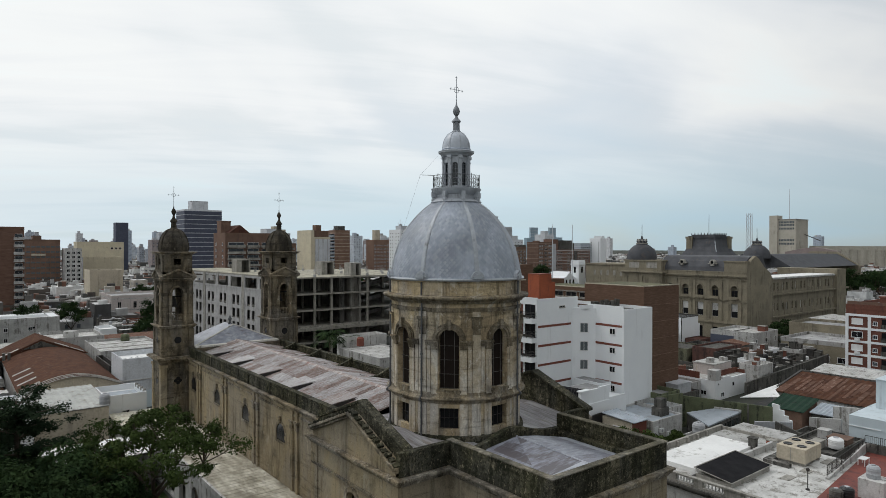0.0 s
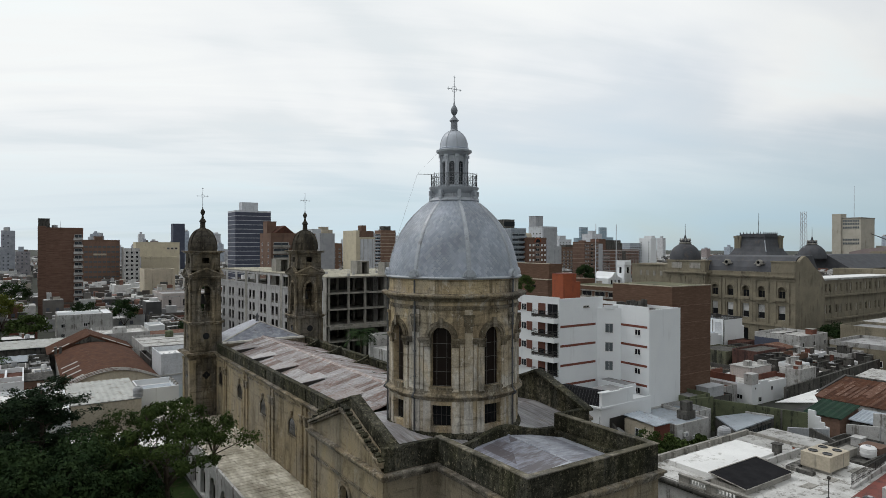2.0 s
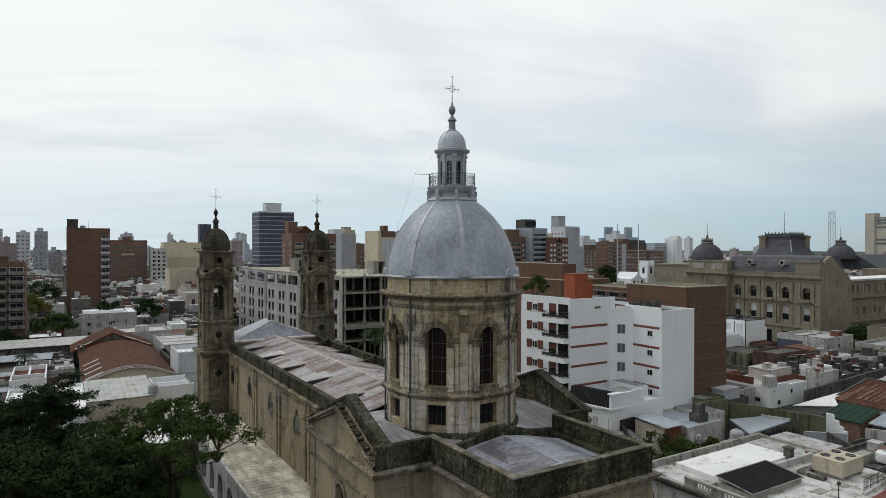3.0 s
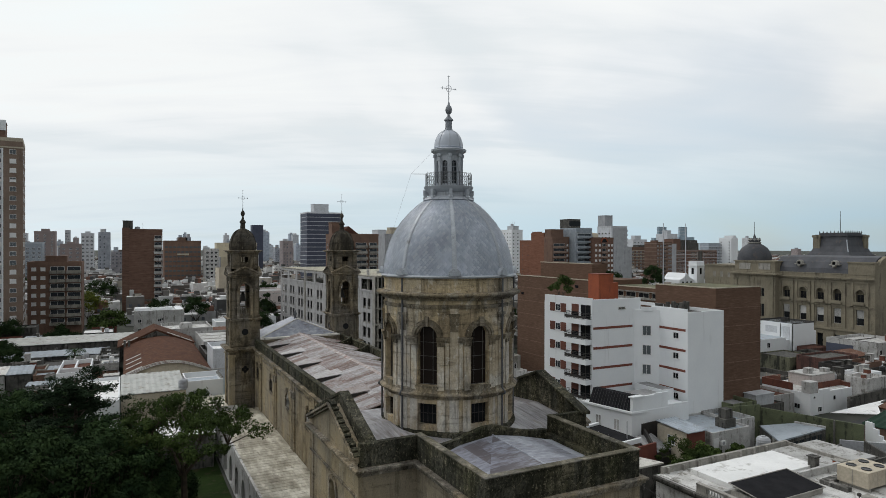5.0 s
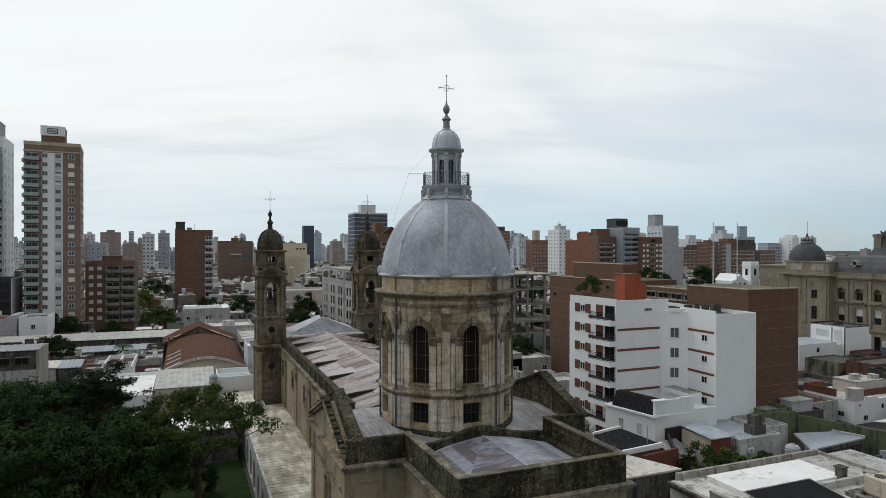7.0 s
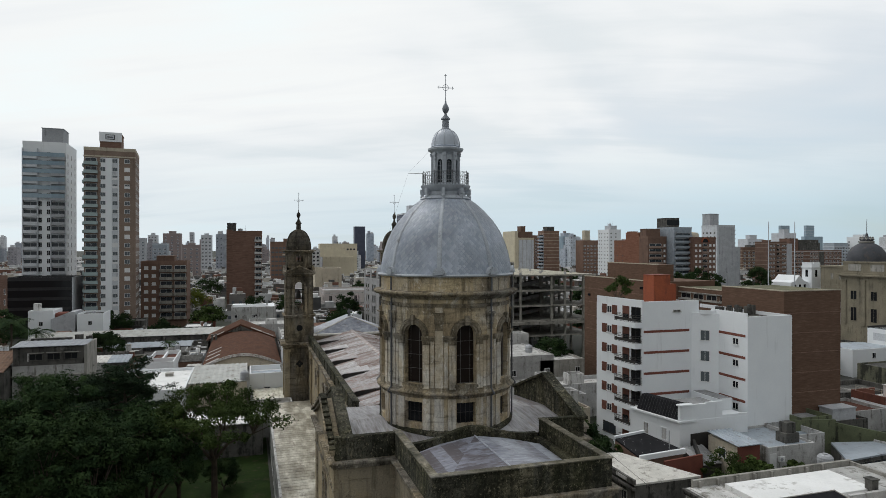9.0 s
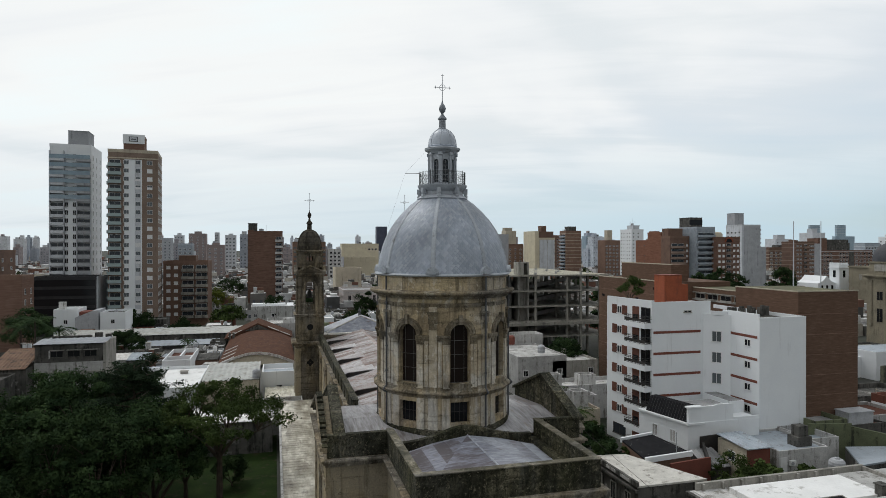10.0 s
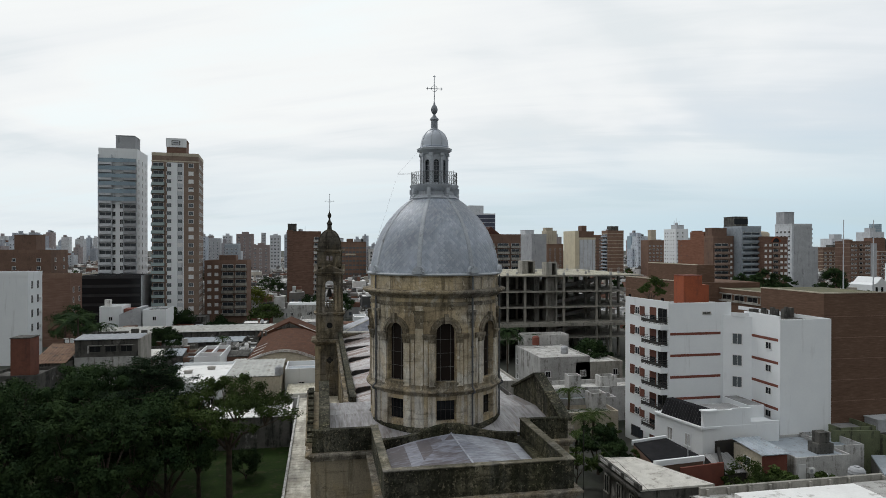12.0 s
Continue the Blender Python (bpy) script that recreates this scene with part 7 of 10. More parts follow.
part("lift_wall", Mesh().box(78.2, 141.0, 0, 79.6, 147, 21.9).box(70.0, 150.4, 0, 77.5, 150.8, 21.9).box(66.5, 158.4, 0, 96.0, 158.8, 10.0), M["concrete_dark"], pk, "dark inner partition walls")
for k, z in enumerate((6.34, 10.34, 14.24, 18.24)):
    part("ramp", Mesh().add([(88, 150, z), (106, 150, z + 3.3), (106, 157, z + 3.3), (88, 157, z), (88, 150, z - .3), (106, 150, z + 3.0), (106, 157, z + 3.0), (88, 157, z - .3)], [(0, 1, 2, 3), (7, 6, 5, 4), (0, 4, 5, 1), (2, 6, 7, 3)]), M["concrete"], pk, "sloping car ramp")
    part("ramp_kerb", Mesh().add([(88, 149.8, z - .1), (106, 149.8, z + 3.2), (106, 149.8, z + 4.1), (88, 149.8, z + .8), (88, 150, z - .1), (106, 150, z + 3.2), (106, 150, z + 4.1), (88, 150, z + .8)], [(0, 1, 2, 3), (7, 6, 5, 4), (3, 2, 6, 7)]), M["concrete_light"], pk)
SECT = 25.5
for k in range(3):
    wl = Mesh()
    hol = [(SECT * k + 4.4 + 8.3 * q + e_, 1.6, z, z + 2.7, False) for q in range(3) for e_ in (-1.3, 1.3) for z in (2.7, 6.4, 10.1, 13.8)]
    hol += [(SECT * k + 4.4 + 8.3 * q, 6.6, 18.7, 21.4, False) for q in range(3)]
    pierced(wl, WW, SECT * k + 0.02, SECT * (k + 1) - 0.02, 0, 21.9, hol, 0.16, 20)
    part("window_wall", wl, M["concrete_light"], pk, "bare concrete wall with empty window openings")
    # No groove is cut; its shade is put into a darker proud strip.
    gr = Mesh()
    gr.add([WW(u, z, d) for z in (0, 22.1) for u, d in ((SECT * k - 0.75, -0.12), (SECT * k + 0.75, -0.12), (SECT * k + 0.75, 0.0), (SECT * k - 0.75, 0.0))], [(0, 1, 5, 4), (1, 2, 6, 5), (3, 0, 4, 7), (4, 5, 6, 7)])
    part("wall_pier", gr, M["concrete"], pk, "darker strip for the shaded groove between wall bays")
    lp = Mesh().add([WW(u, z, d) for z in (18.25, 18.6) for u, d in ((SECT * k + 0.8, -0.1), (SECT * (k + 1) - 0.8, -0.1), (SECT * (k + 1) - 0.8, 0.0), (SECT * k + 0.8, 0.0))], [(0, 1, 5, 4), (1, 2, 6, 5), (3, 0, 4, 7), (4, 5, 6, 7), (0, 3, 2, 1)])
    part("wall_lip", lp, M["concrete_light"], pk)
# Black sheet added behind the openings in place of interior shade.
part("inner_wall", Mesh().add([WW(u, z, d) for z in (0, 17.8) for u, d in ((1.0, 1.3), (75.0, 1.3), (75.0, 1.6), (1.0, 1.6))], [(0, 1, 5, 4), (1, 2, 6, 5), (2, 3, 7, 6), (3, 0, 4, 7), (4, 5, 6, 7)]), M["iron"], pk, "added black backing that darkens the window openings")
for x0, y0, x1, y1, z1 in ((81.6, 141.2, 84.6, 144.6, 25.6), (78.0, 150, 81.6, 154, 25.8), (64.6, 176, 68.6, 180, 26.0)):
    part("core", Mesh().box(x0, y0, 0, x0 + .4, y1, z1).box(x1 - .4, y0, 0, x1, y1, z1).box(x0 + .4, y1 - .4, 0, x1 - .4, y1, z1).box(x0 + .4, y0, 22.2, x0 + 1.5, y0 + .3, z1).box(x0 + .4, y0 + .3, z1 - .3, x1 - .4, y1 - .4, z1).box(x0 + .4, y0 + 1.5, 0, x1 - .4, y0 + 1.8, 21.5), M["concrete"], pk, "bare stair and lift core with an open side")
bw = Mesh()
hol = [(PX0 + 3 + 3.3 * i, 1.9, z, z + 2.2, False) for i in range(14) for z in (2.6, 7.0, 11.0, 15.0, 18.9)]
pierced(bw, lambda u, z, d: (u, PY1 - 0.4 + d, z), PX0 + 0.6, PX1, 0, 21.9, hol, 0.3, 20)
part("back_wall", bw, M["concrete"], pk, "bare rear wall with rows of openings")

# ---- palace ----
pal = thing("palace", "ochre-grey neoclassical palace with slate roofs and domes", "building")
PXW = 191.5
m = Mesh()
bays = [96.0, 102.2, 107.2, 112.4, 117.7]
hol = [(y, 2.2, 14.2, 16.7, True) for y in bays] + [(y, 2.2, 7.9, 12.2, False) for y in bays] + [(y, 1.8, 0.4, 4.6, False) for y in bays]
pierced(m, lambda u, z, d: (PXW + d, u, z), 93.0, 120.0, 0, 21.0, hol, 0.8, 4)
part("west_wall", m, M["palace"], pal)
part("south_end_wall", Mesh().slab([(PXW, 0), (209, 0), (209, 19.4), (206.5, 22.0), (203, 23.5), (199, 26.4), (197, 27.2), (194.5, 26.0), (192.2, 23.0), (PXW, 22.0)], 1, 91.99, 93.0), M["palace"], pal, "plain ochre end wall")
part("core_wall", Mesh().box(PXW + 1.2, 93.0, 0, 209, 136, 21.0), M["palace"], pal)
for y in bays:
    part("window", window_data(2.1, 2.3, "palace", "pane_dark"), None, pal, m=pose(PXW + 0.5, y, 14.25, 0, 0, -90))
    part("window", window_data(2.1, 4.2, "white_old", "pane_dark", "shutter"), None, pal, m=pose(PXW + 0.5, y, 7.95, 0, 0, -90))
    part("door_pane", Mesh().box(PXW + .5, y - .9, 0.4, PXW + .55, y + .9, 4.6), M["pane_dark"], pal)
    for s_ in (-1, 1):
        part("pilaster", Mesh().box(PXW - 0.25, y + s_ * 2.0 - .4, 6.6, PXW, y + s_ * 2.0 + .4, 19.6), M["palace"], pal)
    q = Mesh()
    for i in range(10):
        a0, a1 = math.pi * i / 10, math.pi * (i + 1) / 10
        q.slab([(y + r * math.cos(t), 16.7 + r * math.sin(t)) for r, t in ((1.12, a0), (1.5, a0), (1.5, a1), (1.12, a1))], 0, PXW - 0.2, PXW)
    part("window_hood", q, M["palace"], pal)
    part("balconet", Mesh().box(PXW - 0.7, y - 1.4, 13.6, PXW, y + 1.4, 13.85).box(PXW - 0.7, y - 1.4, 13.85, PXW - 0.6, y + 1.4, 14.5), M["palace"], pal)
for z, o, h_ in ((5.9, 0.35, 0.5), (6.4, 0.2, 0.3), (12.9, 0.25, 0.35), (19.6, 0.3, 0.4), (20.4, 0.6, 0.35), (20.75, 0.9, 0.3)):
    part("string_course", Mesh().box(PXW - o, 91.8, z, PXW, 120.0, z + h_), M["palace"], pal)
part("roof_parapet", Mesh().box(PXW - .2, 92.0, 21.05, PXW + .4, 120, 22.0).box(PXW - .3, 92.0, 22.0, PXW + .5, 120, 22.2), M["palace"], pal)
part("parapet_block", Mesh().box(PXW - .1, 92.0, 21.0, PXW + 1.6, 99.2, 25.2).box(PXW - .3, 91.9, 25.2, PXW + 1.8, 99.4, 25.6), M["palace"], pal, "carved corner attic block")
part("roof", Mesh().slab([(PXW + .6, 22.1), (PXW + .9, 23.6), (193.5, 25.4), (195.2, 26.7), (196.6, 27.0), (204, 27.2), (208.5, 21.0), (PXW + .6, 21.0)], 1, 93.2, 122), M["slate"], pal, "steep dark slate roof")
for y in (103.5, 114):
    part("oculus_dormer", Mesh().lathe([(0.5, -0.6), (0.9, -0.6), (0.9, 0.6), (0.75, 0.75), (0.5, 0.7)], 20).box(-0.5, -1.5, -0.6, -0.2, -0.8, 0.5).box(-0.5, 0.8, -0.6, -0.2, 1.5, 0.5).box(-1.1, -0.5, -0.6, -0.85, 0.5, 0.7), M["concrete"], pal, "scrolled stone dormer round an oculus", m=pose(192.6, y, 25.0, 0, -90, 0))
    part("oculus_pane", Mesh().lathe([(0.0, 0.3), (0.51, 0.3)], 16), M["pane_dark"], pal, m=pose(192.6, y, 25.0, 0, -90, 0))
# corner pavilion with dome
part("pavilion", Mesh().box(189.5, 120.0, 0, 202, 135.2, 22.0).box(188.9, 119.4, 20.7, 202, 135.6, 21.1).box(188.3, 118.9, 21.1, 202, 135.9, 21.5).box(189.9, 120.4, 22.0, 201.5, 134.8, 25.0).box(189.6, 120.1, 25.0, 201.8, 135.1, 25.4), M["palace"], pal)
for y0, y1 in ((120.6, 122.0), (127.3, 128.5), (133.4, 134.8)):
    part("pilaster", Mesh().box(189.25, y0, 6.6, 189.5, y1, 20.0).box(189.15, y0 - .15, 19.4, 189.5, y1 + .15, 20.0), M["palace"], pal)
part("attic_panel", Mesh().box(189.78, 122.0, 22.6, 189.9, 126.0, 24.6).box(189.78, 129.0, 22.6, 189.9, 133.0, 24.6), M["concrete"], pal, "carved attic panel")
for y in (124.7, 131):
    part("window", window_data(2.0, 2.6, "palace", "pane_dark"), None, pal, m=pose(189.5, y, 14.2, 0, 0, -90))
    part("window", window_data(2.0, 4.0, "palace", "pane_dark"), None, pal, m=pose(189.5, y, 7.9, 0, 0, -90))
def palace_dome(cx, cy, z, r):
    k = r / 5.4
    prof = [(5.5, 0), (5.55, 0.9), (5.4, 2.1), (4.95, 3.3), (4.1, 4.5), (3.0, 5.4), (2.1, 5.9), (1.9, 6.1), (1.8, 6.9), (2.05, 7.0), (2.1, 7.3), (1.3, 7.6), (0.5, 8.1), (0.3, 9.0), (0.1, 9.4), (0.06, 13.6), (0, 13.6)]
    part("dome", Mesh().lathe([(a_ * k, z + b_ * k) for a_, b_ in prof], 32, c=(cx, cy)), M["slate"], pal, "round slate dome with a small lantern", smooth=35)
    knob = Mesh().lathe([(0.3, 0), (0.36, 0.35), (0.2, 0.7), (0.26, 0.9), (0, 1.15)], 8).data("crest_knob", M["concrete"])
    for i in range(10):
        a_ = 2 * math.pi * i / 10
        part("crest_knob", knob, None, pal, m=pose(cx + 1.75 * k * math.cos(a_), cy + 1.75 * k * math.sin(a_), z + 6.9 * k))
    fn = Mesh().lathe([(1.95 * k, z + 6.0 * k), (2.2 * k, z + 6.2 * k), (2.2 * k, z + 6.5 * k), (1.9 * k, z + 6.6 * k)], 20, c=(cx, cy))
    part("dome_crest", fn, M["concrete"], pal, "pale carved stone crown")
palace_dome(194.8, 131.2, 25.3, 5.0)
palace_dome(302, 140.5, 24.6, 5.7)
# north link and south wing
part("north_link", Mesh().box(300, 205, 0, 325, 240.4, 19.4).box(299.6, 204.6, 19.4, 325.4, 240.8, 20.2), M["palace"], pal, "plain ochre rear wing")
for i in range(6):
    part("blind_window", window_data(1.7, 3.0, "palace", "concrete"), None, pal, m=pose(300, 211 + 4.6 * i, 13.4, 0, 0, -90))
sw = Mesh()
hol = [(212 + 3.55 * i + (0.7 if i % 2 else 0), 1.1, z, z + 2.6, False) for i in range(17) for z in (8.6, 15.4)]
pierced(sw, lambda u, z, d: (u, 95 + d, z), 209, 274, 0, 19.5, hol, 0.5, 10)
part("south_wing_wall", sw, M["palace"], pal)
part("south_wing_core", Mesh().box(209, 95.8, 0, 272, 110, 19.5), M["concrete_dark"], pal)
for i in range(17):
    for z in (8.6, 15.6):
        part("shutter", window_data(1.05, 2.5, "beige", "pane_dark" if (i * 7 + int(z)) % 3 else "white_old"), None, pal, m=pose(212 + 3.55 * i + (0.7 if i % 2 else 0), 95.3, z + .05))
for z in (6.4, 13.9):
    part("string_course", Mesh().box(205, 94.2, z, 280, 95, z + 0.5), M["palace"], pal)
part("wing_roof", Mesh().box(209, 94.8, 19.6, 267, 104, 19.85), M["roof_coat"], pal, "bright pale wing roof")
part("wing_edge", Mesh().box(209, 94.6, 19.2, 267, 94.8, 19.7), M["white_roof"], pal)
part("wing_end", Mesh().slab([(94, 0), (116, 0), (116, 21.6), (94, 21.6)], 0, 267.2, 276), M["palace"], pal)
part("rear_roof", Mesh().slab([(126, 20.3), (136, 26.4), (150, 26.4), (156, 20)], 0, 306, 386), M["slate"], pal, "long grey slate roof")
part("rear_end", Mesh().slab([(124, 0), (158, 0), (157, 20), (150, 27.6), (136, 27.6), (125, 20)], 0, 386, 388), M["palace"], pal)
# central tower roof with corner piers
TX, TY = 251.5, 137.0
part("tower", Mesh().box(TX - 6.6, TY - 6.6, 0, TX + 6.6, TY + 6.6, 27.2), M["palace"], pal)
m = Mesh()
rings = [(8.0, 26.6), (7.0, 28.0), (6.2, 30.0), (5.7, 32.5), (5.6, 34.0)]
for (o0, z0), (o1, z1) in zip(rings, rings[1:]):
    c0, c1 = ([(TX + a_ * o, TY + b_ * o, z) for a_, b_ in ((-1, -1), (1, -1), (1, 1), (-1, 1))] for o, z in ((o0, z0), (o1, z1)))
    for i in range(4):
        j = (i + 1) % 4
        m.quad(c0[i], c0[j], c1[j], c1[i])
part("tower_roof", m, M["slate"], pal, "steep square slate roof with flared eaves")
for sx, sy in ((-1, 1), (1, -1), (1, 1)):
    x, y = TX + sx * 5.2, TY + sy * 5.2
    part("tower_pier", Mesh().box(x - 1.3, y - 1.3, 26.0, x + 1.3, y + 1.3, 33.4).box(x - 1.55, y - 1.55, 33.4, x + 1.55, y + 1.55, 34.3), M["palace"], pal, "stone corner pier")
part("tower_cornice", Mesh().box(TX - 6.0, TY - 6.0, 33.8, TX + 6.0, TY + 6.0, 34.5).box(TX - 5.0, TY - 5.0, 34.5, TX + 5.0, TY + 5.0, 35.1), M["slate"], pal)
part("hip_flashing", Mesh().tube((TX - 7.0, TY - 7.0, 28.0), (TX - 6.2, TY - 6.2, 30.0), 0.16, n=6).tube((TX - 6.2, TY - 6.2, 30.0), (TX - 5.7, TY - 5.7, 32.5), 0.16, n=6), M["zinc_trim"], pal, "pale metal hip flashing")
part("flagpole", Mesh().tube((TX, TY, 34.5), (TX, TY, 43.5), 0.12, 0.06, 6), M["iron"], pal)
for i in range(8):
    for x, y in ((TX - 4.9, TY - 4.9 + 1.4 * i), (TX - 4.9 + 1.4 * i, TY - 4.9)):
        part("crest_knob", Mesh().lathe([(0.2, 0), (0.25, 0.3), (0.08, 0.6), (0, 0.9)], 6), M["slate"], pal, m=pose(x, y, 35.1))

# ---- grain silos on the horizon ----
si = thing("grain_elevator", "far pale concrete grain elevator with a square work tower", "grain elevator")
part("work_tower", Mesh().box(826, 337, 0, 862, 367, 64), M["silo"], si)
part("stair_tower", Mesh().box(824, 358, 0, 838, 368, 70), M["silo"], si)
for z in (33, 37.5, 52, 56.5, 60):
    for k in range(10):
        part("window", Mesh().box(825.7, 339 + 1.8 * k, z, 826, 340.3 + 1.8 * k, z + 2.4), M["pane_grey"], si)
part("roof_edge", Mesh().box(825.4, 336.5, 64, 862.5, 358, 65.2), M["concrete"], si)
part("conveyor", Mesh().tube((850, 336, 46), (861, 322, 38), 0.5, n=6), M["concrete_dark"], si, "dark sloping conveyor bridge")
part("red_shed", Mesh().slab([(285, 0), (345, 0), (345, 24), (330, 27.5), (310, 30), (285, 25)], 0, 815, 822), M["haze_brown"], si, "dull red port shed")
part("aerial", Mesh().tube((844, 352, 64), (844, 352, 104), 0.35, 0.2, 6), M["pale_grey"], si)
sl = Mesh().lathe([(7.2, 0), (7.2, 27), (0, 27)], 16).data("silo", M["silo"])
for i in range(12):
    part("silo", sl, None, si, m=pose(866 + 11 * i * 0.79, 328 - 11 * i * 0.62, 0))
part("gallery", Mesh().box(-3, -6, 27, 140, 6, 31.5), M["silo"], si, m=pose(864, 330, 0, 0, 0, -38))

# ---- masts ----
def mast(x, y, h, label, r=0.3):
    t = thing("mast", label, "mast", m=pose(x, y, 0))
    part("pole", Mesh().tube((0, 0, 0), (0, 0, h), r, r * 0.5, 8).lathe([(r * 2.5, 0), (r * 2.5, 0.4), (r, 0.6)], 10), M["pale_grey"], t)
mast(236.5, 210.4, 40.9, "tall slender pale pole above the roofs")
mast(249.1, 208.5, 40.9, "tall slender pale pole above the roofs")
lt = thing("lattice_mast", "thin steel lattice radio mast", "mast", m=pose(299.5, 143, 0))
lm_ = Mesh()
for sx, sy in ((-1, -1), (1, -1), (1, 1), (-1, 1)):
    lm_.tube((sx * 1.3, sy * 1.3, 0), (sx * 0.9, sy * 0.9, 46), 0.13, 0.1, 5)
for i in range(23):
    z = 2 * i
    w = 1.3 - 0.4 * z / 46
    for (ax, ay), (bx, by) in (((-1, -1), (1, -1)), ((1, -1), (1, 1)), ((1, 1), (-1, 1)), ((-1, 1), (-1, -1))):
        lm_.tube((ax * w, ay * w, z), (bx * w, by * w, z + 2), 0.07, 0.07, 4)
part("lattice", lm_, M["pale_grey"], lt)

# ---- low houses ----
rng = random.Random(7)


def house(x0, y0, x1, y1, h, wall="white_old", roof="white_roof", label="", group="", wins=True):
    W, D = x1 - x0, y1 - y0
    b = thing("house", label or "small flat-roofed house with a parapet", "house", group, m=pose((x0 + x1) / 2, (y0 + y1) / 2, 0))
    t, p = 0.2, rng.uniform(0.25, 0.9)
    m = Mesh()
    m.box(-W / 2, -D / 2, 0, W / 2, -D / 2 + t, h + p).box(-W / 2, D / 2 - t, 0, W / 2, D / 2, h + p).box(-W / 2, -D / 2 + t, 0, -W / 2 + t, D / 2 - t, h + p).box(W / 2 - t, -D / 2 + t, 0, W / 2, D / 2 - t, h + p)
    part("wall", m, M[wall], b)
    part("roof", Mesh().box(-W / 2 + t, -D / 2 + t, h - 0.2, W / 2 - t, D / 2 - t, h), M[roof], b)
    if wins:
        d = window_data(1.1, 1.2, "frame_white", "pane_dark")
        for i in range(max(1, int(h / 3.1))):
            for face, L in (("s", W), ("w", D)):
                for u in spread(L, max(1, int(L / 4.5)), 1.6):
                    if rng.random() < 0.7:
                        part("window", d, None, b, m=on_face(face, W, D, u, 0.9 + 3.1 * i))
    return b




# ---- loose things on roofs ----
def water_tank(x, y, z, r=0.55, h=1.1, mat="tank", stand=0.0):
    t = thing("water_tank", "round plastic roof water tank with a lid", "water tank", "roof tanks", m=pose(x, y, z))
    m = Mesh().lathe([(0, stand), (r * 0.95, stand), (r, stand + 0.08), (r, stand + h * 0.33), (r * 1.04, stand + h * 0.36), (r, stand + h * 0.39), (r, stand + h * 0.66), (r * 1.04, stand + h * 0.69), (r, stand + h * 0.72), (r, stand + h * 0.85), (r * 0.75, stand + h), (r * 0.3, stand + h * 1.04)], 18)
    part("body", m, M[mat], t, smooth=35)
    part("lid", Mesh().lathe([(r * 0.34, stand + h * 1.02), (r * 0.34, stand + h * 1.1), (0, stand + h * 1.12)], 12), M["grey_wall"], t)
    if stand:
        for sx in (-1, 1):
            for sy in (-1, 1):
                part("leg", Mesh().box(sx * r * .7 - .08, sy * r * .7 - .08, 0, sx * r * .7 + .08, sy * r * .7 + .08, stand), M["concrete"], t)
    return t


def chimney(x, y, z, w=0.5, h=1.0, mat="concrete_dark"):
    t = thing("chimney", "small sooty square roof chimney", "chimney", "roof chimneys", m=pose(x, y, z))
    part("shaft", Mesh().box(-w / 2, -w / 2, 0, w / 2, w / 2, h), M[mat], t)
    part("cap", Mesh().box(-w / 2 - .08, -w / 2 - .08, h, w / 2 + .08, w / 2 + .08, h + 0.1), M["concrete"], t)
    return t


def ac_unit(x, y, z, rz=0):
    t = thing("ac_unit", "white box air-conditioning condenser with a round grille", "air conditioner", "condensers", m=pose(x, y, z, 0, 0, rz))
    part("casing", Mesh().box(-0.42, -0.16, 0, 0.42, 0.16, 0.6), M["frame_white"], t, bevel=0.02)
    part("fan_grille", Mesh().lathe([(0.0, 0), (0.22, 0), (0.22, 0.03), (0, 0.03)], 14), M["grey_wall"], t, m=pose(-0.1, -0.16, 0.3, 90))
    return t


def sheet(name, label, x0, y0, x1, y1, z_s, z_n, mat, pitch=0.28, along="y", parent=None, w_=None):
    """A corrugated sheet roof: z_s at the south edge, z_n at the north one (or west and east for along='x')."""
    m = Mesh()
    if along == "y":
        n = max(2, int((x1 - x0) / pitch))
        for i in range(n):
            xa, xb = x0 + (x1 - x0) * i / n, x0 + (x1 - x0) * (i + 1) / n
            ha, hb = (0.1, 0.0) if i % 2 else (0.0, 0.1)
            m.quad((xa, y0, z_s + ha), (xb, y0, z_s + hb), (xb, y1, z_n + hb), (xa, y1, z_n + ha))
    else:
        n = max(2, int((y1 - y0) / pitch))
        for i in range(n):
            ya, yb = y0 + (y1 - y0) * i / n, y0 + (y1 - y0) * (i + 1) / n
            ha, hb = (0.1, 0.0) if i % 2 else (0.0, 0.1)
            m.quad((x0, ya, z_s + ha), (x1, ya, z_n + ha), (x1, yb, z_n + hb), (x0, yb, z_s + hb))
    za, zb, zc, zd = (z_s, z_s, z_n, z_n) if along == "y" else (z_s, z_n, z_n, z_s)
    m.add([(x0, y0, za - .05), (x1, y0, zb - .05), (x1, y1, zc - .05), (x0, y1, zd - .05)], [(3, 2, 1, 0)])
    return part(name, m, M[mat], parent, label)


def shed(label, x0, y0, x1, y1, z_s, z_n, wall, roof, along="y", over=0.25, name="shed", cat="shed", pitch=0.28):
    t = thing(name, label, cat)
    za, zb, zc, zd = (z_s, z_s, z_n, z_n) if along == "y" else (z_s, z_n, z_n, z_s)
    m = Mesh().add([(x0, y0, 0), (x1, y0, 0), (x1, y1, 0), (x0, y1, 0), (x0, y0, za - .08), (x1, y0, zb - .08), (x1, y1, zc - .08), (x0, y1, zd - .08)],
                   [(0, 1, 5, 4), (1, 2, 6, 5), (2, 3, 7, 6), (3, 0, 4, 7), (4, 5, 6, 7)])
    part("wall", m, M[wall], t)
    sheet("roof", "", x0 - over, y0 - over, x1 + over, y1 + over, z_s, z_n, roof, pitch, along, t)
    return t


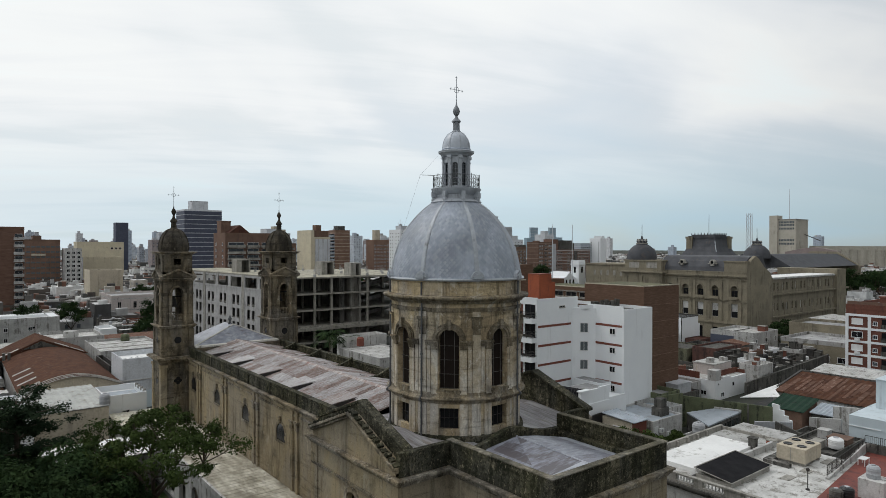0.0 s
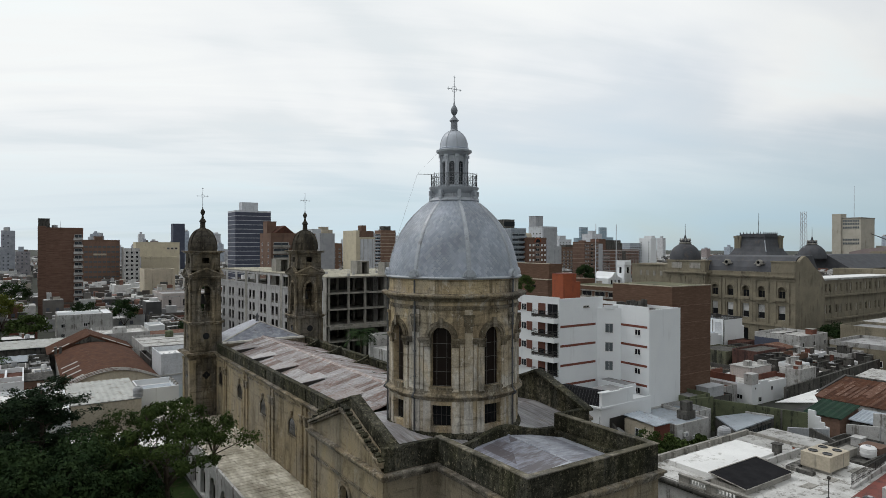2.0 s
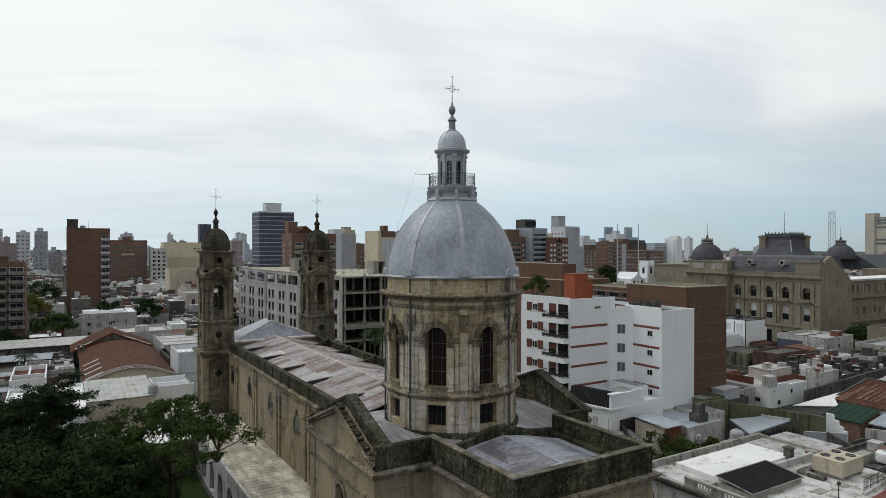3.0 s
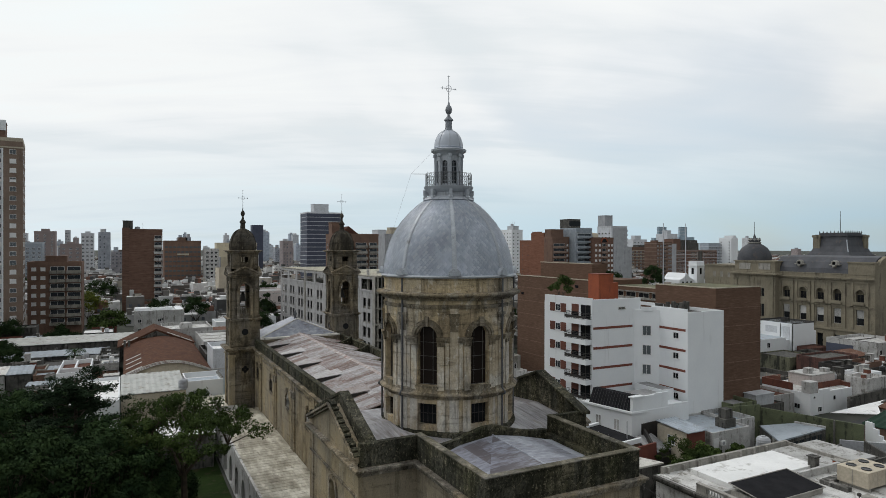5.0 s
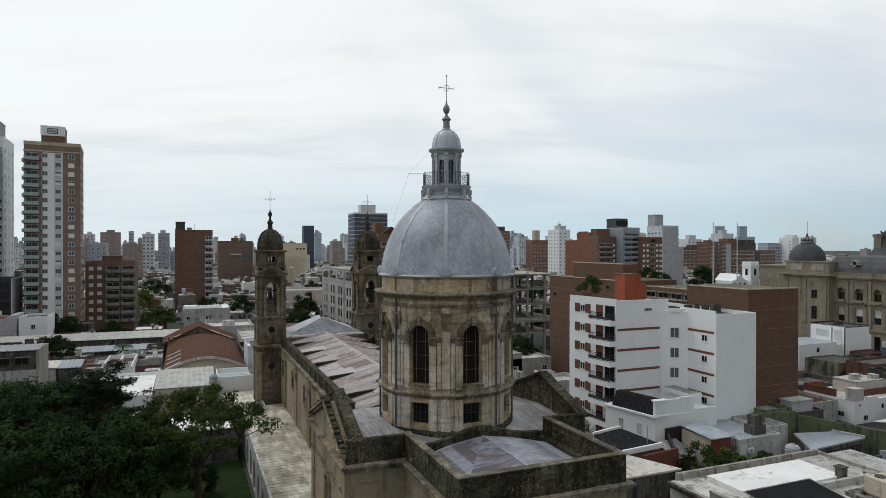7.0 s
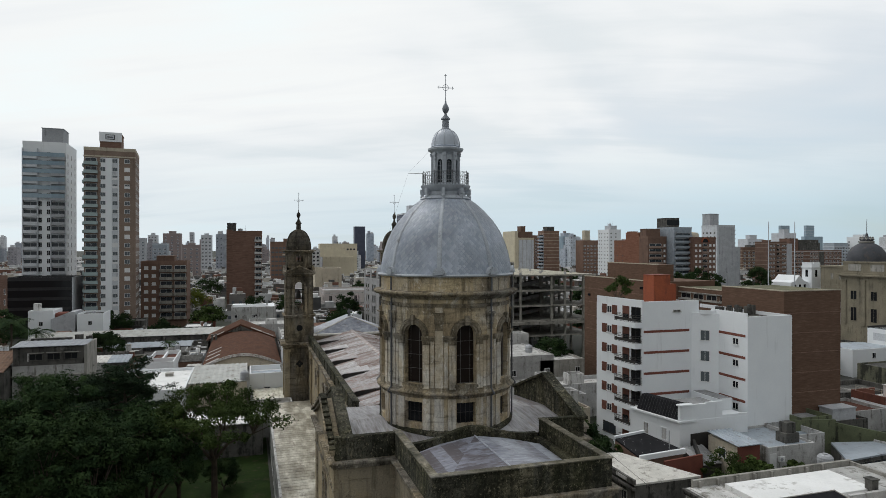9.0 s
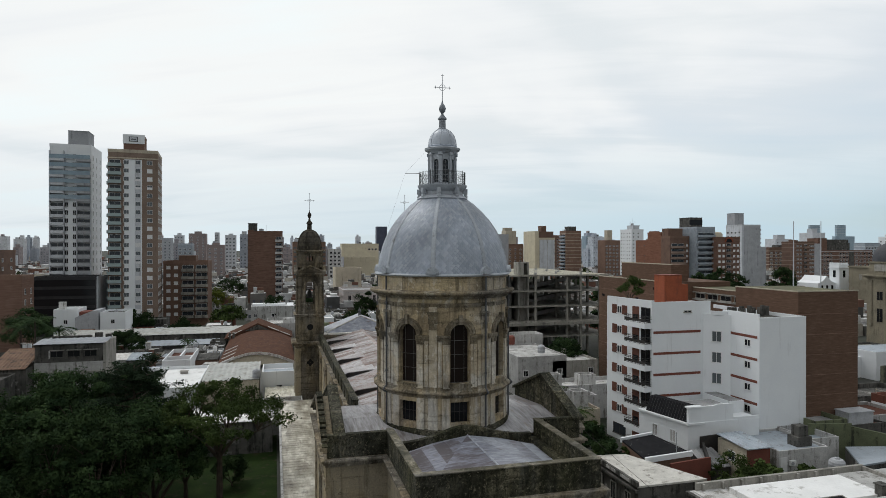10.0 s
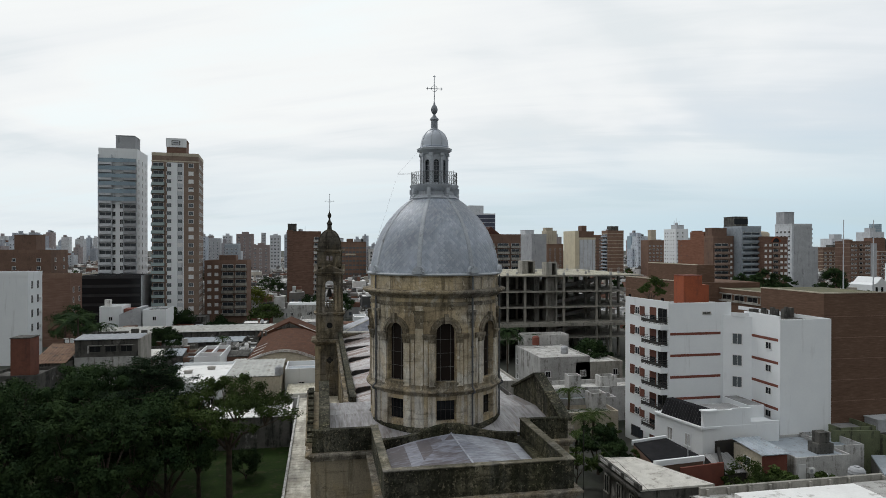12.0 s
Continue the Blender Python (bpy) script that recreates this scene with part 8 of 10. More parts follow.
def solo_wall(label, x0, y0, x1, y1, h, mat, name="boundary_wall", z=0.0):
    t = part(name, Mesh().box(x0, y0, z, x1, y1, h).box(x0 - .04, y0 - .04, h, x1 + .04, y1 + .04, h + 0.08), M[mat])
    return tagged(t, label, "wall")


# ---- near terrace roofs to the east ----
tr = thing("terrace_building", "old flat-roofed building with a patched pale roof terrace", "building")
part("wall", Mesh().box(60.4, 24.5, 0, 82.0, 43.0, 5.2), M["white_old"], tr)
part("roof", Mesh().box(60.6, 24.7, 5.2, 81.8, 42.6, 5.3), M["white_roof"], tr, "stained pale grey roof coating")
part("raised_roof", Mesh().box(63.8, 36.1, 5.3, 77.2, 41.4, 5.85), M["roof_coat"], tr, "bright white raised roof", bevel=0.03)
m = Mesh().box(61.0, 42.6, 5.2, 82.0, 42.95, 6.0).box(81.7, 33.0, 5.2, 82.0, 42.6, 5.9)
part("parapet", m, M["concrete"], tr)
for i in range(8):
    part("buttress", Mesh().box(61.5 + 2.3 * i, 42.3, 5.3, 61.75 + 2.3 * i, 42.6, 5.95), M["concrete"], tr)
m = Mesh().box(60.3, 24.5, 5.2, 60.7, 37.6, 5.4).box(60.25, 24.5, 6.0, 60.75, 37.6, 6.18)
for y0, y1 in ((24.5, 27.0), (29.2, 31.2), (33.4, 34.4), (36.4, 37.6)):
    m.box(60.32, y0, 5.4, 60.68, y1, 6.0)
part("balustrade_wall", m, M["concrete"], tr, "grimy moulded balustrade")
bal = Mesh().lathe([(0.07, 5.4), (0.07, 5.45), (0.045, 5.5), (0.09, 5.68), (0.045, 5.9), (0.07, 5.95), (0.07, 6.0)], 8).data("baluster", M["white_old"])
for y0, y1 in ((27.0, 29.2), (31.2, 33.4), (34.4, 36.4)):
    for i in range(6):
        part("baluster", bal, None, tr, m=pose(60.5, y0 + (y1 - y0) * (i + .5) / 6, 0))
part("cornice", Mesh().box(60.0, 24.3, 4.9, 60.4, 43.1, 5.2).box(60.2, 24.3, 4.6, 60.4, 43.1, 4.9), M["concrete_dark"], tr, bevel=0.03)
# skylight
sk = thing("skylight", "black mesh-covered skylight on a pale frame", "skylight", m=pose(66.9, 33.5, 5.3))
part("kerb", Mesh().box(-4.3, -1.9, 0, 4.3, 1.9, 0.55), M["concrete"], sk, bevel=0.03)
m = Mesh().add([(-4.4, -2.0, 0.62), (4.4, -2.0, 0.62), (4.4, 2.0, 1.15), (-4.4, 2.0, 1.15), (-4.4, -2.0, 0.55), (4.4, -2.0, 0.55), (4.4, 2.0, 1.08), (-4.4, 2.0, 1.08)], [(0, 1, 2, 3), (0, 4, 5, 1), (1, 5, 6, 2), (2, 6, 7, 3), (3, 7, 4, 0)])
part("cover", m, M["cloth"], sk, "black shade cloth")
m = Mesh().tube((-4.45, -2.05, 0.62), (4.45, -2.05, 0.62), 0.06, n=6).tube((-4.45, 2.05, 1.18), (4.45, 2.05, 1.18), 0.06, n=6).tube((-4.45, -2.05, 0.62), (-4.45, 2.05, 1.18), 0.06, n=6).tube((4.45, -2.05, 0.62), (4.45, 2.05, 1.18), 0.06, n=6)
part("frame", m, M["concrete"], sk)
# roof cooler
ac = thing("rooftop_cooler", "large cream metal rooftop cooling unit with four fans", "air conditioner", m=pose(77.4, 31.1, 5.3))
part("casing", Mesh().box(-2.2, -1.55, 0.35, 2.2, 1.55, 1.95), M["beige"], ac, bevel=0.03)
part("panel_seam", Mesh().box(-2.22, -0.03, 0.4, -2.2, 0.03, 1.9).box(-0.73, -1.57, 0.4, -0.7, -1.55, 1.9).box(0.75, -1.57, 0.4, 0.78, -1.55, 1.9), M["concrete"], ac)
for x in (-1.1, 1.1):
    for y in (-0.75, 0.75):
        part("fan_ring", Mesh().lathe([(0.3, 1.95), (0.48, 1.95), (0.48, 2.05), (0.4, 2.05), (0.36, 1.99), (0.0, 1.98)], 20, c=(x, y)), M["black"], ac, "dark fan opening")
for x in (-1.8, 1.8):
    part("foot", Mesh().box(x - .15, -1.5, 0, x + .15, 1.5, 0.35), M["concrete"], ac)
t = thing("flue", "squat dark metal roof flue", "flue", m=pose(76.6, 36.0, 5.3))
part("shaft", Mesh().box(-.4, -.4, 0, .4, .4, 1.5), M["concrete_dark"], t)
part("cap", Mesh().box(-.5, -.5, 1.5, .5, .5, 1.62), M["concrete_dark"], t)
chimney(80.2, 35.4, 5.3, 0.9, 0.7, "orange")
part("low_roof", Mesh().box(77.9, 35.2, 5.3, 87.0, 42.2, 5.55), M["white_roof"], tr, "pale low roof")
part("roof_upstand", Mesh().box(72.6, 34.9, 5.3, 80.6, 35.25, 6.05), M["white_old"], tr, "cracked rendered upstand")
part("roof_upstand", Mesh().box(61.5, 35.6, 5.3, 63.5, 35.9, 5.7), M["white_old"], tr, "cracked rendered upstand")
for x, y, w in ((70.5, 29.4, 0.9), (74.2, 29.0, 0.7), (79.5, 28.7, 1.2)):
    part("roof_patch", Mesh().box(x - w, y - 0.5, 5.3, x + w, y + 0.5, 5.36), M["concrete"], tr, "patched roof repair", bevel=0.02)
part("duct", Mesh().box(73.9, 32.6, 5.3, 79.6, 33.4, 5.75).box(73.5, 30.6, 5.3, 74.3, 33.4, 5.7), M["concrete_dark"], tr, "dark roof duct")
t = thing("roof_lamp_post", "thin dark roof lamp post", "lamp post", m=pose(68.6, 26.7, 5.3))
part("pole", Mesh().tube((0, 0, 0), (0, 0, 2.0), 0.05, n=8).lathe([(0.2, 0), (0.2, 0.12), (0.06, 0.2)], 10), M["iron"], t)
part("lamp_head", Mesh().lathe([(0.0, 1.9), (0.16, 1.95), (0.18, 2.15), (0.05, 2.25)], 10), M["iron"], t)
# red tiled terrace with railing
rt = thing("red_terrace", "red tiled roof terrace behind a dark railing", "terrace")
part("wall", Mesh().add([(66.0, 10, 0), (87.2, 10, 0), (87.2, 27.6, 0), (66.0, 25.4, 0), (66.0, 10, 5.2), (87.2, 10, 5.2), (87.2, 27.6, 5.2), (66.0, 25.4, 5.2)], [(0, 1, 5, 4), (1, 2, 6, 5), (2, 3, 7, 6), (3, 0, 4, 7), (4, 5, 6, 7)]), M["white_old"], rt)
part("floor", Mesh().add([(66.2, 10, 5.32), (87.0, 10, 5.32), (87.0, 27.2, 5.32), (66.2, 25.2, 5.32)], [(0, 1, 2, 3)]), M["terrace_red"], rt, "stained red floor tiles")


def slant_wall(name, label, p0, p1, h0, h1, mat, thick=0.3, z=0.0, parent=None, cat="wall"):
    """Wall from p0 to p1 in plan whose top runs from h0 to h1."""
    (xa, ya), (xb, yb) = p0, p1
    L = math.hypot(xb - xa, yb - ya)
    nx, ny = -(yb - ya) / L * thick / 2, (xb - xa) / L * thick / 2
    base = [(xa - nx, ya - ny), (xb - nx, yb - ny), (xb + nx, yb + ny), (xa + nx, ya + ny)]
    m = Mesh().add([(x, y, z) for x, y in base] + [(x, y, h) for (x, y), h in zip(base, (h0, h1, h1, h0))], [(0, 1, 5, 4), (1, 2, 6, 5), (2, 3, 7, 6), (3, 0, 4, 7), (4, 5, 6, 7)])
    t = part(name, m, M[mat], parent, label if parent else "")
    return t if parent else tagged(t, label, cat)


slant_wall("upstand", "grey rendered upstand", (73.2, 26.6), (87.2, 27.5), 5.5, 6.3, "white_old", 0.3, 5.2, rt)
slant_wall("upstand", "sooty rear upstand", (87.1, 27.5), (87.1, 12.0), 6.35, 6.35, "concrete_dark", 0.3, 5.2, rt)
for (xa, ya), (xb, yb), z0 in (((73.2, 26.6), (87.1, 27.5), 5.9), ((87.1, 27.5), (87.1, 14.0), 6.3), ((66.2, 10.0), (66.2, 24.0), 5.32)):
    L = math.hypot(xb - xa, yb - ya)
    n = int(L / 0.2)
    r = Mesh()
    for zz in (0.1, 0.95):
        r.tube((xa, ya, z0 + zz), (xb, yb, z0 + zz), 0.035, n=5)
    for i in range(n + 1):
        t_ = i / n
        r.tube((xa + (xb - xa) * t_, ya + (yb - ya) * t_, z0 - 0.2), (xa + (xb - xa) * t_, ya + (yb - ya) * t_, z0 + 0.95), 0.018 if i % 8 else 0.035, n=4)
    part("railing", r, M["iron"], rt, "dark iron railing")
b = thing("tank_house", "small white rendered roof hut", "hut", m=pose(71.6, 22.0, 5.32))
part("wall", Mesh().box(-1.0, -1.3, 0, 1.3, 0.9, 1.9), M["white_old"], b)
water_tank(71.7, 21.9, 7.22, 0.6, 1.2)
water_tank(68.3, 24.0, 5.32, 0.6, 1.0, "concrete_dark")
water_tank(69.6, 23.5, 5.32, 0.65, 1.0, "black")
water_tank(85.8, 30.2, 5.3, 0.85, 1.2, "frame_white")
t = thing("garden_table", "white plastic table on the red terrace", "table", m=pose(81.6, 25.9, 5.32))
part("top", Mesh().box(-.75, -.4, 0.7, .75, .4, 0.75), M["frame_white"], t)
for x in (-.68, .68):
    for y in (-.33, .33):
        part("leg", Mesh().box(x - .035, y - .035, 0, x + .035, y + .035, 0.7), M["frame_white"], t)
house(82.2, 24.0 + 5.2, 92, 34.8, 5.0, "concrete_dark", "concrete_dark", "sooty low roofs beside the terrace")
for k, (x, y, w, d, h, mm) in enumerate(((84.5, 32.0, 3.0, 1.0, 5.9, "concrete"), (88.0, 30.5, 2.2, 2.2, 6.1, "brown"), (90.5, 33.2, 1.4, 1.2, 6.0, "white_old"))):
    tagged(part("roof_box", Mesh().box(x - w / 2, y - d / 2, 5.0, x + w / 2, y + d / 2, h).box(x - w / 2 - .08, y - d / 2 - .08, h, x + w / 2 + .08, y + d / 2 + .08, h + .08), M[mm]), "small weathered masonry box on the low roofs", "roof box", "roof boxes")

# pale blue party wall and stepped white walls
b = thing("house", "pale blue blank-walled house with a stepped top", "house")
part("wall", Mesh().box(101.0, 12, 0, 124, 33.9, 6.1), M["blue_wall"], b)
part("upper_wall", Mesh().box(108.2, 12, 6.1, 124, 32.8, 10.3).box(108.1, 11.9, 10.3, 124.1, 32.9, 10.45), M["blue_wall"], b)
part("ledge", Mesh().box(100.9, 30.0, 4.6, 101.0, 33.9, 4.72), M["white"], b, "thin white ledge")
slant_wall("boundary_wall", "white stepped yard wall with peeling paint", (101.4, 35.0), (101.8, 39.4), 5.1, 4.4, "white_old", 0.4)
slant_wall("boundary_wall", "taller white yard wall", (106.6, 34.4), (107.0, 38.0), 6.0, 5.5, "white_old", 0.4)
slant_wall("boundary_wall", "low sooty yard wall", (92.0, 33.0), (95.6, 42.2), 3.6, 3.0, "concrete_dark", 0.3)
shed("small lean-to with a grey sheet roof", 108.0, 37.6, 112.6, 41.6, 3.6, 4.4, "concrete_dark", "sheet_blue", "x", 0.2)
house(96.6, 34.5, 101.2, 39.5, 2.6, "concrete_dark", "concrete_dark", "dark cluttered yard outbuilding")
# rusty workshop, green-roofed house, awning
wk = shed("rusty corrugated workshop roof on a white wall", 116.2, 36.2, 128.3, 51.0, 4.25, 6.25, "white_old", "rust", "x", 0.3, "workshop", "workshop", 0.45)
part("gable_trim", Mesh().add([(115.8, 51.0, 4.0), (128.6, 51.0, 6.1), (128.6, 51.4, 6.1), (115.8, 51.4, 4.0), (115.8, 51.0, 4.4), (128.6, 51.0, 6.5), (128.6, 51.4, 6.5), (115.8, 51.4, 4.4)], [(0, 1, 5, 4), (2, 3, 7, 6), (4, 5, 6, 7), (3, 0, 4, 7)]), M["iron"], wk, "dark gable edge")
part("ridge", Mesh().box(128.2, 36, 6.2, 128.7, 51.2, 6.5), M["concrete_dark"], wk)
for i in range(5):
    part("window", window_data(1.6, 1.0, "concrete", "pane_dark"), None, wk, m=pose(116.2, 38.0 + 2.2 * i, 2.6, 0, 0, -90))
zr = lambda x: 4.25 + (x - 115.9) * 2.0 / 12.7 + 0.11
rs_ = random.Random(5)
for i in range(17):
    y, w = 37.0 + 0.82 * i + rs_.uniform(-0.1, 0.1), rs_.uniform(0.4, 0.8)
    xa = rs_.uniform(116.0, 122.5)
    xb = min(128.2, xa + rs_.uniform(4.0, 9.0))
    tagged(part("roof_sheet", Mesh().add([(xa, y, zr(xa)), (xb, y, zr(xb)), (xb, y + w, zr(xb)), (xa, y + w, zr(xa)), (xa, y, zr(xa) - .04), (xa, y + w, zr(xa) - .04)], [(0, 1, 2, 3), (0, 3, 5, 4)]), M["rust_pale"]), "faded replacement sheet on the rusty roof", "roof sheet", "replacement sheets")
shed("white lean-to behind the rusty workshop", 129.4, 38.5, 139.5, 51.2, 5.4, 6.4, "white_old", "white_roof", "x", 0.2)
shed("small house with a dark green sheet roof", 106.6, 42.4, 112.4, 47.4, 3.7, 4.9, "brown", "green_sheet", "x", 0.3, "house", "house", 0.5)
tagged(part("awning", Mesh().add([(105.6, 51.8, 4.45), (111.4, 47.7, 4.45), (116.0, 50.6, 4.55), (123.2, 51.6, 5.0), (105.6, 51.8, 4.38), (111.4, 47.7, 4.38)], [(0, 1, 2, 3), (0, 4, 5, 1)]), M["roof_coat"]), "pale sloping sheet awning over a yard", "awning")
for ya, yb, h in ((44.7, 45.9, 4.8), (43.9, 44.7, 4.1), (43.2, 43.9, 3.4), (42.5, 43.2, 2.9)):
    slant_wall("boundary_wall", "white stepped end of a yard wall", (103.3 + (ya - 42.5) * .3, ya), (103.3 + (yb - 42.5) * .3, yb), h, h, "white")
slant_wall("boundary_wall", "long mossy green yard wall", (96.2, 56.9), (101.4, 44.6), 5.2, 4.9, "green_wall", 0.35)
slant_wall("boundary_wall", "grey rendered yard wall", (97.6, 45.6), (102.4, 42.2), 3.1, 2.9, "grey_wall", 0.3)
slant_wall("boundary_wall", "dark mossy yard wall", (98.4, 42.8), (95.8, 38.2), 3.6, 3.3, "concrete_dark", 0.3)
slant_wall("boundary_wall", "lime green yard wall", (89.5, 57.4), (96.2, 56.9), 5.9, 5.6, "green_wall", 0.35)
slant_wall("boundary_wall", "sooty rear yard wall", (84.2, 43.6), (97.4, 45.4), 3.2, 2.6, "concrete_dark", 0.3)
tagged(part("pipe", Mesh().tube((99.6, 47.6, 0), (99.6, 47.6, 5.0), 0.14, n=8), M["concrete_dark"]), "dark drain pipe on the yard wall", "pipe")
# glazed shed
gs = thing("shed", "dark glazed shed with a flat grey sheet roof and white edge", "shed")
q4 = [(86.9, 47.2), (98.4, 48.1), (97.0, 51.8), (91.2, 53.2)]
part("wall", Mesh().add([(x, y, 0) for x, y in q4] + [(x, y, 3.75) for x, y in q4], [(0, 1, 5, 4), (1, 2, 6, 5), (2, 3, 7, 6), (3, 0, 4, 7)]), M["concrete_dark"], gs)
part("roof", Mesh().add([(x, y, 3.75) for x, y in q4] + [(x, y, 3.95) for x, y in q4], [(0, 1, 5, 4), (1, 2, 6, 5), (2, 3, 7, 6), (3, 0, 4, 7), (4, 5, 6, 7), (3, 2, 1, 0)]), M["sheet_blue"], gs, "grey sheet roof")
slant_wall("edge", "pale roof edge", (98.4, 48.1), (97.0, 51.8), 4.2, 4.2, "white_old", 0.3, 3.9, gs)
for i in range(7):
    x = 87.7 + 1.5 * i
    part("window", window_data(1.3, 2.2, "concrete_dark", "pane"), None, gs, m=pose(x, 47.2 + (x - 86.9) * 0.078 - 0.03, 1.2, 0, 0, 4.5))
water_tank(82.3, 46.2, 3.1, 0.85, 1.8, "tank", 0.5)
house(80.8, 44.6, 84.4, 47.8, 3.1, "white_old", "white_roof", "small white pump house")
hut = thing("red_hut", "small hut with a red wall and a blue-grey sheet roof", "hut")
part("wall", Mesh().box(75.0, 51.95, 0, 78.3, 57.0, 5.3), M["beige"], hut)
part("front", Mesh().box(75.0, 51.85, 0, 78.3, 51.95, 5.3), M["band"], hut, "faded red front wall")
sheet("roof", "blue-grey sheet roof", 74.7, 51.4, 78.6, 57.0, 5.45, 5.8, "sheet_blue", 0.3, "y", hut)
part("window", window_data(1.3, 1.2), None, hut, m=pose(75.0, 54.5, 3.2, 0, 0, -90))
lb_ = house(79.0, 51.2, 86.4, 59.4, 4.7, "white_old", "sheet_blue", "long low white building with a blue-grey roof")
house(86.4, 53.6, 90.6, 59.6, 4.4, "white_old", "sheet_blue", "low outbuilding under a grey roof")
ac_unit(80.8, 51.0, 3.2)
ac_unit(82.6, 51.0, 2.4)
part("door", window_data(1.0, 2.6, "frame_white", "frame_white"), None, lb_, m=pose(-3.0, -4.1, 1.6))
for x, y, z, h in ((84.2, 53.4, 4.6, 3.0),):
    tagged(part("tank_box", Mesh().box(x - 1.1, y - .8, 4.7, x + 1.1, y + .8, 5.9).box(x - .7, y - .6, 5.9, x + .7, y + .6, 7.2), M["concrete_dark"]), "dark concrete roof water cistern", "cistern")
house(90.8, 57.4, 96.2, 62.0, 5.4, "green_wall", "grey_roof", "low mossy green-walled outbuilding")
# long white house with brown terrace parapets and a pinkish upper storey
wt = thing("house", "long white house with brown terrace parapets and a raised pink storey", "house")
part("wall", Mesh().box(116.9, 62.2, 0, 129.2, 71.6, 3.9).box(119.6, 62.2, 3.9, 122.6, 62.45, 4.35), M["white"], wt)
part("terrace_floor", Mesh().box(117.2, 62.6, 3.9, 129.0, 71.4, 3.95), M["white_roof"], wt, "pale terrace floor")
part("brown_parapet", Mesh().box(116.9, 65.6, 3.9, 117.15, 71.6, 5.2).box(117.15, 71.35, 3.9, 122.0, 71.6, 5.2), M["rust_brick"], wt, "brown brick terrace parapet")
part("brown_parapet", Mesh().box(121.4, 64.0, 3.9, 128.8, 64.25, 5.0).box(128.8, 62.4, 3.9, 129.05, 64.25, 4.7), M["rust_brick"], wt, "brown brick terrace parapet")
part("upper_wall", Mesh().box(121.4, 64.9, 3.9, 128.4, 69.4, 6.1), M["pink"], wt, "pinkish upper storey")
part("upper_roof", Mesh().box(121.3, 64.8, 6.1, 128.5, 69.5, 6.25), M["white_roof"], wt)
for x, y, w, d, z, m_ in ((123.0, 66.6, 1.3, 1.1, 7.2, "white_old"), (125.4, 67.8, 0.9, 0.9, 6.9, "concrete"), (127.2, 66.0, 1.1, 1.4, 7.0, "white_old")):
    part("roof_hut", Mesh().box(x - w / 2, y - d / 2, 6.25, x + w / 2, y + d / 2, z), M[m_], wt)
part("corner_pier", Mesh().box(116.85, 62.15, 3.9, 119.0, 63.8, 5.9), M["white_old"], wt, "square white pier at the corner")
part("window", window_data(1.2, 0.9, "white", "pane_dark"), None, wt, m=pose(116.9, 64.6, 0.9, 0, 0, -90))
part("window", window_data(1.2, 0.9, "white", "pane_dark"), None, wt, m=pose(119.6, 62.2, 0.5))
part("vent_hole", Mesh().box(123.6, 62.14, 2.2, 124.1, 62.2, 2.9).box(117.9, 62.14, 3.0, 118.2, 62.2, 3.3), M["pane_dark"], wt)
part("fence_pole", Mesh().tube((117.0, 66.2, 5.2), (117.0, 66.2, 6.4), 0.05, n=6).tube((117.0, 70.8, 5.2), (117.0, 70.8, 6.2), 0.05, n=6).tube((117.0, 66.2, 6.0), (117.0, 70.8, 5.9), 0.025, n=5), M["beige"], wt)
house(104.6, 65.0, 116.6, 72.4, 3.1, "white_old", "tile_red", "low house with a red-brown terrace roof", wins=False)
house(104.8, 73.0, 130.0, 81.0, 3.4, "concrete_dark", "concrete_dark", "low soot-dark sheds behind the terraces", wins=False)
house(140.8, 82.2, 150.0, 90.0, 4.9, "damp_wall", "concrete_dark", "blind house with damp-stained mossy walls", wins=False)
house(150.4, 82.6, 156.0, 88.0, 4.4, "concrete_dark", "concrete_dark", "dark lean-to beside the damp-stained house", wins=False)
house(141.6, 75.2, 154.0, 81.2, 5.6, "red_dull", "concrete_dark", "house with dull dark red walls", wins=False)
shed("small house under a faded red sheet roof", 155.2, 76.4, 161.0, 81.0, 5.2, 5.9, "concrete_dark", "rust_pale", "y", 0.2, "house", "house", 0.4)
house(97.0, 58.4, 104.2, 64.0, 4.4, "concrete_dark", "tile_red", "grey outbuilding with roof tanks")
tagged(part("tank_box", Mesh().box(98.2, 59.0, 4.4, 102.6, 61.2, 6.2).box(98.1, 58.9, 6.2, 102.7, 61.3, 6.35), M["grey_wall"]), "grey rectangular roof cistern", "cistern")

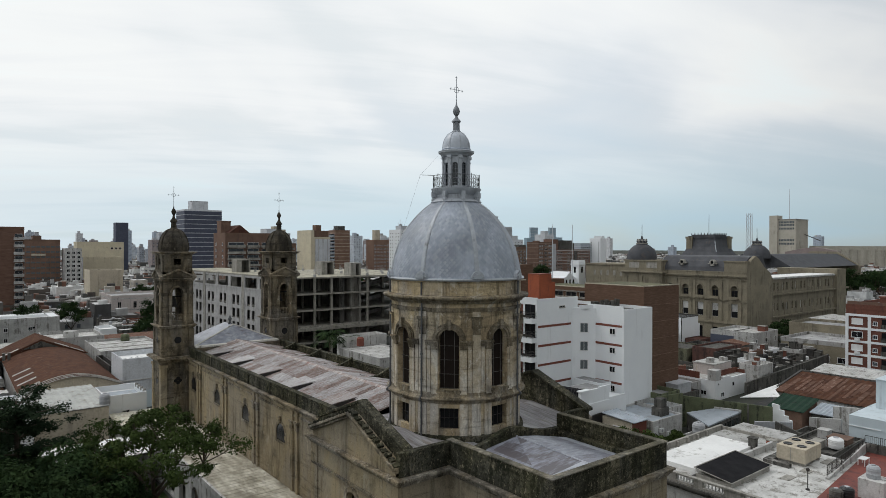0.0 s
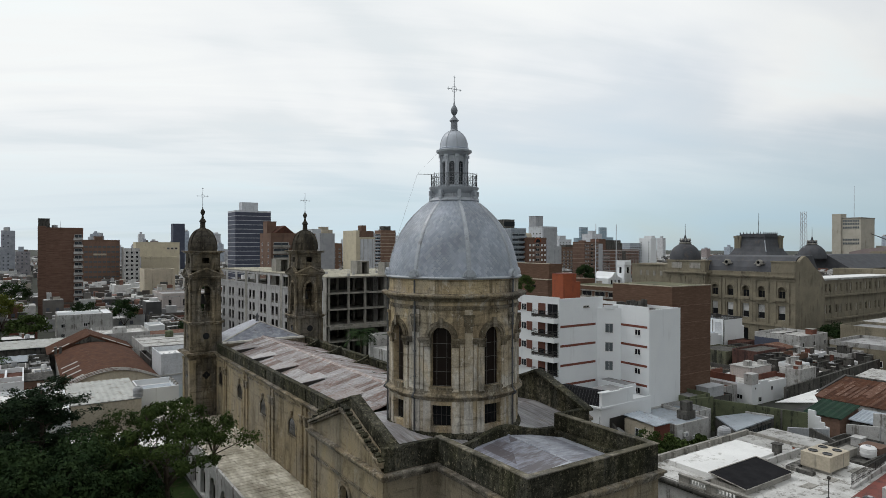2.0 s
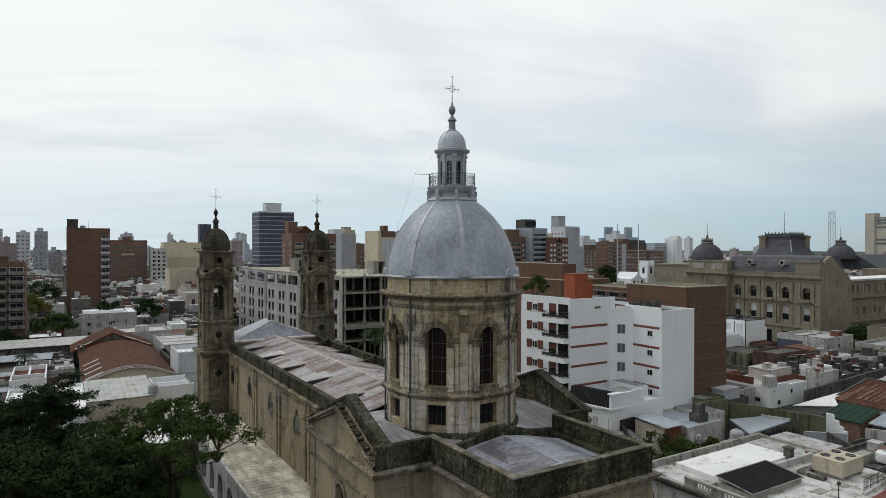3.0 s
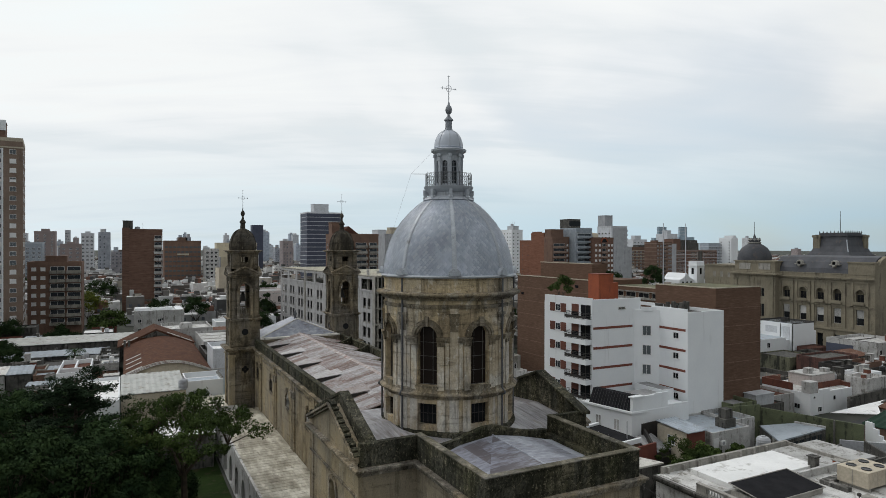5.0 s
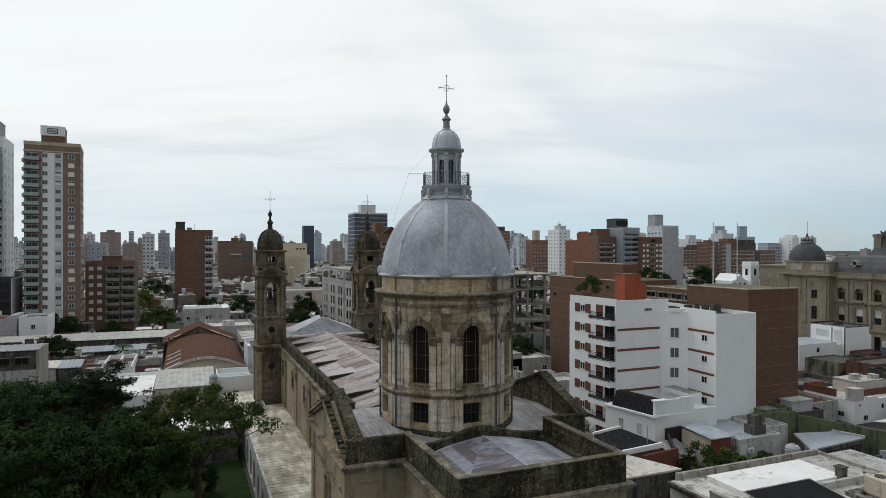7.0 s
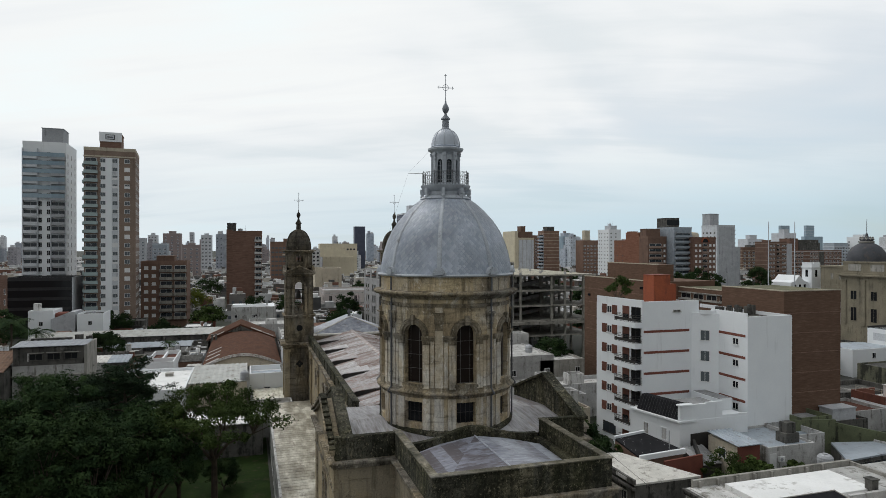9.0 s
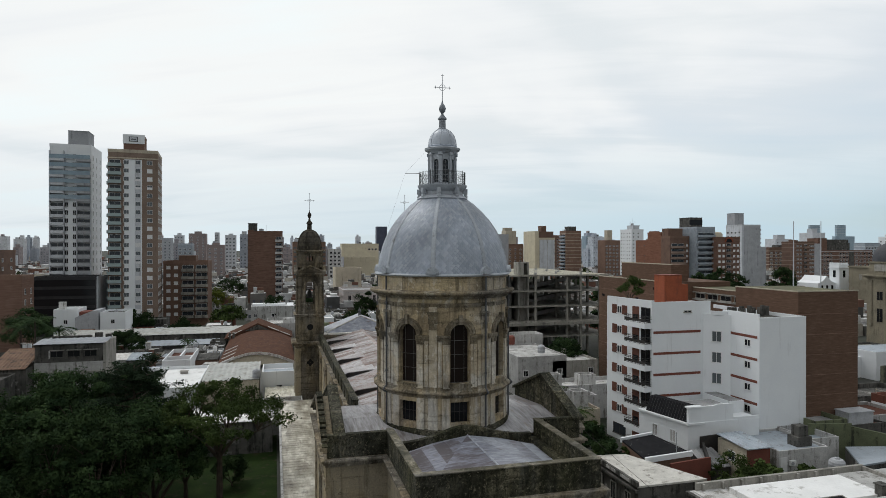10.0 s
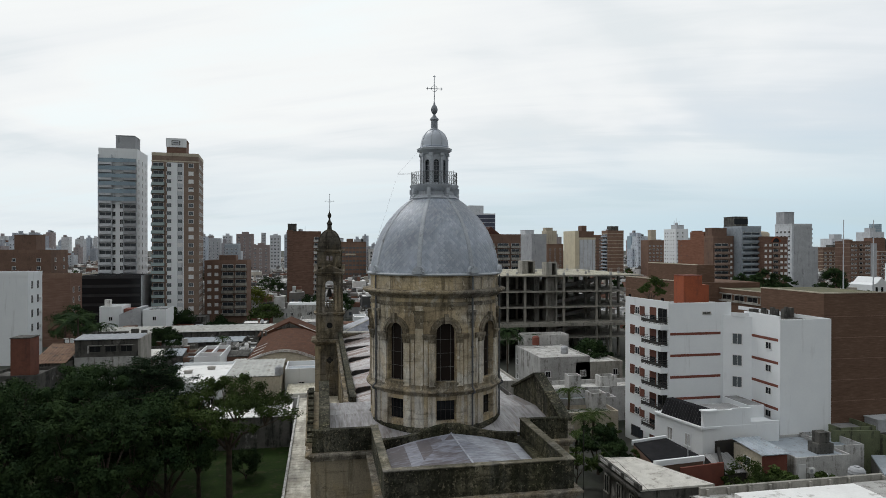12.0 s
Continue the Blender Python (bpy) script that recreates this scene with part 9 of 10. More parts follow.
# crowded roofs along the dark lane
slant_wall("boundary_wall", "long sooty lane wall", (123.6, 59.6), (162.0, 58.8), 3.2, 4.9, "concrete_dark", 0.4)
tagged(part("lane", Mesh().box(113, 52.2, 0.02, 165, 56.8, 0.05), M["asphalt"]), "dark narrow lane between the houses", "lane")
rc = random.Random(11)
lane_walls = ("concrete_dark", "concrete_dark", "brown", "white_old", "concrete_dark", "concrete_dark", "white", "iron")
lane_roofs = ("roof_coat", "concrete_dark", "roof_coat", "tile_red", "white_roof", "concrete_dark", "iron", "concrete_dark")
x = 130.2
while x < 162:
    y = 60.2
    for row in range(3):
        w, d = rc.uniform(5.5, 9.0), rc.uniform(3.6, 5.2)
        h = rc.uniform(3.2, 5.0) + row * 0.2
        house(x + rc.uniform(0, .4), y, x + w - 0.5, y + d - 0.4, h, rc.choice(lane_walls), rc.choice(lane_roofs), "small sooty flat-roofed house in a crowded block", wins=rc.random() < 0.4)
        for k in range(3):
            cx, cy, what = rc.uniform(x + .8, x + w - 1.8), rc.uniform(y + .7, y + d - 1.4), rc.random()
            if what < 0.3:
                chimney(cx, cy, h, rc.uniform(.5, .9), rc.uniform(.8, 1.8), rc.choice(("concrete_dark", "white_old", "rust_brick")))
            elif what < 0.42:
                water_tank(cx, cy, h, 0.55, 1.1, rc.choice(("tank", "black", "frame_white")), rc.choice((0, 0.6)))
            elif what < 0.82:
                bw, bd, bh = rc.uniform(.9, 1.9), rc.uniform(.8, 1.6), rc.uniform(0.9, 2.3)
                tagged(part("roof_hut", Mesh().box(cx - bw / 2, cy - bd / 2, h, cx + bw / 2, cy + bd / 2, h + bh).box(cx - bw / 2 - .1, cy - bd / 2 - .1, h + bh, cx + bw / 2 + .1, cy + bd / 2 + .1, h + bh + .1), M[rc.choice(lane_walls)]), "small weathered stair hut on a flat roof", "roof hut", "roof huts")
            else:
                ac_unit(cx, cy, h, rc.choice((0, 90)))
        y += d
    x += rc.uniform(6.5, 8.0)
# white cube of a house with a lower wing before the palace
wc = thing("house", "plain white boxy house with a dark roof rim", "house")
part("wall", Mesh().box(166.4, 98.6, 0, 175.1, 108.2, 9.4).box(175.1, 98.7, 0, 176.2, 108, 7.2), M["white"], wc)
part("lower_wing", Mesh().box(149.0, 97.8, 0, 162.2, 106.5, 6.3).box(162.2, 99.6, 0, 166.4, 106.5, 5.2), M["white"], wc)
part("roof", Mesh().box(166.7, 98.9, 9.4, 174.8, 107.9, 9.46).box(149.3, 98.1, 6.3, 161.9, 106.2, 6.36), M["sheet_blue"], wc, "blue-grey roof deck")
part("roof_rim", Mesh().box(166.4, 107.9, 9.4, 175.1, 108.2, 9.9).box(174.8, 98.6, 9.4, 175.1, 107.9, 9.8).box(166.4, 98.6, 9.4, 174.8, 98.8, 9.6), M["iron"], wc, "dark roof rim")
for k in range(5):
    part("roof_batten", Mesh().box(167.0 + 1.6 * k, 99.0, 9.46, 167.2 + 1.6 * k, 107.8, 9.6), M["concrete_dark"], wc)
part("roof_tank", Mesh().box(168.6, 102.6, 9.46, 169.7, 103.6, 10.7).box(170.8, 103.0, 9.46, 171.6, 103.8, 10.4), M["iron"], wc, "dark roof tank")
part("downpipe", Mesh().tube((166.3, 98.8, 0), (166.3, 98.8, 9.4), 0.13, n=6).tube((166.3, 102.2, 3.0), (166.3, 102.2, 9.2), 0.1, n=6), M["concrete_dark"], wc)
part("panel", Mesh().box(166.34, 99.6, 5.0, 166.4, 101.6, 8.6).box(166.34, 103.2, 6.6, 166.4, 106.6, 8.4), M["pale_grey"], wc, "pale blocked window")
part("window", window_data(1.2, 1.3, "frame_white", "pane_dark"), None, wc, m=pose(155.4, 97.8, 4.1))
part("window", window_data(1.4, 1.2, "frame_white", "pane_dark"), None, wc, m=pose(166.4, 100.6, 3.2, 0, 0, -90))
house(167.4, 93.6, 174.6, 98.2, 3.4, "red_dull", "tile_red", "low brick-red outbuilding beside a white house", wins=False)
bh = house(168.6, 79.2, 183.0, 91.2, 6.2, "white_old", "white_roof", "white house with a pale sheet roof and a rusty tank")
part("teal_wall", Mesh().box(-7.26, -0.6, 0, -7.2, 6.0, 5.6), M["navy"], bh, "dark teal painted wall")
part("roof_seam", Mesh().box(-6.8, 1.8, 6.2, 6.8, 2.0, 6.4).box(-2.4, -5.6, 6.2, -2.2, 5.6, 6.35), M["concrete_dark"], bh)
chimney(181, 82.5, 6.2, 2.0, 1.4, "rust_brick")
flats("drab olive two-storey building with a pale roof edge", 175, 58, 192, 75, 5.3, "palace", 3.1, w=4, win=(2.6, 1.4), pane="pane_dark", first=0, name="house", parapet_mat="white_old")
flats("drab olive annexe with a shaded wall", 192, 60, 206, 80, 7.6, "palace", 3.1, w=2, win=(2.0, 1.4), pane="pane_dark", first=0, name="house")
shed("shed with a white sheet roof beside the palace", 206, 66, 224, 80, 7.4, 8.4, "concrete", "white_roof", "y", 0.3)

# ---- yards between church and apartment house ----
fl = thing("house", "old house with a worn white roof and a dark facade", "house", m=pose(0, 0, 0))
q5 = [(56.9, 46.6), (64.9, 46.6), (60.8, 55.6), (57.2, 56.2)]
part("wall", Mesh().prism(q5, 0, 4.55), M["concrete_dark"], fl)
part("roof", Mesh().prism([(56.7, 46.4), (65.1, 46.4), (61.0, 55.8), (57.1, 56.4)], 4.55, 4.75), M["strip_white"], fl, "stained white roof coating")
part("cornice", Mesh().box(56.5, 46.4, 4.0, 56.9, 56.0, 4.3).box(56.6, 46.4, 4.6, 56.9, 56.2, 5.15), M["concrete_dark"], fl, "blackened parapet and cornice", bevel=0.03)
for i in range(3):
    y = 48.6 + 3.0 * i
    part("parapet_panel", Mesh().box(56.55, y - 1.0, 4.7, 56.62, y + 1.0, 5.05), M["white_old"], fl)
    part("window", window_data(1.1, 2.0, "concrete", "pane_dark"), None, fl, m=pose(56.9, y, 1.4, 0, 0, -90))
sd = thing("shed", "low shed with a speckled black sheet roof and white edges", "shed")
q6 = [(62.0, 53.2), (68.7, 53.9), (68.4, 61.4), (63.2, 60.2)]
part("wall", Mesh().prism(q6, 0, 4.7), M["brown"], sd)
part("roof", Mesh().prism(q6, 4.7, 4.9), M["cloth"], sd, "black roof covering")
slant_wall("edge", "white painted roof edge", (62.0, 53.1), (68.8, 53.8), 5.1, 5.1, "white", 0.3, 4.5, sd)
slant_wall("edge", "white painted roof edge", (63.1, 60.3), (68.4, 61.5), 5.2, 5.2, "white", 0.3, 4.6, sd)
rsp = random.Random(8)
for i in range(24):
    u, v = rsp.random(), rsp.random()
    x, y = 62.4 + 5.9 * u + 0.5 * v, 54.0 + 6.3 * v + 0.5 * u
    part("fleck", Mesh().box(x - .03, y - .03, 4.9, x + .03, y + .03, 4.91), M["frame_white"], sd)
tagged(part("pole", Mesh().tube((67.2, 54.6, 0), (67.2, 54.6, 7.2), 0.06, n=6), M["grey_wall"]), "thin grey metal pole beside the shed", "pole")
slant_wall("boundary_wall", "dark red yard wall", (65.0, 52.6), (71.0, 53.4), 4.3, 4.3, "band", 0.25)
slant_wall("boundary_wall", "black mossy yard wall", (73.2, 58.2), (77.6, 58.0), 5.2, 5.4, "iron", 0.3)
slant_wall("boundary_wall", "black mossy yard wall", (71.2, 53.6), (73.4, 57.8), 3.4, 4.6, "iron", 0.3)
shed("dark lean-to with a dirty grey sheet", 71.4, 54.2, 74.6, 57.6, 2.6, 3.8, "iron", "grey_roof", "y", 0.1)
house(60.6, 78.1, 70.1, 82.4, 3.5, "beige", "white_roof", "low flat-roofed beige house")
house(56, 82.6, 72, 86.2, 4.4, "white_old", "sheet_blue", "low house with a blue-grey roof")
house(62.5, 86.5, 80, 92.5, 5.2, "white_old", "white_roof", "low flat-roofed white house")
house(66.6, 104.0, 77.0, 120, 7.6, "white_old", "white_roof", "tall blank-walled white building with a flat roof")
house(69, 121.2, 79.5, 125.5, 9.0, "white_old", "white_roof", "white rendered roof storey", wins=False)
water_tank(72.4, 106.0, 8.2, 0.75, 1.5, "tank")
t = thing("red_tank", "small dark red roof water tank", "water tank", m=pose(70.6, 118.0, 8.2))
part("body", Mesh().lathe([(0, 0), (0.8, 0), (0.8, 1.6), (0.5, 1.9), (0, 1.95)], 14), M["band"], t, smooth=35)
house(74.0, 104, 84, 118, 6.3, "concrete", "white_roof", "low building with a white roof")
house(47, 96, 59.5, 112, 5.0, "concrete", "white_roof", "low building behind the church")
house(47, 80, 55.5, 95, 4.6, "concrete_dark", "grey_roof", "low building behind the church")
for x, y, w, d, h in ((66, 88, 2.2, 2.0, 6.8), (72, 88.5, 3.0, 2.2, 6.4), (66.5, 80, 2.5, 2.5, 5.6)):
    house(x, y, x + w, y + d, h, "white_old", "white_roof", "small roof hut above the houses", "roof huts", wins=False)

# white house with a red wall before the podium, dark low block by the tower
hw = house(-41.5, 193, -35.2, 202, 10.6, "white", "roof_coat", "white house with a bright roof and a red side")
part("red_wall", Mesh().box(3.2, -3.0, 0, 5.6, 2.0, 10.4), M["band"], hw, "dark red painted wall")
part("tank_stand", Mesh().box(-2.8, -1, 10.6, -1.2, 0.6, 13.2), M["white_old"], hw)
hg = thing("house", "grey rendered house with a sloping parapet", "house")
part("wall", Mesh().slab([(-35.5, 0), (-29.4, 0), (-29.4, 11.0), (-31.0, 10.9), (-35.5, 9.0)], 1, 191.5, 200), M["grey_wall"], hg)
part("shed", Mesh().box(-33.5, 187, 0, -30.0, 190.5, 5.8), M["brown"], hg)
house(-34, 210, -14, 218, 5.6, "concrete_dark", "concrete_dark", "long dark low block with a black roof")
house(-30, 203, -14, 209, 3.6, "iron", "concrete_dark", "dark low workshop with a black roof")

# ---- streets and sheds to the north-west ----
wr = house(-1.2, 93.8, 8.6, 112.2, 7.2, "white", "roof_coat", "white building with a broad pale flat roof")
for x, y in ((1.2, 4.5), (-2.2, 1.5)):
    part("roof_vent", Mesh().box(x - .6, y - .5, 7.2, x + .6, y + .5, 7.6).box(x - .7, y - .6, 7.6, x + .7, y + .6, 7.7), M["concrete"], wr)
shed("house under a corrugated galvanised roof", 8.8, 97.4, 17.7, 112, 7.6, 7.9, "beige", "ribbed_grey", "y", 0.1, "house", "house", 0.42)
water_tank(17.4, 98.5, 7.6, 0.7, 1.4)
hb_ = house(18.2, 103.4, 24.0, 111.2, 6.7, "white", "roof_coat", "white house with a bright flat roof and parapet tanks")
part("blue_roof", Mesh().box(-2.6, -3.6, 6.7, 2.6, 2.6, 6.76), M["sheet_blue"], hb_, "blue-grey roof strip")
for k in range(4):
    part("parapet_pot", Mesh().lathe([(0.22, 0), (0.26, 0.3), (0.2, 0.55), (0, 0.6)], 10), M["concrete"], hb_, m=pose(2.75, -3.0 + 1.7 * k, 7.3))
house(18.6, 90.6, 24.6, 93.4, 4.75, "white_old", "cream_roof", "low annexe with a worn pale roof")
shed("low outbuilding with a bright corrugated roof behind the garden", 7.6, 82.4, 20.0, 89.4, 4.7, 5.0, "concrete_dark", "roof_coat", "y", 0.2, "outbuilding", "outbuilding", 0.5)
shed("lean-to with weathered cream roof sheets against the church tower", 18.8, 93.6, 24.4, 103.0, 4.7, 4.9, "white_old", "cream_roof", "y", 0.1, "annexe", "annexe", 0.6)
# workshop with curved red roof
ws = thing("workshop", "long workshop with a curved rusty red roof", "workshop")
part("wall", Mesh().box(9.3, 121.2, 0, 24.2, 164, 5.6), M["white_old"], ws)
n = 18
m = Mesh()
for i in range(n):
    xa, xb = 9.0 + 15.5 * i / n, 9.0 + 15.5 * (i + 1) / n
    za, zb = (5.5 + 2.3 * math.sin(math.pi * (x - 9.0) / 15.5) for x in (xa, xb))
    m.quad((xa, 120.8, za), (xb, 120.8, zb), (xb, 164.5, zb), (xa, 164.5, za))
fm = Mesh()
for i in range(n):
    xa, xb = 9.3 + 14.9 * i / n, 9.3 + 14.9 * (i + 1) / n
    za, zb = (5.4 + 2.3 * math.sin(math.pi * (x - 9.0) / 15.5) for x in (xa, xb))
    fm.quad((xa, 121.2, 5.0), (xb, 121.2, 5.0), (xb, 121.2, zb), (xa, 121.2, za))
part("front_arch", fm, M["beige"], ws, "pale rendered arched front")
part("roof", m, M["rust"], ws, "curved rusty red roof", smooth=40)
for k in range(3):
    rim = Mesh()
    for i in range(n):
        xa, xb = 9.0 + 15.5 * i / n, 9.0 + 15.5 * (i + 1) / n
        za, zb = (5.56 + 2.3 * math.sin(math.pi * (x - 9.0) / 15.5) for x in (xa, xb))
        rim.tube((xa, 121 + 1.2 * k, za), (xb, 121 + 1.2 * k, zb), 0.09, n=5)
    part("roof_rim", rim, M["corrugated"], ws)
for i in range(4):
    z = lambda x: 5.58 + 2.3 * math.sin(math.pi * (x - 9.0) / 15.5)
    part("skylight_strip", Mesh().add([(9.4, 124 + 5 * i, z(9.4)), (12.2, 124 + 5 * i, z(12.2)), (12.2, 125.1 + 5 * i, z(12.2)), (9.4, 125.1 + 5 * i, z(9.4))], [(0, 1, 2, 3)]), M["white_roof"], ws, "pale plastic strip")
part("gable", Mesh().slab([(7.6, 5.6), (25.0, 5.6), (16.0, 9.5)], 1, 160.5, 173), M["rust"], ws, "steeper rusty red gabled roof")
part("gable_face", Mesh().slab([(12.8, 7.6), (19.2, 7.6), (16.0, 9.1)], 1, 160.2, 160.5), M["concrete_dark"], ws, "dark slatted gable vent")
for k, (x0, z0, x1, z1) in enumerate(((8.6, 6.15, 11.4, 7.35), (11.0, 7.2, 13.6, 8.35), (18.6, 8.45, 21.4, 7.25), (21.6, 7.15, 24.2, 6.05))):
    part("skylight_strip", Mesh().add([(x0, 161.2, z0), (x1, 161.2, z1), (x1, 162.3, z1), (x0, 162.3, z0), (x0, 161.2, z0 - .1), (x1, 161.2, z1 - .1)], [(0, 1, 2, 3), (4, 5, 1, 0)]), M["white_roof"], ws, "pale plastic strip")
for k in range(2):
    chimney(9.2 + 0.9 * k, 158.2, 5.9, 0.5, 1.5, "concrete_dark")
# white flat roofs north of the workshop and beside the tower
lb1 = house(12.0, 226, 27.4, 240, 7.2, "white_old", "roof_coat", "long low white building with a stepped flat roof")
part("roof_step", Mesh().box(-7.4, 1.5, 7.2, 4.6, 6.7, 8.0).box(5.2, -6.8, 7.2, 7.4, 6.6, 7.9), M["white"], lb1, "raised roof step")
part("vent_hole", Mesh().box(0.5, -7.05, 4.6, 1.2, -7.0, 5.1), M["pane_dark"], lb1)
house(18.2, 174, 30.6, 189, 6.9, "white_old", "white_roof", "white building with a round cistern on its flat roof")
ct = thing("cistern", "squat round white roof cistern", "cistern", m=pose(24.4, 181.6, 6.9))
part("body", Mesh().lathe([(0, 0), (1.7, 0), (1.75, 0.9), (1.5, 1.4), (0.6, 1.6), (0, 1.6)], 20), M["white_old"], ct, smooth=40)
wh2 = house(26.0, 152, 39.5, 172, 6.4, "white_old", "white_roof", "white building with a broad pale flat roof", wins=False)
part("roof_seam", Mesh().box(-6.5, -2.0, 6.4, 6.5, -1.8, 6.5).box(-6.5, 4.0, 6.4, 6.5, 4.15, 6.5), M["concrete"], wh2)
water_tank(34.5, 170.0, 6.4, 1.0, 1.6, "green_wall")
shed("low house with a faded rusty sheet roof", 31.0, 174.5, 44.0, 182, 5.6, 6.6, "white_old", "rust_pale", "y", 0.2, "house", "house", 0.5)
tw2 = house(24.9, 124.8, 32.6, 134.6, 8.4, "pale_grey", "roof_coat", "white two-storey house with a stepped parapet and small tanks", wins=False)
part("blue_base", Mesh().box(-3.9, -4.95, 0, 3.85, -4.9, 3.2), M["blue_wall"], tw2, "faded blue painted lower wall")
part("cornice", Mesh().box(-3.95, -5.05, 5.2, 3.9, -4.9, 5.4), M["white_old"], tw2)
for k in range(3):
    water_tank(25.6 + 1.1 * k, 126.0 + 0.4 * k, 8.4, 0.4, 0.8, "frame_white")
shed("low lean-to with a pale blue sheet roof", 26.5, 136, 34.5, 146, 3.4, 4.0, "concrete_dark", "sheet_blue", "y", 0.2)
house(24.8, 136, 26.2, 150, 5.6, "iron", "iron", "narrow black wall between the roofs", wins=False)
fr_ = house(-2.0, 127.6, 3.4, 142.6, 5.4, "white", "tile_red", "white-edged roof terrace with a faded red floor", wins=False)
part("cross_wall", Mesh().box(-2.5, -2.2, 5.4, 2.5, -1.9, 6.2).box(-0.2, -1.9, 5.4, 0.1, 7.2, 6.1), M["white"], fr_, "low white dividing walls")
# long roofs along the street
shed("long low market roof of pale sheets", -36, 173.5, 14.6, 182.5, 5.6, 6.3, "concrete_dark", "ribbed_grey", "y", 0.4, "market_hall", "hall", 0.8)
# Solid black walls take the place of the shaded gap under this canopy.
shed("lower market canopy with black walls for the shade under its pale roof", -19, 164, 5.5, 170.5, 4.0, 4.4, "iron", "sheet_blue", "y", 0.3, "market_hall", "hall", 0.8)
b = thing("house", "tall dark two-tier building with a pale sheet roof", "house")
part("wall", Mesh().box(-23.3, 122.6, 0, -11.6, 130.4, 11.0), M["concrete_dark"], b, "blackened upper storey")
part("lower_wall", Mesh().box(-23.35, 122.5, 0, -11.6, 122.6, 7.6), M["white_old"], b, "stained pale lower storey")
part("ledge", Mesh().box(-23.5, 122.2, 5.6, -11.5, 122.5, 5.8).box(-23.5, 122.35, 3.9, -11.5, 122.5, 4.1), M["concrete"], b)
for x in (-22.4, -19.4, -15.2):
    part("pier", Mesh().box(x, 122.3, 0, x + 0.5, 122.5, 5.6), M["concrete"], b)
part("side_wall", Mesh().box(-11.6, 122.4, 0, -11.1, 130.4, 11.2), M["concrete"], b, "stained concrete flank")
for i in range(3):
    part("window", window_data(2.2, 1.2, "concrete_dark", "pane_dark"), None, b, m=pose(-19.6 + 2.9 * i, 122.6, 8.6))
    part("window_hood", Mesh().box(-20.8 + 2.9 * i, 122.4, 9.85, -18.3 + 2.9 * i, 122.6, 9.98), M["concrete"], b)
part("window_post", Mesh().box(-20.95, 122.5, 8.4, -20.75, 122.6, 9.9), M["white_old"], b)
sheet("roof", "pale blue-grey sheet roof", -23.6, 122.2, -11.2, 127.6, 11.1, 11.5, "zinc_dull", 0.5, "y", b)
part("rear_deck", Mesh().box(-23.3, 127.6, 11.0, -11.6, 130.4, 11.1), M["concrete_dark"], b)
for x0, x1, y0, z1 in ((-22.0, -15.0, 128.0, 11.9), (-14.6, -13.2, 128.6, 12.3), (-12.8, -11.7, 129.2, 11.9)):
    part("roof_beam", Mesh().box(x0, y0, 11.1, x1, y0 + 0.6, z1), M["concrete_dark"], b)
lean = thing("house", "dark house under a sloping brown tiled roof beside the two-tier building", "house")
part("wall", Mesh().box(-29.6, 119.4, 0, -23.7, 129.0, 7.1), M["concrete_dark"], lean)
part("gable_wall", Mesh().slab([(119.4, 7.1), (129.0, 7.1), (129.0, 9.2)], 0, -29.6, -29.3), M["concrete_dark"], lean)
sheet("roof", "faded brown tiled roof", -29.9, 119.1, -23.7, 129.2, 7.2, 9.5, "tile_brown", 0.3, "y", lean)
part("ridge", Mesh().tube((-29.9, 129.2, 9.5), (-23.7, 129.2, 9.5), 0.14, n=8), M["tile_brown"], lean)
for x, y, m_ in ((-28.6, 133.4, "white"), (-27.9, 134.0, "white"), (-29.3, 134.6, "concrete_dark")):
    chimney(x, y, 0, 0.6, 9.8, m_)
lean = house(-33.5, 110.5, -25.0, 118.4, 6.2, "concrete_dark", "concrete_dark", "low soot-dark house with a flat roof behind the garden", wins=False)
t = thing("stair_house", "square rust-brown brick stair house on a dark roof", "stair house")
part("wall", Mesh().box(-29.6, 111.0, 6.25, -26.4, 114.5, 13.2), M["rust_brick"], t)
part("coping", Mesh().box(-29.7, 110.9, 13.2, -26.3, 114.6, 13.35), M["concrete_dark"], t)
solo_wall("long grey yard wall behind the garden", -44, 130.5, -22, 131.0, 3.4, "concrete_dark")
rl = random.Random(23)
town_walls = ("concrete_dark", "concrete_dark", "brown", "white_old", "concrete", "concrete_dark", "grey_wall", "rust_brick")
town_roofs = ("corrugated", "sheet_blue", "roof_coat", "roof_coat", "grey_roof", "concrete_dark", "sheet_blue", "roof_coat", "roof_coat", "concrete_dark", "iron", "corrugated", "rust")
y = 113.5
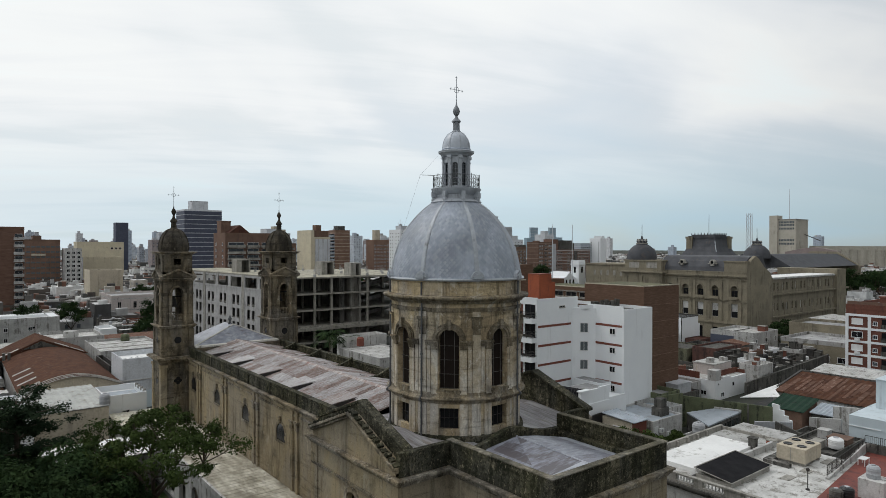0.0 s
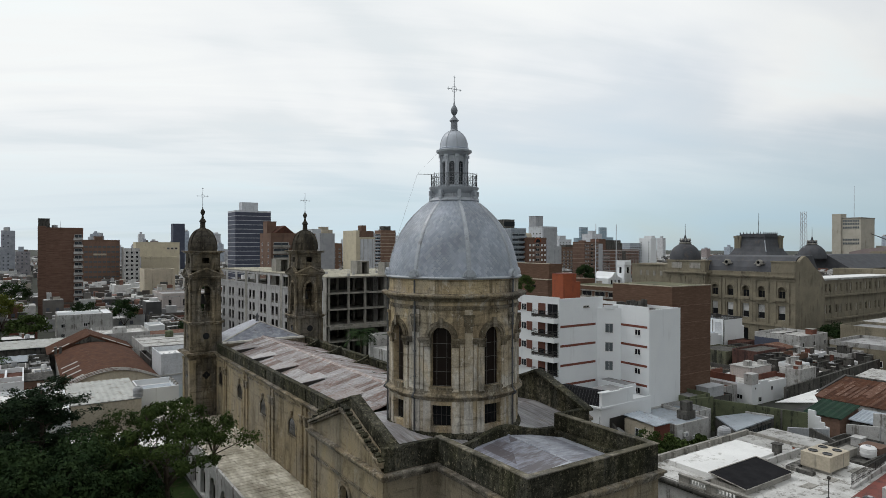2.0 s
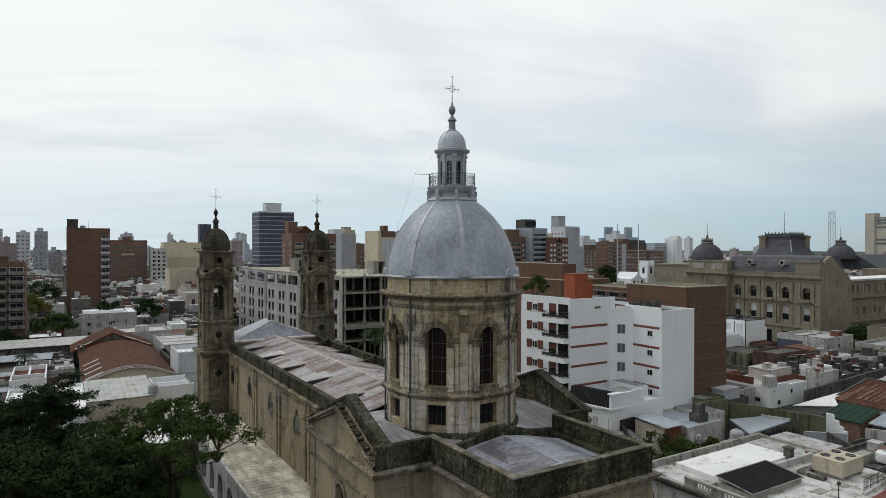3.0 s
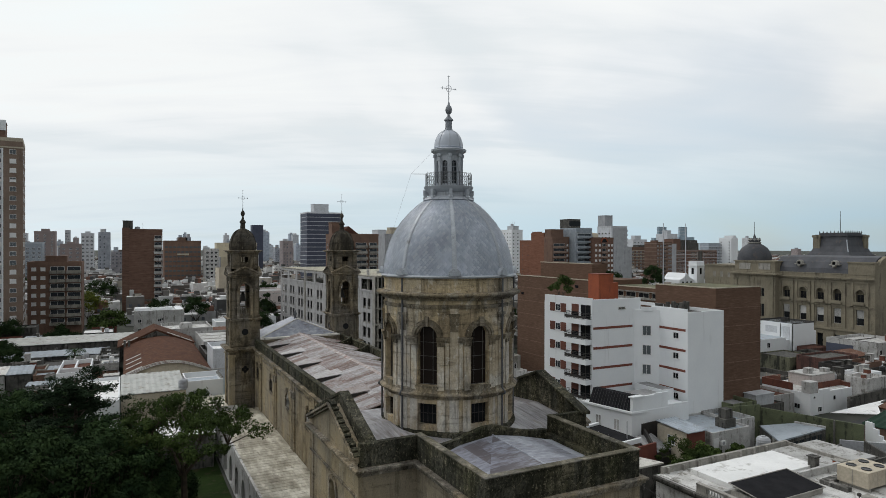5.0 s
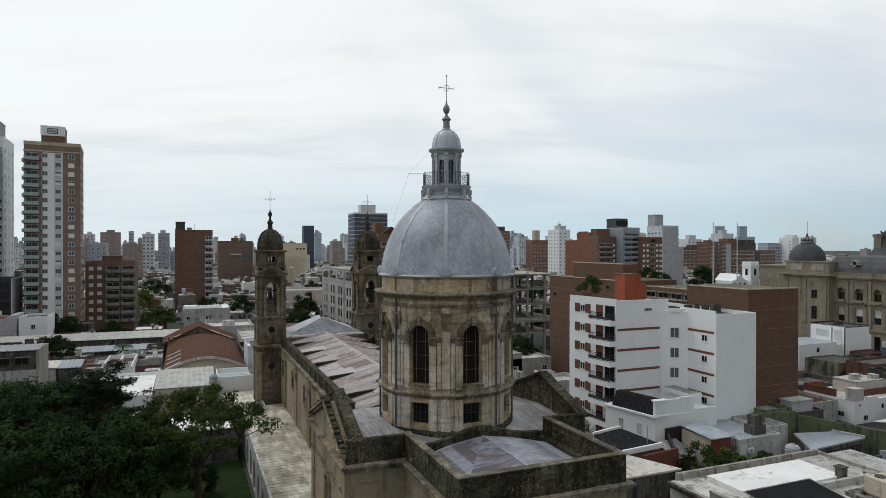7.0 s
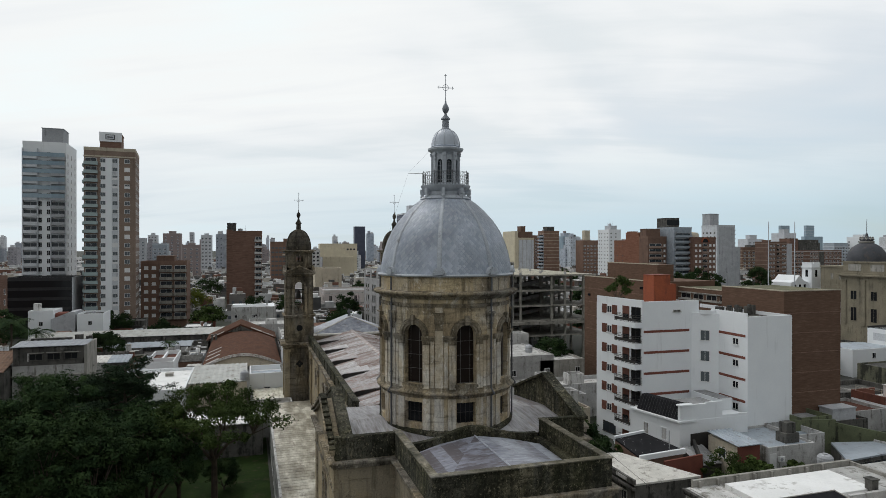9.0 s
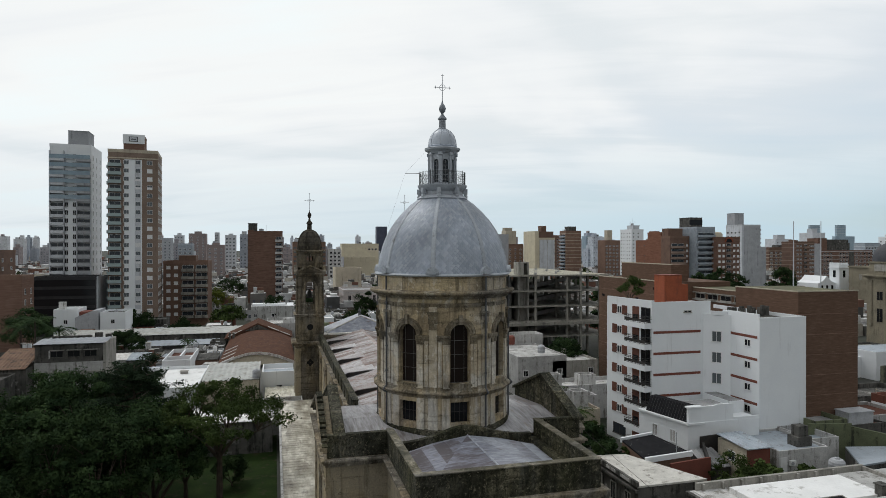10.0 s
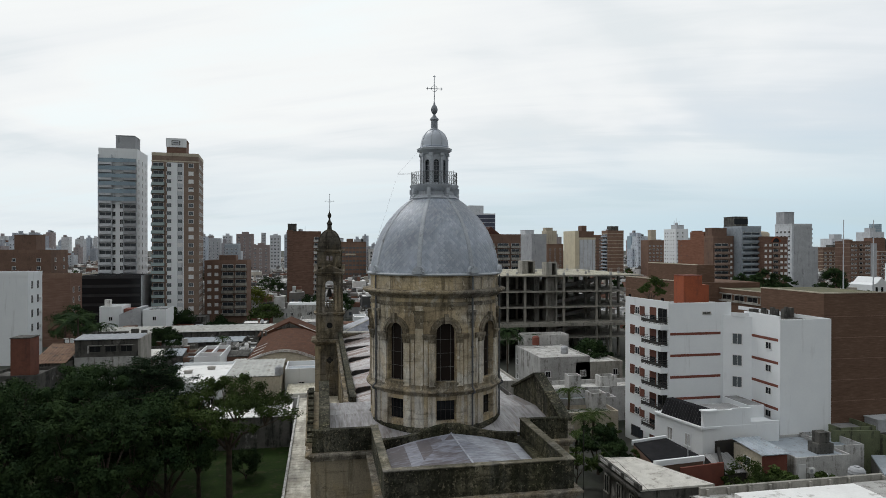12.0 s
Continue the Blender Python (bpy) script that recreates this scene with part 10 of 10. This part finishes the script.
while y < 163:
    d = rl.uniform(4.5, 7.5)
    x = -31.0 if y < 146 else -18.6
    while x < 6.5:
        w = min(rl.uniform(4.0, 8.5), 8.4 - x)
        h = rl.uniform(2.8, 4.6)
        roof, wall = rl.choice(town_roofs), rl.choice(town_walls)
        if w > 2.5 and not (x < -10.0 and y + d > 106 and y < 137):
            if rl.random() < 0.5:
                shed("small low house under a sheet roof in a crowded block", x, y, x + w - .3, y + d - rl.uniform(.3, 1.6), h, h + rl.uniform(-.7, .9), wall, roof if roof not in ("roof_coat", "white_roof", "grey_roof") else "corrugated", "y", 0.2, "house", "house", 0.4)
            else:
                house(x, y, x + w - .3, y + d - rl.uniform(.3, 1.6), h, wall, roof, "small low flat-roofed house in a crowded block")
                k = rl.random()
                if k < 0.35:
                    water_tank(x + w * .5, y + d * .5, h, 0.5, 1.0, rl.choice(("tank", "black", "frame_white")), rl.choice((0, 0.7)))
                elif k < 0.7:
                    chimney(x + w * .6, y + d * .4, h, rl.uniform(.5, 1.3), rl.uniform(.8, 1.8), rl.choice(("concrete_dark", "white_old", "rust_brick")))
                else:
                    ac_unit(x + w * .4, y + d * .5, h, 0)
        x += w
    y += d
flats("pale pink two-storey corner house with tall shuttered windows", 49.8, 269, 72, 290, 9.6, "pink", 4.4, s=4, w=4, win=(1.3, 2.6), frame="pink", pane="pane_dark", first=0, name="house", slabs="white_old")

ch = thing("chapel", "small white chapel with a square tower behind the brick block", "chapel")
part("tower", Mesh().box(300.0, 246, 0, 306.0, 252, 20.6).box(299.6, 245.6, 18.8, 306.4, 252.4, 19.3).box(300.4, 246.4, 20.6, 305.6, 251.6, 21.0), M["white"], ch)
for k in range(4):
    part("merlon", Mesh().box(300.0 + 1.6 * k, 246, 20.6, 300.9 + 1.6 * k, 246.8, 21.6), M["white"], ch)
    part("merlon", Mesh().box(300.0, 247.0 + 1.4 * k, 20.6, 300.8, 247.8 + 1.4 * k, 21.6), M["white"], ch)
part("opening", Mesh().box(302.3, 245.95, 14.0, 303.8, 246.0, 17.6).box(299.95, 248.2, 14.0, 300.0, 249.8, 17.6), M["pane_dark"], ch)
part("gable", Mesh().slab([(288.5, 0), (300, 0), (300, 11.0), (297.0, 12.0), (294.2, 14.8), (291.4, 12.0), (288.5, 11.0)], 1, 248, 262), M["white"], ch)
for x in (291.0, 294.2, 297.4):
    part("opening", Mesh().box(x - .5, 247.95, 7.0, x + .8, 248.0, 10.0), M["pane_dark"], ch)

# ---- the rest of the low town ----
TAKEN = [(54, 186, 80, 222), (-24, 203, -12, 236), (-18, 180, -10, 190), (-48, 15, 47, 92), (46, 10, 113, 62), (56, 60, 92, 96), (84, 60, 126, 132), (46, 80, 110, 188), (180, 92, 322, 152), (215, 268, 352, 360), (276, 200, 330, 264), (318, 124, 390, 160), (230, 205, 254, 216), (192, 388, 212, 414), (110, 52, 226, 92), (158, 36, 192, 70), (-56, 218, -3, 258), (-72, 146, -35, 206), (95, 296, 126, 320), (-3, 92, 24.5, 183), (2, 316, 24, 338), (-34, 110, -3, 168.5), (-34, 149, -19, 164), (-34, 168.5, 13, 178), (48, 267, 74, 292), (10, 218, 29, 243), (16, 120, 46, 192), (16, 52, 45, 100)]


def free(x0, y0, x1, y1):
    return all(x1 < a or x0 > c or y1 < b or y0 > d for a, b, c, d in TAKEN)


def in_view(x, y):
    a = math.degrees(math.atan2(x, y + 6))
    return -31 < a < 76 and x + y > 90


walls = ["white_old", "white", "white", "concrete_dark", "concrete", "concrete_dark", "grey_wall", "white_old", "iron", "concrete_dark", "rust_brick", "concrete_dark", "white"]
roofs = ["roof_coat", "roof_coat", "white_roof", "concrete_dark", "corrugated", "sheet_blue", "tile_red", "white_roof", "roof_coat", "grey_roof", "iron", "ribbed_grey", "roof_coat"]
far_walls, far_roofs, far_windows, far_towers = Mesh(), Mesh(), Mesh(), Mesh()
count = 0
y = 57.0
while y < 1500:
    grow = 1 + y / 1100
    d_ = rng.uniform(5, 9.5) * grow
    x = -1.0 * y - 40
    while x < y * 3.9 + 80 and x < 1700:
        w_ = rng.uniform(4.2, 8.5) * grow
        far = math.hypot(x, y)
        if in_view(x + w_ / 2, y) and free(x, y, x + w_, y + d_) and (x % 115) > 9 and rng.random() < 0.93:
            hh = rng.choice((3.0, 3.4, 3.8, 4.2, 5.8, 3.2, 4.6)) + (rng.random() < 0.08) * rng.uniform(3, 6)
            x1, y1 = x + w_ - rng.uniform(0, 1.0), y + d_ - rng.uniform(0, 1.6)
            if far < 245 and count < 380:
                house(x, y, x1, y1, hh, rng.choice(walls), rng.choice(roofs), wins=True)
                count += 1
                if rng.random() < 0.45:
                    water_tank(rng.uniform(x + 1.5, x1 - 1.5), rng.uniform(y + 1.5, y1 - 1.5), hh, 0.55, 1.1, rng.choice(("tank", "tank", "frame_white", "black")))
                for k in range(rng.choice((0, 0, 1, 2))):
                    chimney(rng.uniform(x + 1, x1 - 1), rng.uniform(y + 1, y1 - 1), hh, 0.6, rng.uniform(0.7, 1.4), rng.choice(("concrete_dark", "white_old", "red")))
            else:
                if rng.random() < 0.065 and far > 280:
                    hh = rng.uniform(5.5, 9.5)
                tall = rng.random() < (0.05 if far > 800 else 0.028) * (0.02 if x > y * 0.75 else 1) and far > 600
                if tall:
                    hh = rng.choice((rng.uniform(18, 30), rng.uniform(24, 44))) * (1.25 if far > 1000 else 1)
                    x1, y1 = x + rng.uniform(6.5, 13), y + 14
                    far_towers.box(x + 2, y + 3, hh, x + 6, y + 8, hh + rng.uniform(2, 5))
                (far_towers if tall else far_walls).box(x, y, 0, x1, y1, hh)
                far_roofs.box(x + .3, y + .3, hh, x1 - .3, y1 - .3, hh + 0.12)
                for k in range(rng.choice((1, 2, 2, 3, 4)) if far < 700 else rng.choice((0, 1, 2))):
                    bx, by = rng.uniform(x, x1 - 3), rng.uniform(y, y1 - 3)
                    far_walls.box(bx, by, hh, bx + rng.uniform(1.5, 4), by + rng.uniform(1.5, 4), hh + rng.uniform(0.8, 2.8))
                if far < 1000:
                    for i in range(int(hh / 3.0)):
                        for k in range(int((x1 - x) / 3.2)):
                            if rng.random() < 0.75:
                                u = x + 1.6 + 3.2 * k
                                far_windows.box(u - .55, y - .06, 3.0 * i + 0.9, u + .55, y, 3.0 * i + 2.2)
                        for k in range(int((y1 - y) / 4)):
                            if rng.random() < 0.5:
                                u = y + 2 + 4 * k
                                far_windows.box(x - .06, u - .55, 3.0 * i + 0.9, x, u + .55, 3.0 * i + 2.2)
        x += w_
    y += d_ + (7 if rng.random() < 0.22 else 0)
for nm, ms, mt, lab in (("far_towers", far_towers, "hazed_tower", "far skyline apartment towers with haze in their pale colours"), ("far_houses", far_walls, "far_wall", "spread of far small flat-roofed town houses"), ("far_roofs", far_roofs, "far_roof", "pale and dark flat roofs of far houses"), ("far_windows", far_windows, "far_pane", "windows of the far houses, lightened for haze")):
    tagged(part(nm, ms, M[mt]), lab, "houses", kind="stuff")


# ---- trees ----
def tree(x, y, h, spread_r, leaf_mat, label, n_leaf=5000, leaf=0.22, seed=1, trunk=0.28, clumps=26, base=0.35, name="tree", open_=1.0):
    r = random.Random(seed)
    t = thing(name, label, "tree", m=pose(x, y, 0))
    wood = Mesh()
    th = h * base
    lean = (r.uniform(-.06, .06), r.uniform(-.06, .06))
    top = Vector((lean[0] * th, lean[1] * th, th))
    wood.tube((0, 0, -0.1), top * 0.5, trunk * 1.25, trunk, 9).tube(top * 0.5, top, trunk, trunk * 0.8, 9)
    centres = []
    arms = []
    n_arm = 6
    for k in range(n_arm):
        a = 2 * math.pi * (k / n_arm + r.uniform(-.06, .06))
        q1 = top + Vector((math.cos(a) * spread_r * 0.22, math.sin(a) * spread_r * 0.22, (h - th) * r.uniform(0.12, 0.22)))
        q2 = q1 + Vector((math.cos(a) * spread_r * r.uniform(0.22, 0.4), math.sin(a) * spread_r * r.uniform(0.22, 0.4), (h - th) * r.uniform(0.12, 0.3)))
        wood.tube(top * r.uniform(0.85, 1.0), q1, trunk * 0.55, trunk * 0.42, 7).tube(q1, q2, trunk * 0.42, trunk * 0.22, 6)
        arms += [q1, q1.lerp(q2, 0.5), q2]
    arms.append(top)
    for i in range(clumps):
        a = 2 * math.pi * (i * 0.618 + r.uniform(-.1, .1))
        f = math.sqrt((i + 0.5) / clumps)
        rad = spread_r * f * r.uniform(0.75, 1.1)
        zz = th + (h - th) * (0.22 + 0.74 * math.sqrt(max(0.02, 1 - f * f * 0.9)) * r.uniform(0.5, 1.14))
        c = Vector((rad * math.cos(a), rad * math.sin(a), zz))
        centres.append((c, spread_r * r.uniform(0.15, 0.38) * open_))
        start = min(arms, key=lambda q: (q - c).length)
        mid = start.lerp(c, 0.5) + Vector((r.uniform(-.3, .3), r.uniform(-.3, .3), r.uniform(-.1, .3)))
        wood.tube(start, mid, trunk * 0.2, trunk * 0.13, 5).tube(mid, c, trunk * 0.13, trunk * 0.05, 5)
        for k in range(3):
            tip = c + Vector((r.gauss(0, 1), r.gauss(0, 1), r.gauss(0, .5))) * centres[-1][1] * 0.7
            wood.tube(mid.lerp(c, 0.6), tip, trunk * 0.07, trunk * 0.02, 4)
    part("trunk", wood, M["bark"], t)
    g = np.random.default_rng(seed)
    pick = g.integers(0, len(centres), n_leaf)
    C = np.array([tuple(c) for c, _ in centres])[pick]
    R = np.array([q for _, q in centres])[pick][:, None]
    V = g.normal(size=(n_leaf, 3))
    V /= np.linalg.norm(V, axis=1)[:, None]
    # twiggy sub-clumps break the outline
    sub = g.normal(size=(len(centres) * 14, 3))
    sub /= np.linalg.norm(sub, axis=1)[:, None]
    near = sub.reshape(len(centres), 14, 3)[pick, g.integers(0, 14, n_leaf)]
    V = V * 0.42 + near * g.uniform(0.35, 1.12, (n_leaf, 1))
    P = C + V * R * np.array((1, 1, 0.72))
    Nn = V + g.normal(0, 0.6, (n_leaf, 3)) + np.array((0, 0, 0.35))
    Nn /= np.linalg.norm(Nn, axis=1)[:, None]
    U = np.cross(Nn, g.normal(size=(n_leaf, 3)))
    U /= np.linalg.norm(U, axis=1)[:, None]
    Wv = np.cross(Nn, U)
    S = leaf * g.uniform(0.6, 1.35, (n_leaf, 1))
    quads = np.stack([P - U * S, P - Wv * S * 0.5 + Nn * S * .12, P + U * S, P + Wv * S * 0.5 + Nn * S * .12], 1).reshape(-1, 3)
    lm = Mesh()
    lm.v, lm.f = quads.tolist(), [(4 * i, 4 * i + 1, 4 * i + 2, 4 * i + 3) for i in range(n_leaf)]
    crown = part("crown", lm, M[leaf_mat], t)
    return t


def cedar(x, y, h, r_, label, seed=1):
    """A conifer with flat spreading boughs in tiers."""
    r = random.Random(seed)
    t = thing("conifer", label, "tree", m=pose(x, y, 0))
    wood = Mesh().tube((0, 0, -0.1), (0.2, 0.1, h * 0.5), 0.42, 0.3, 9).tube((0.2, 0.1, h * 0.5), (0.1, 0.2, h * 0.97), 0.3, 0.06, 8)
    boughs = []
    for k in range(30):
        f = k / 29
        z = h * (0.34 + 0.63 * f)
        a = 2 * math.pi * (k * 0.382 + r.uniform(-.05, .05))
        L = r_ * (1.0 - 0.55 * f ** 1.5) * r.uniform(0.6, 1.1)
        tip = Vector((math.cos(a) * L, math.sin(a) * L, z + r.uniform(-0.3, 0.7)))
        base_ = Vector((0.15, 0.1, z - 0.5))
        part("bough", Mesh().tube(base_, tip, 0.11, 0.03, 5), M["bark"], t)
        boughs.append((base_, tip))
    part("trunk", wood, M["bark"], t)
    g = np.random.default_rng(seed)
    n = 42000
    pick = g.integers(0, len(boughs), n)
    A = np.array([tuple(b_[0]) for b_ in boughs])[pick]
    B = np.array([tuple(b_[1]) for b_ in boughs])[pick]
    q = np.sqrt(g.uniform(0.08, 1.0, (n, 1)))
    tuft = g.integers(0, 9, n)
    off = g.normal(size=(len(boughs) * 9, 3)).reshape(len(boughs), 9, 3)[pick, tuft] * np.array((0.75, 0.75, 0.2))
    q = np.clip(q * 0.35 + ((tuft + 0.6) / 9)[:, None] * 0.75, 0.1, 1.05)
    P = A + (B - A) * q + off + g.normal(size=(n, 3)) * np.array((0.34, 0.34, 0.13))
    N_ = np.array((0, 0, 1.0)) + g.normal(0, 0.45, (n, 3))
    N_ /= np.linalg.norm(N_, axis=1)[:, None]
    U = np.cross(N_, g.normal(size=(n, 3)))
    U /= np.linalg.norm(U, axis=1)[:, None]
    W_ = np.cross(N_, U)
    S = 0.14 * g.uniform(0.6, 1.3, (n, 1))
    m = Mesh()
    m.v = np.stack([P - U * S, P - W_ * S * .45, P + U * S, P + W_ * S * .45], 1).reshape(-1, 3).tolist()
    m.f = [(4 * i, 4 * i + 1, 4 * i + 2, 4 * i + 3) for i in range(n)]
    part("crown", m, M["leaf_needle"], t)


for i, (x, y, h, s) in enumerate(((-1, 59, 15.6, 6.3), (-8, 55, 14.5, 6.5), (-12, 68, 13.5, 6.5), (4.0, 50.5, 14.4, 5.2), (-6, 76, 13.5, 6.0), (-18, 60, 13.0, 6.0), (-20, 75, 12.5, 6.0), (-4, 45, 12.5, 5.5), (-12, 45, 12.0, 5.5), (-30, 78, 12.0, 6.0), (8.4, 58.5, 13.2, 5.4), (1.5, 76.5, 13.6, 5.6), (5.5, 61.0, 12.0, 4.6))):
    tree(x, y, h, s, "leaf_dark", "dark broad evergreen tree in the church garden", 36000, 0.155, 20 + i, 0.4, 70, 0.2, open_=0.72)
cedar(4.7, 67.0, 16.6, 6.6, "dark cedar with flat spreading boughs on the lawn", 5)
tree(14.6, 60.0, 14.9, 6.9, "leaf", "broad open-crowned green tree with bare limbs beside the church", 20000, 0.14, 40, 0.34, 60, 0.52, open_=0.5)
tree(10.8, 63.5, 10.6, 4.0, "leaf", "leafy green tree in the church garden", 9000, 0.16, 41, 0.24, 34, open_=0.6)
tree(15.2, 70.4, 3.6, 2.2, "leaf_dark", "round dark bush on the lawn", 9000, 0.1, 44, 0.12, 20, 0.1, "bush")
for i, (x, y, h, s, k) in enumerate(((82, 113, 9.5, 3.8, "leaf_dark"), (83, 120, 9.0, 3.4, "leaf_dark"), (75, 48.6, 4.4, 2.0, "leaf"), (79.5, 47.8, 4.6, 1.3, "leaf"), (66, 45, 4.8, 1.8, "leaf"), (59.5, 58, 6.0, 2.4, "leaf_dark"), (60, 63.5, 6.5, 2.4, "leaf_dark"), (48, 60, 6, 2.5, "leaf_dark"), (50, 70, 7, 2.8, "leaf_dark"), (-3, 262, 12, 6, "leaf_light"), (-9, 268, 11, 5, "leaf"), (0, 310, 15, 7, "leaf_dark"), (-42, 175, 13, 6, "leaf_dark"), (-15, 160, 9, 4.5, "leaf_dark"), (47, 198, 9, 4.5, "leaf_dark"), (51.5, 212, 13, 4.5, "leaf_dark"), (196, 84, 7.5, 4, "leaf_dark"), (204, 84, 7, 4, "leaf_dark"), (33, 245, 10, 5, "leaf_dark"), (-22, 205, 9, 5, "leaf_dark"), (-6, 190, 8, 4, "leaf_dark"), (20, 240, 10, 5, "leaf_dark"))):
    tree(x, y, h, s, k, "leafy green tree among the houses", 7000, 0.24, 60 + i, 0.2, 26, 0.16)

for i, (x, y, h, w) in enumerate(((209.7, 223.5, 19.0, 6.5), (200, 216, 17.5, 5.5), (251, 231.6, 21.0, 6.0), (188.4, 209, 18.5, 4.5), (219, 226, 17.5, 5.0))):
    tree(x, y, h, w, "leaf_dark", "tall dark street tree among the blocks", 5000, 0.42, 300 + i, 0.4, 30, 0.25)
for i, (x, y, h, w) in enumerate(((373, 126, 18, 8), (390, 124, 19, 9), (392, 116, 18, 9), (405, 120, 18, 9), (380, 112, 17, 8))):
    tree(x, y, h, w, "leaf_dark", "dark leafy trees beyond the palace wing", 2200, 0.55, 330 + i, 0.4, 18, 0.15)
rt2 = random.Random(77)
for i in range(46):
    a, d = radians(rt2.uniform(-22, 62)), rt2.uniform(190, 520)
    x, y = d * math.sin(a), d * math.cos(a)
    if free(x - 5, y - 5, x + 5, y + 5):
        tree(x, y, rt2.uniform(7.5, 13), rt2.uniform(3, 6), rt2.choice(("leaf_dark", "leaf_dark", "leaf")), "leafy green street tree far off among roofs", 1800, 0.5, 200 + i, 0.25, 18, 0.15)


def palm(x, y, h, seed=1, size=1.0, leaf_mat="leaf"):
    r = random.Random(seed)
    t = thing("palm_tree", "green palm tree with drooping fronds", "palm", "yard palms", m=pose(x, y, 0))
    tm = Mesh()
    for i in range(10):
        tm.tube((0.04 * math.sin(i), 0, h * i / 10), (0.04 * math.sin(i + 1), 0, h * (i + 1) / 10), 0.2, 0.16, 8)
    part("trunk", tm, M["bark"], t)
    for k in range(22):
        a, el = 2 * math.pi * (k * 0.618), r.uniform(0.1, 1.2)
        L = r.uniform(1.9, 2.7) * size
        f_ = Mesh()
        pts = []
        for i in range(9):
            q_ = i / 8
            pts.append(Vector((math.cos(a) * L * q_ * math.cos(el * (1 - q_)), math.sin(a) * L * q_ * math.cos(el * (1 - q_)), h + L * (q_ * math.sin(el) - 0.75 * q_ * q_))))
        side = Vector((-math.sin(a), math.cos(a), 0))
        for p0, p1 in zip(pts, pts[1:]):
            f_.tube(p0, p1, 0.025, 0.018, 4)
            for s_ in (-1, 1):
                for o in (0.0, 0.33, 0.66):
                    p = p0.lerp(p1, o)
                    tip = p + side * s_ * 0.5 * size + (p1 - p0) * 0.8 - Vector((0, 0, 0.2))
                    f_.add([p, p + (p1 - p0) * 0.22, tip], [(0, 1, 2)])
        part("frond", f_, M[leaf_mat], t)


for i, (x, y, h) in enumerate(((63.5, 82, 6.5), (62.8, 74.6, 4.3), (64.6, 75.2, 4.5), (58, 66, 4.5))):
    palm(x, y, h, i)
for i, (x, y, h, w) in enumerate(((65.5, 122.5, 10.4, 1.7), (70.5, 124.0, 8.6, 1.5), (-30.2, 144, 13.2, 1.7), (-34.0, 147, 11.6, 1.7), (-27.0, 149, 10.4, 1.5), (-1.0, 159.5, 5.6, 1.0))):
    palm(x, y, h, 20 + i, w, "leaf_dark")

# rooftop greenery and bushes
tree(79.0, 83.2, 24.2, 2.3, "leaf", "bushy green treetop behind the white house", 3500, 0.16, 91, 0.18, 14, 0.86)
for i, (x, y, h, w) in enumerate(((64.5, 44.5, 3.4, 1.7), (67.5, 45.2, 3.8, 1.9), (70.5, 47.5, 4.2, 2.2), (73.5, 48.5, 4.4, 2.2), (78.6, 46.4, 4.4, 1.3), (72.2, 50.4, 5.2, 2.7), (81.2, 48.8, 3.6, 1.5), (67.8, 76.0, 2.7, 1.4), (65.6, 73.6, 2.2, 1.3), (58.5, 57.5, 5.0, 2.0), (55.5, 60, 4.6, 1.8), (62.5, 58, 4.8, 1.6))):
    tree(x, y, h, w, "leaf", "dense green yard bush", 2600, 0.13, 100 + i, 0.1, 14, 0.2, "bush")

# service cable over the yard
oc = thing("service_cable", "thin black service cable slung between two posts", "cable")
c0, c1 = Vector((51.56, 48.83, 10.5)), Vector((56.81, 38.59, 4.78))
cm_ = Mesh()
rings = []
for i in range(13):
    a = i / 12
    p = c0.lerp(c1, a) - Vector((0, 0, 0.6 * a * (1 - a)))
    rings.append([p + Vector((0.02 * math.cos(q), 0.01 * math.cos(q), 0.022 * math.sin(q))) for q in (0, math.pi / 2, math.pi, 1.5 * math.pi)])
cm_.add([p for ring_ in rings for p in ring_], [(4 * i + k, 4 * i + (k + 1) % 4, 4 * i + 4 + (k + 1) % 4, 4 * i + 4 + k) for i in range(12) for k in range(4)])
part("cable", cm_, M["iron"], oc)
for p in (c0, c1):
    part("post", Mesh().tube((p.x, p.y, 0), (p.x, p.y, p.z + 0.1), 0.05, n=6), M["iron"], oc)
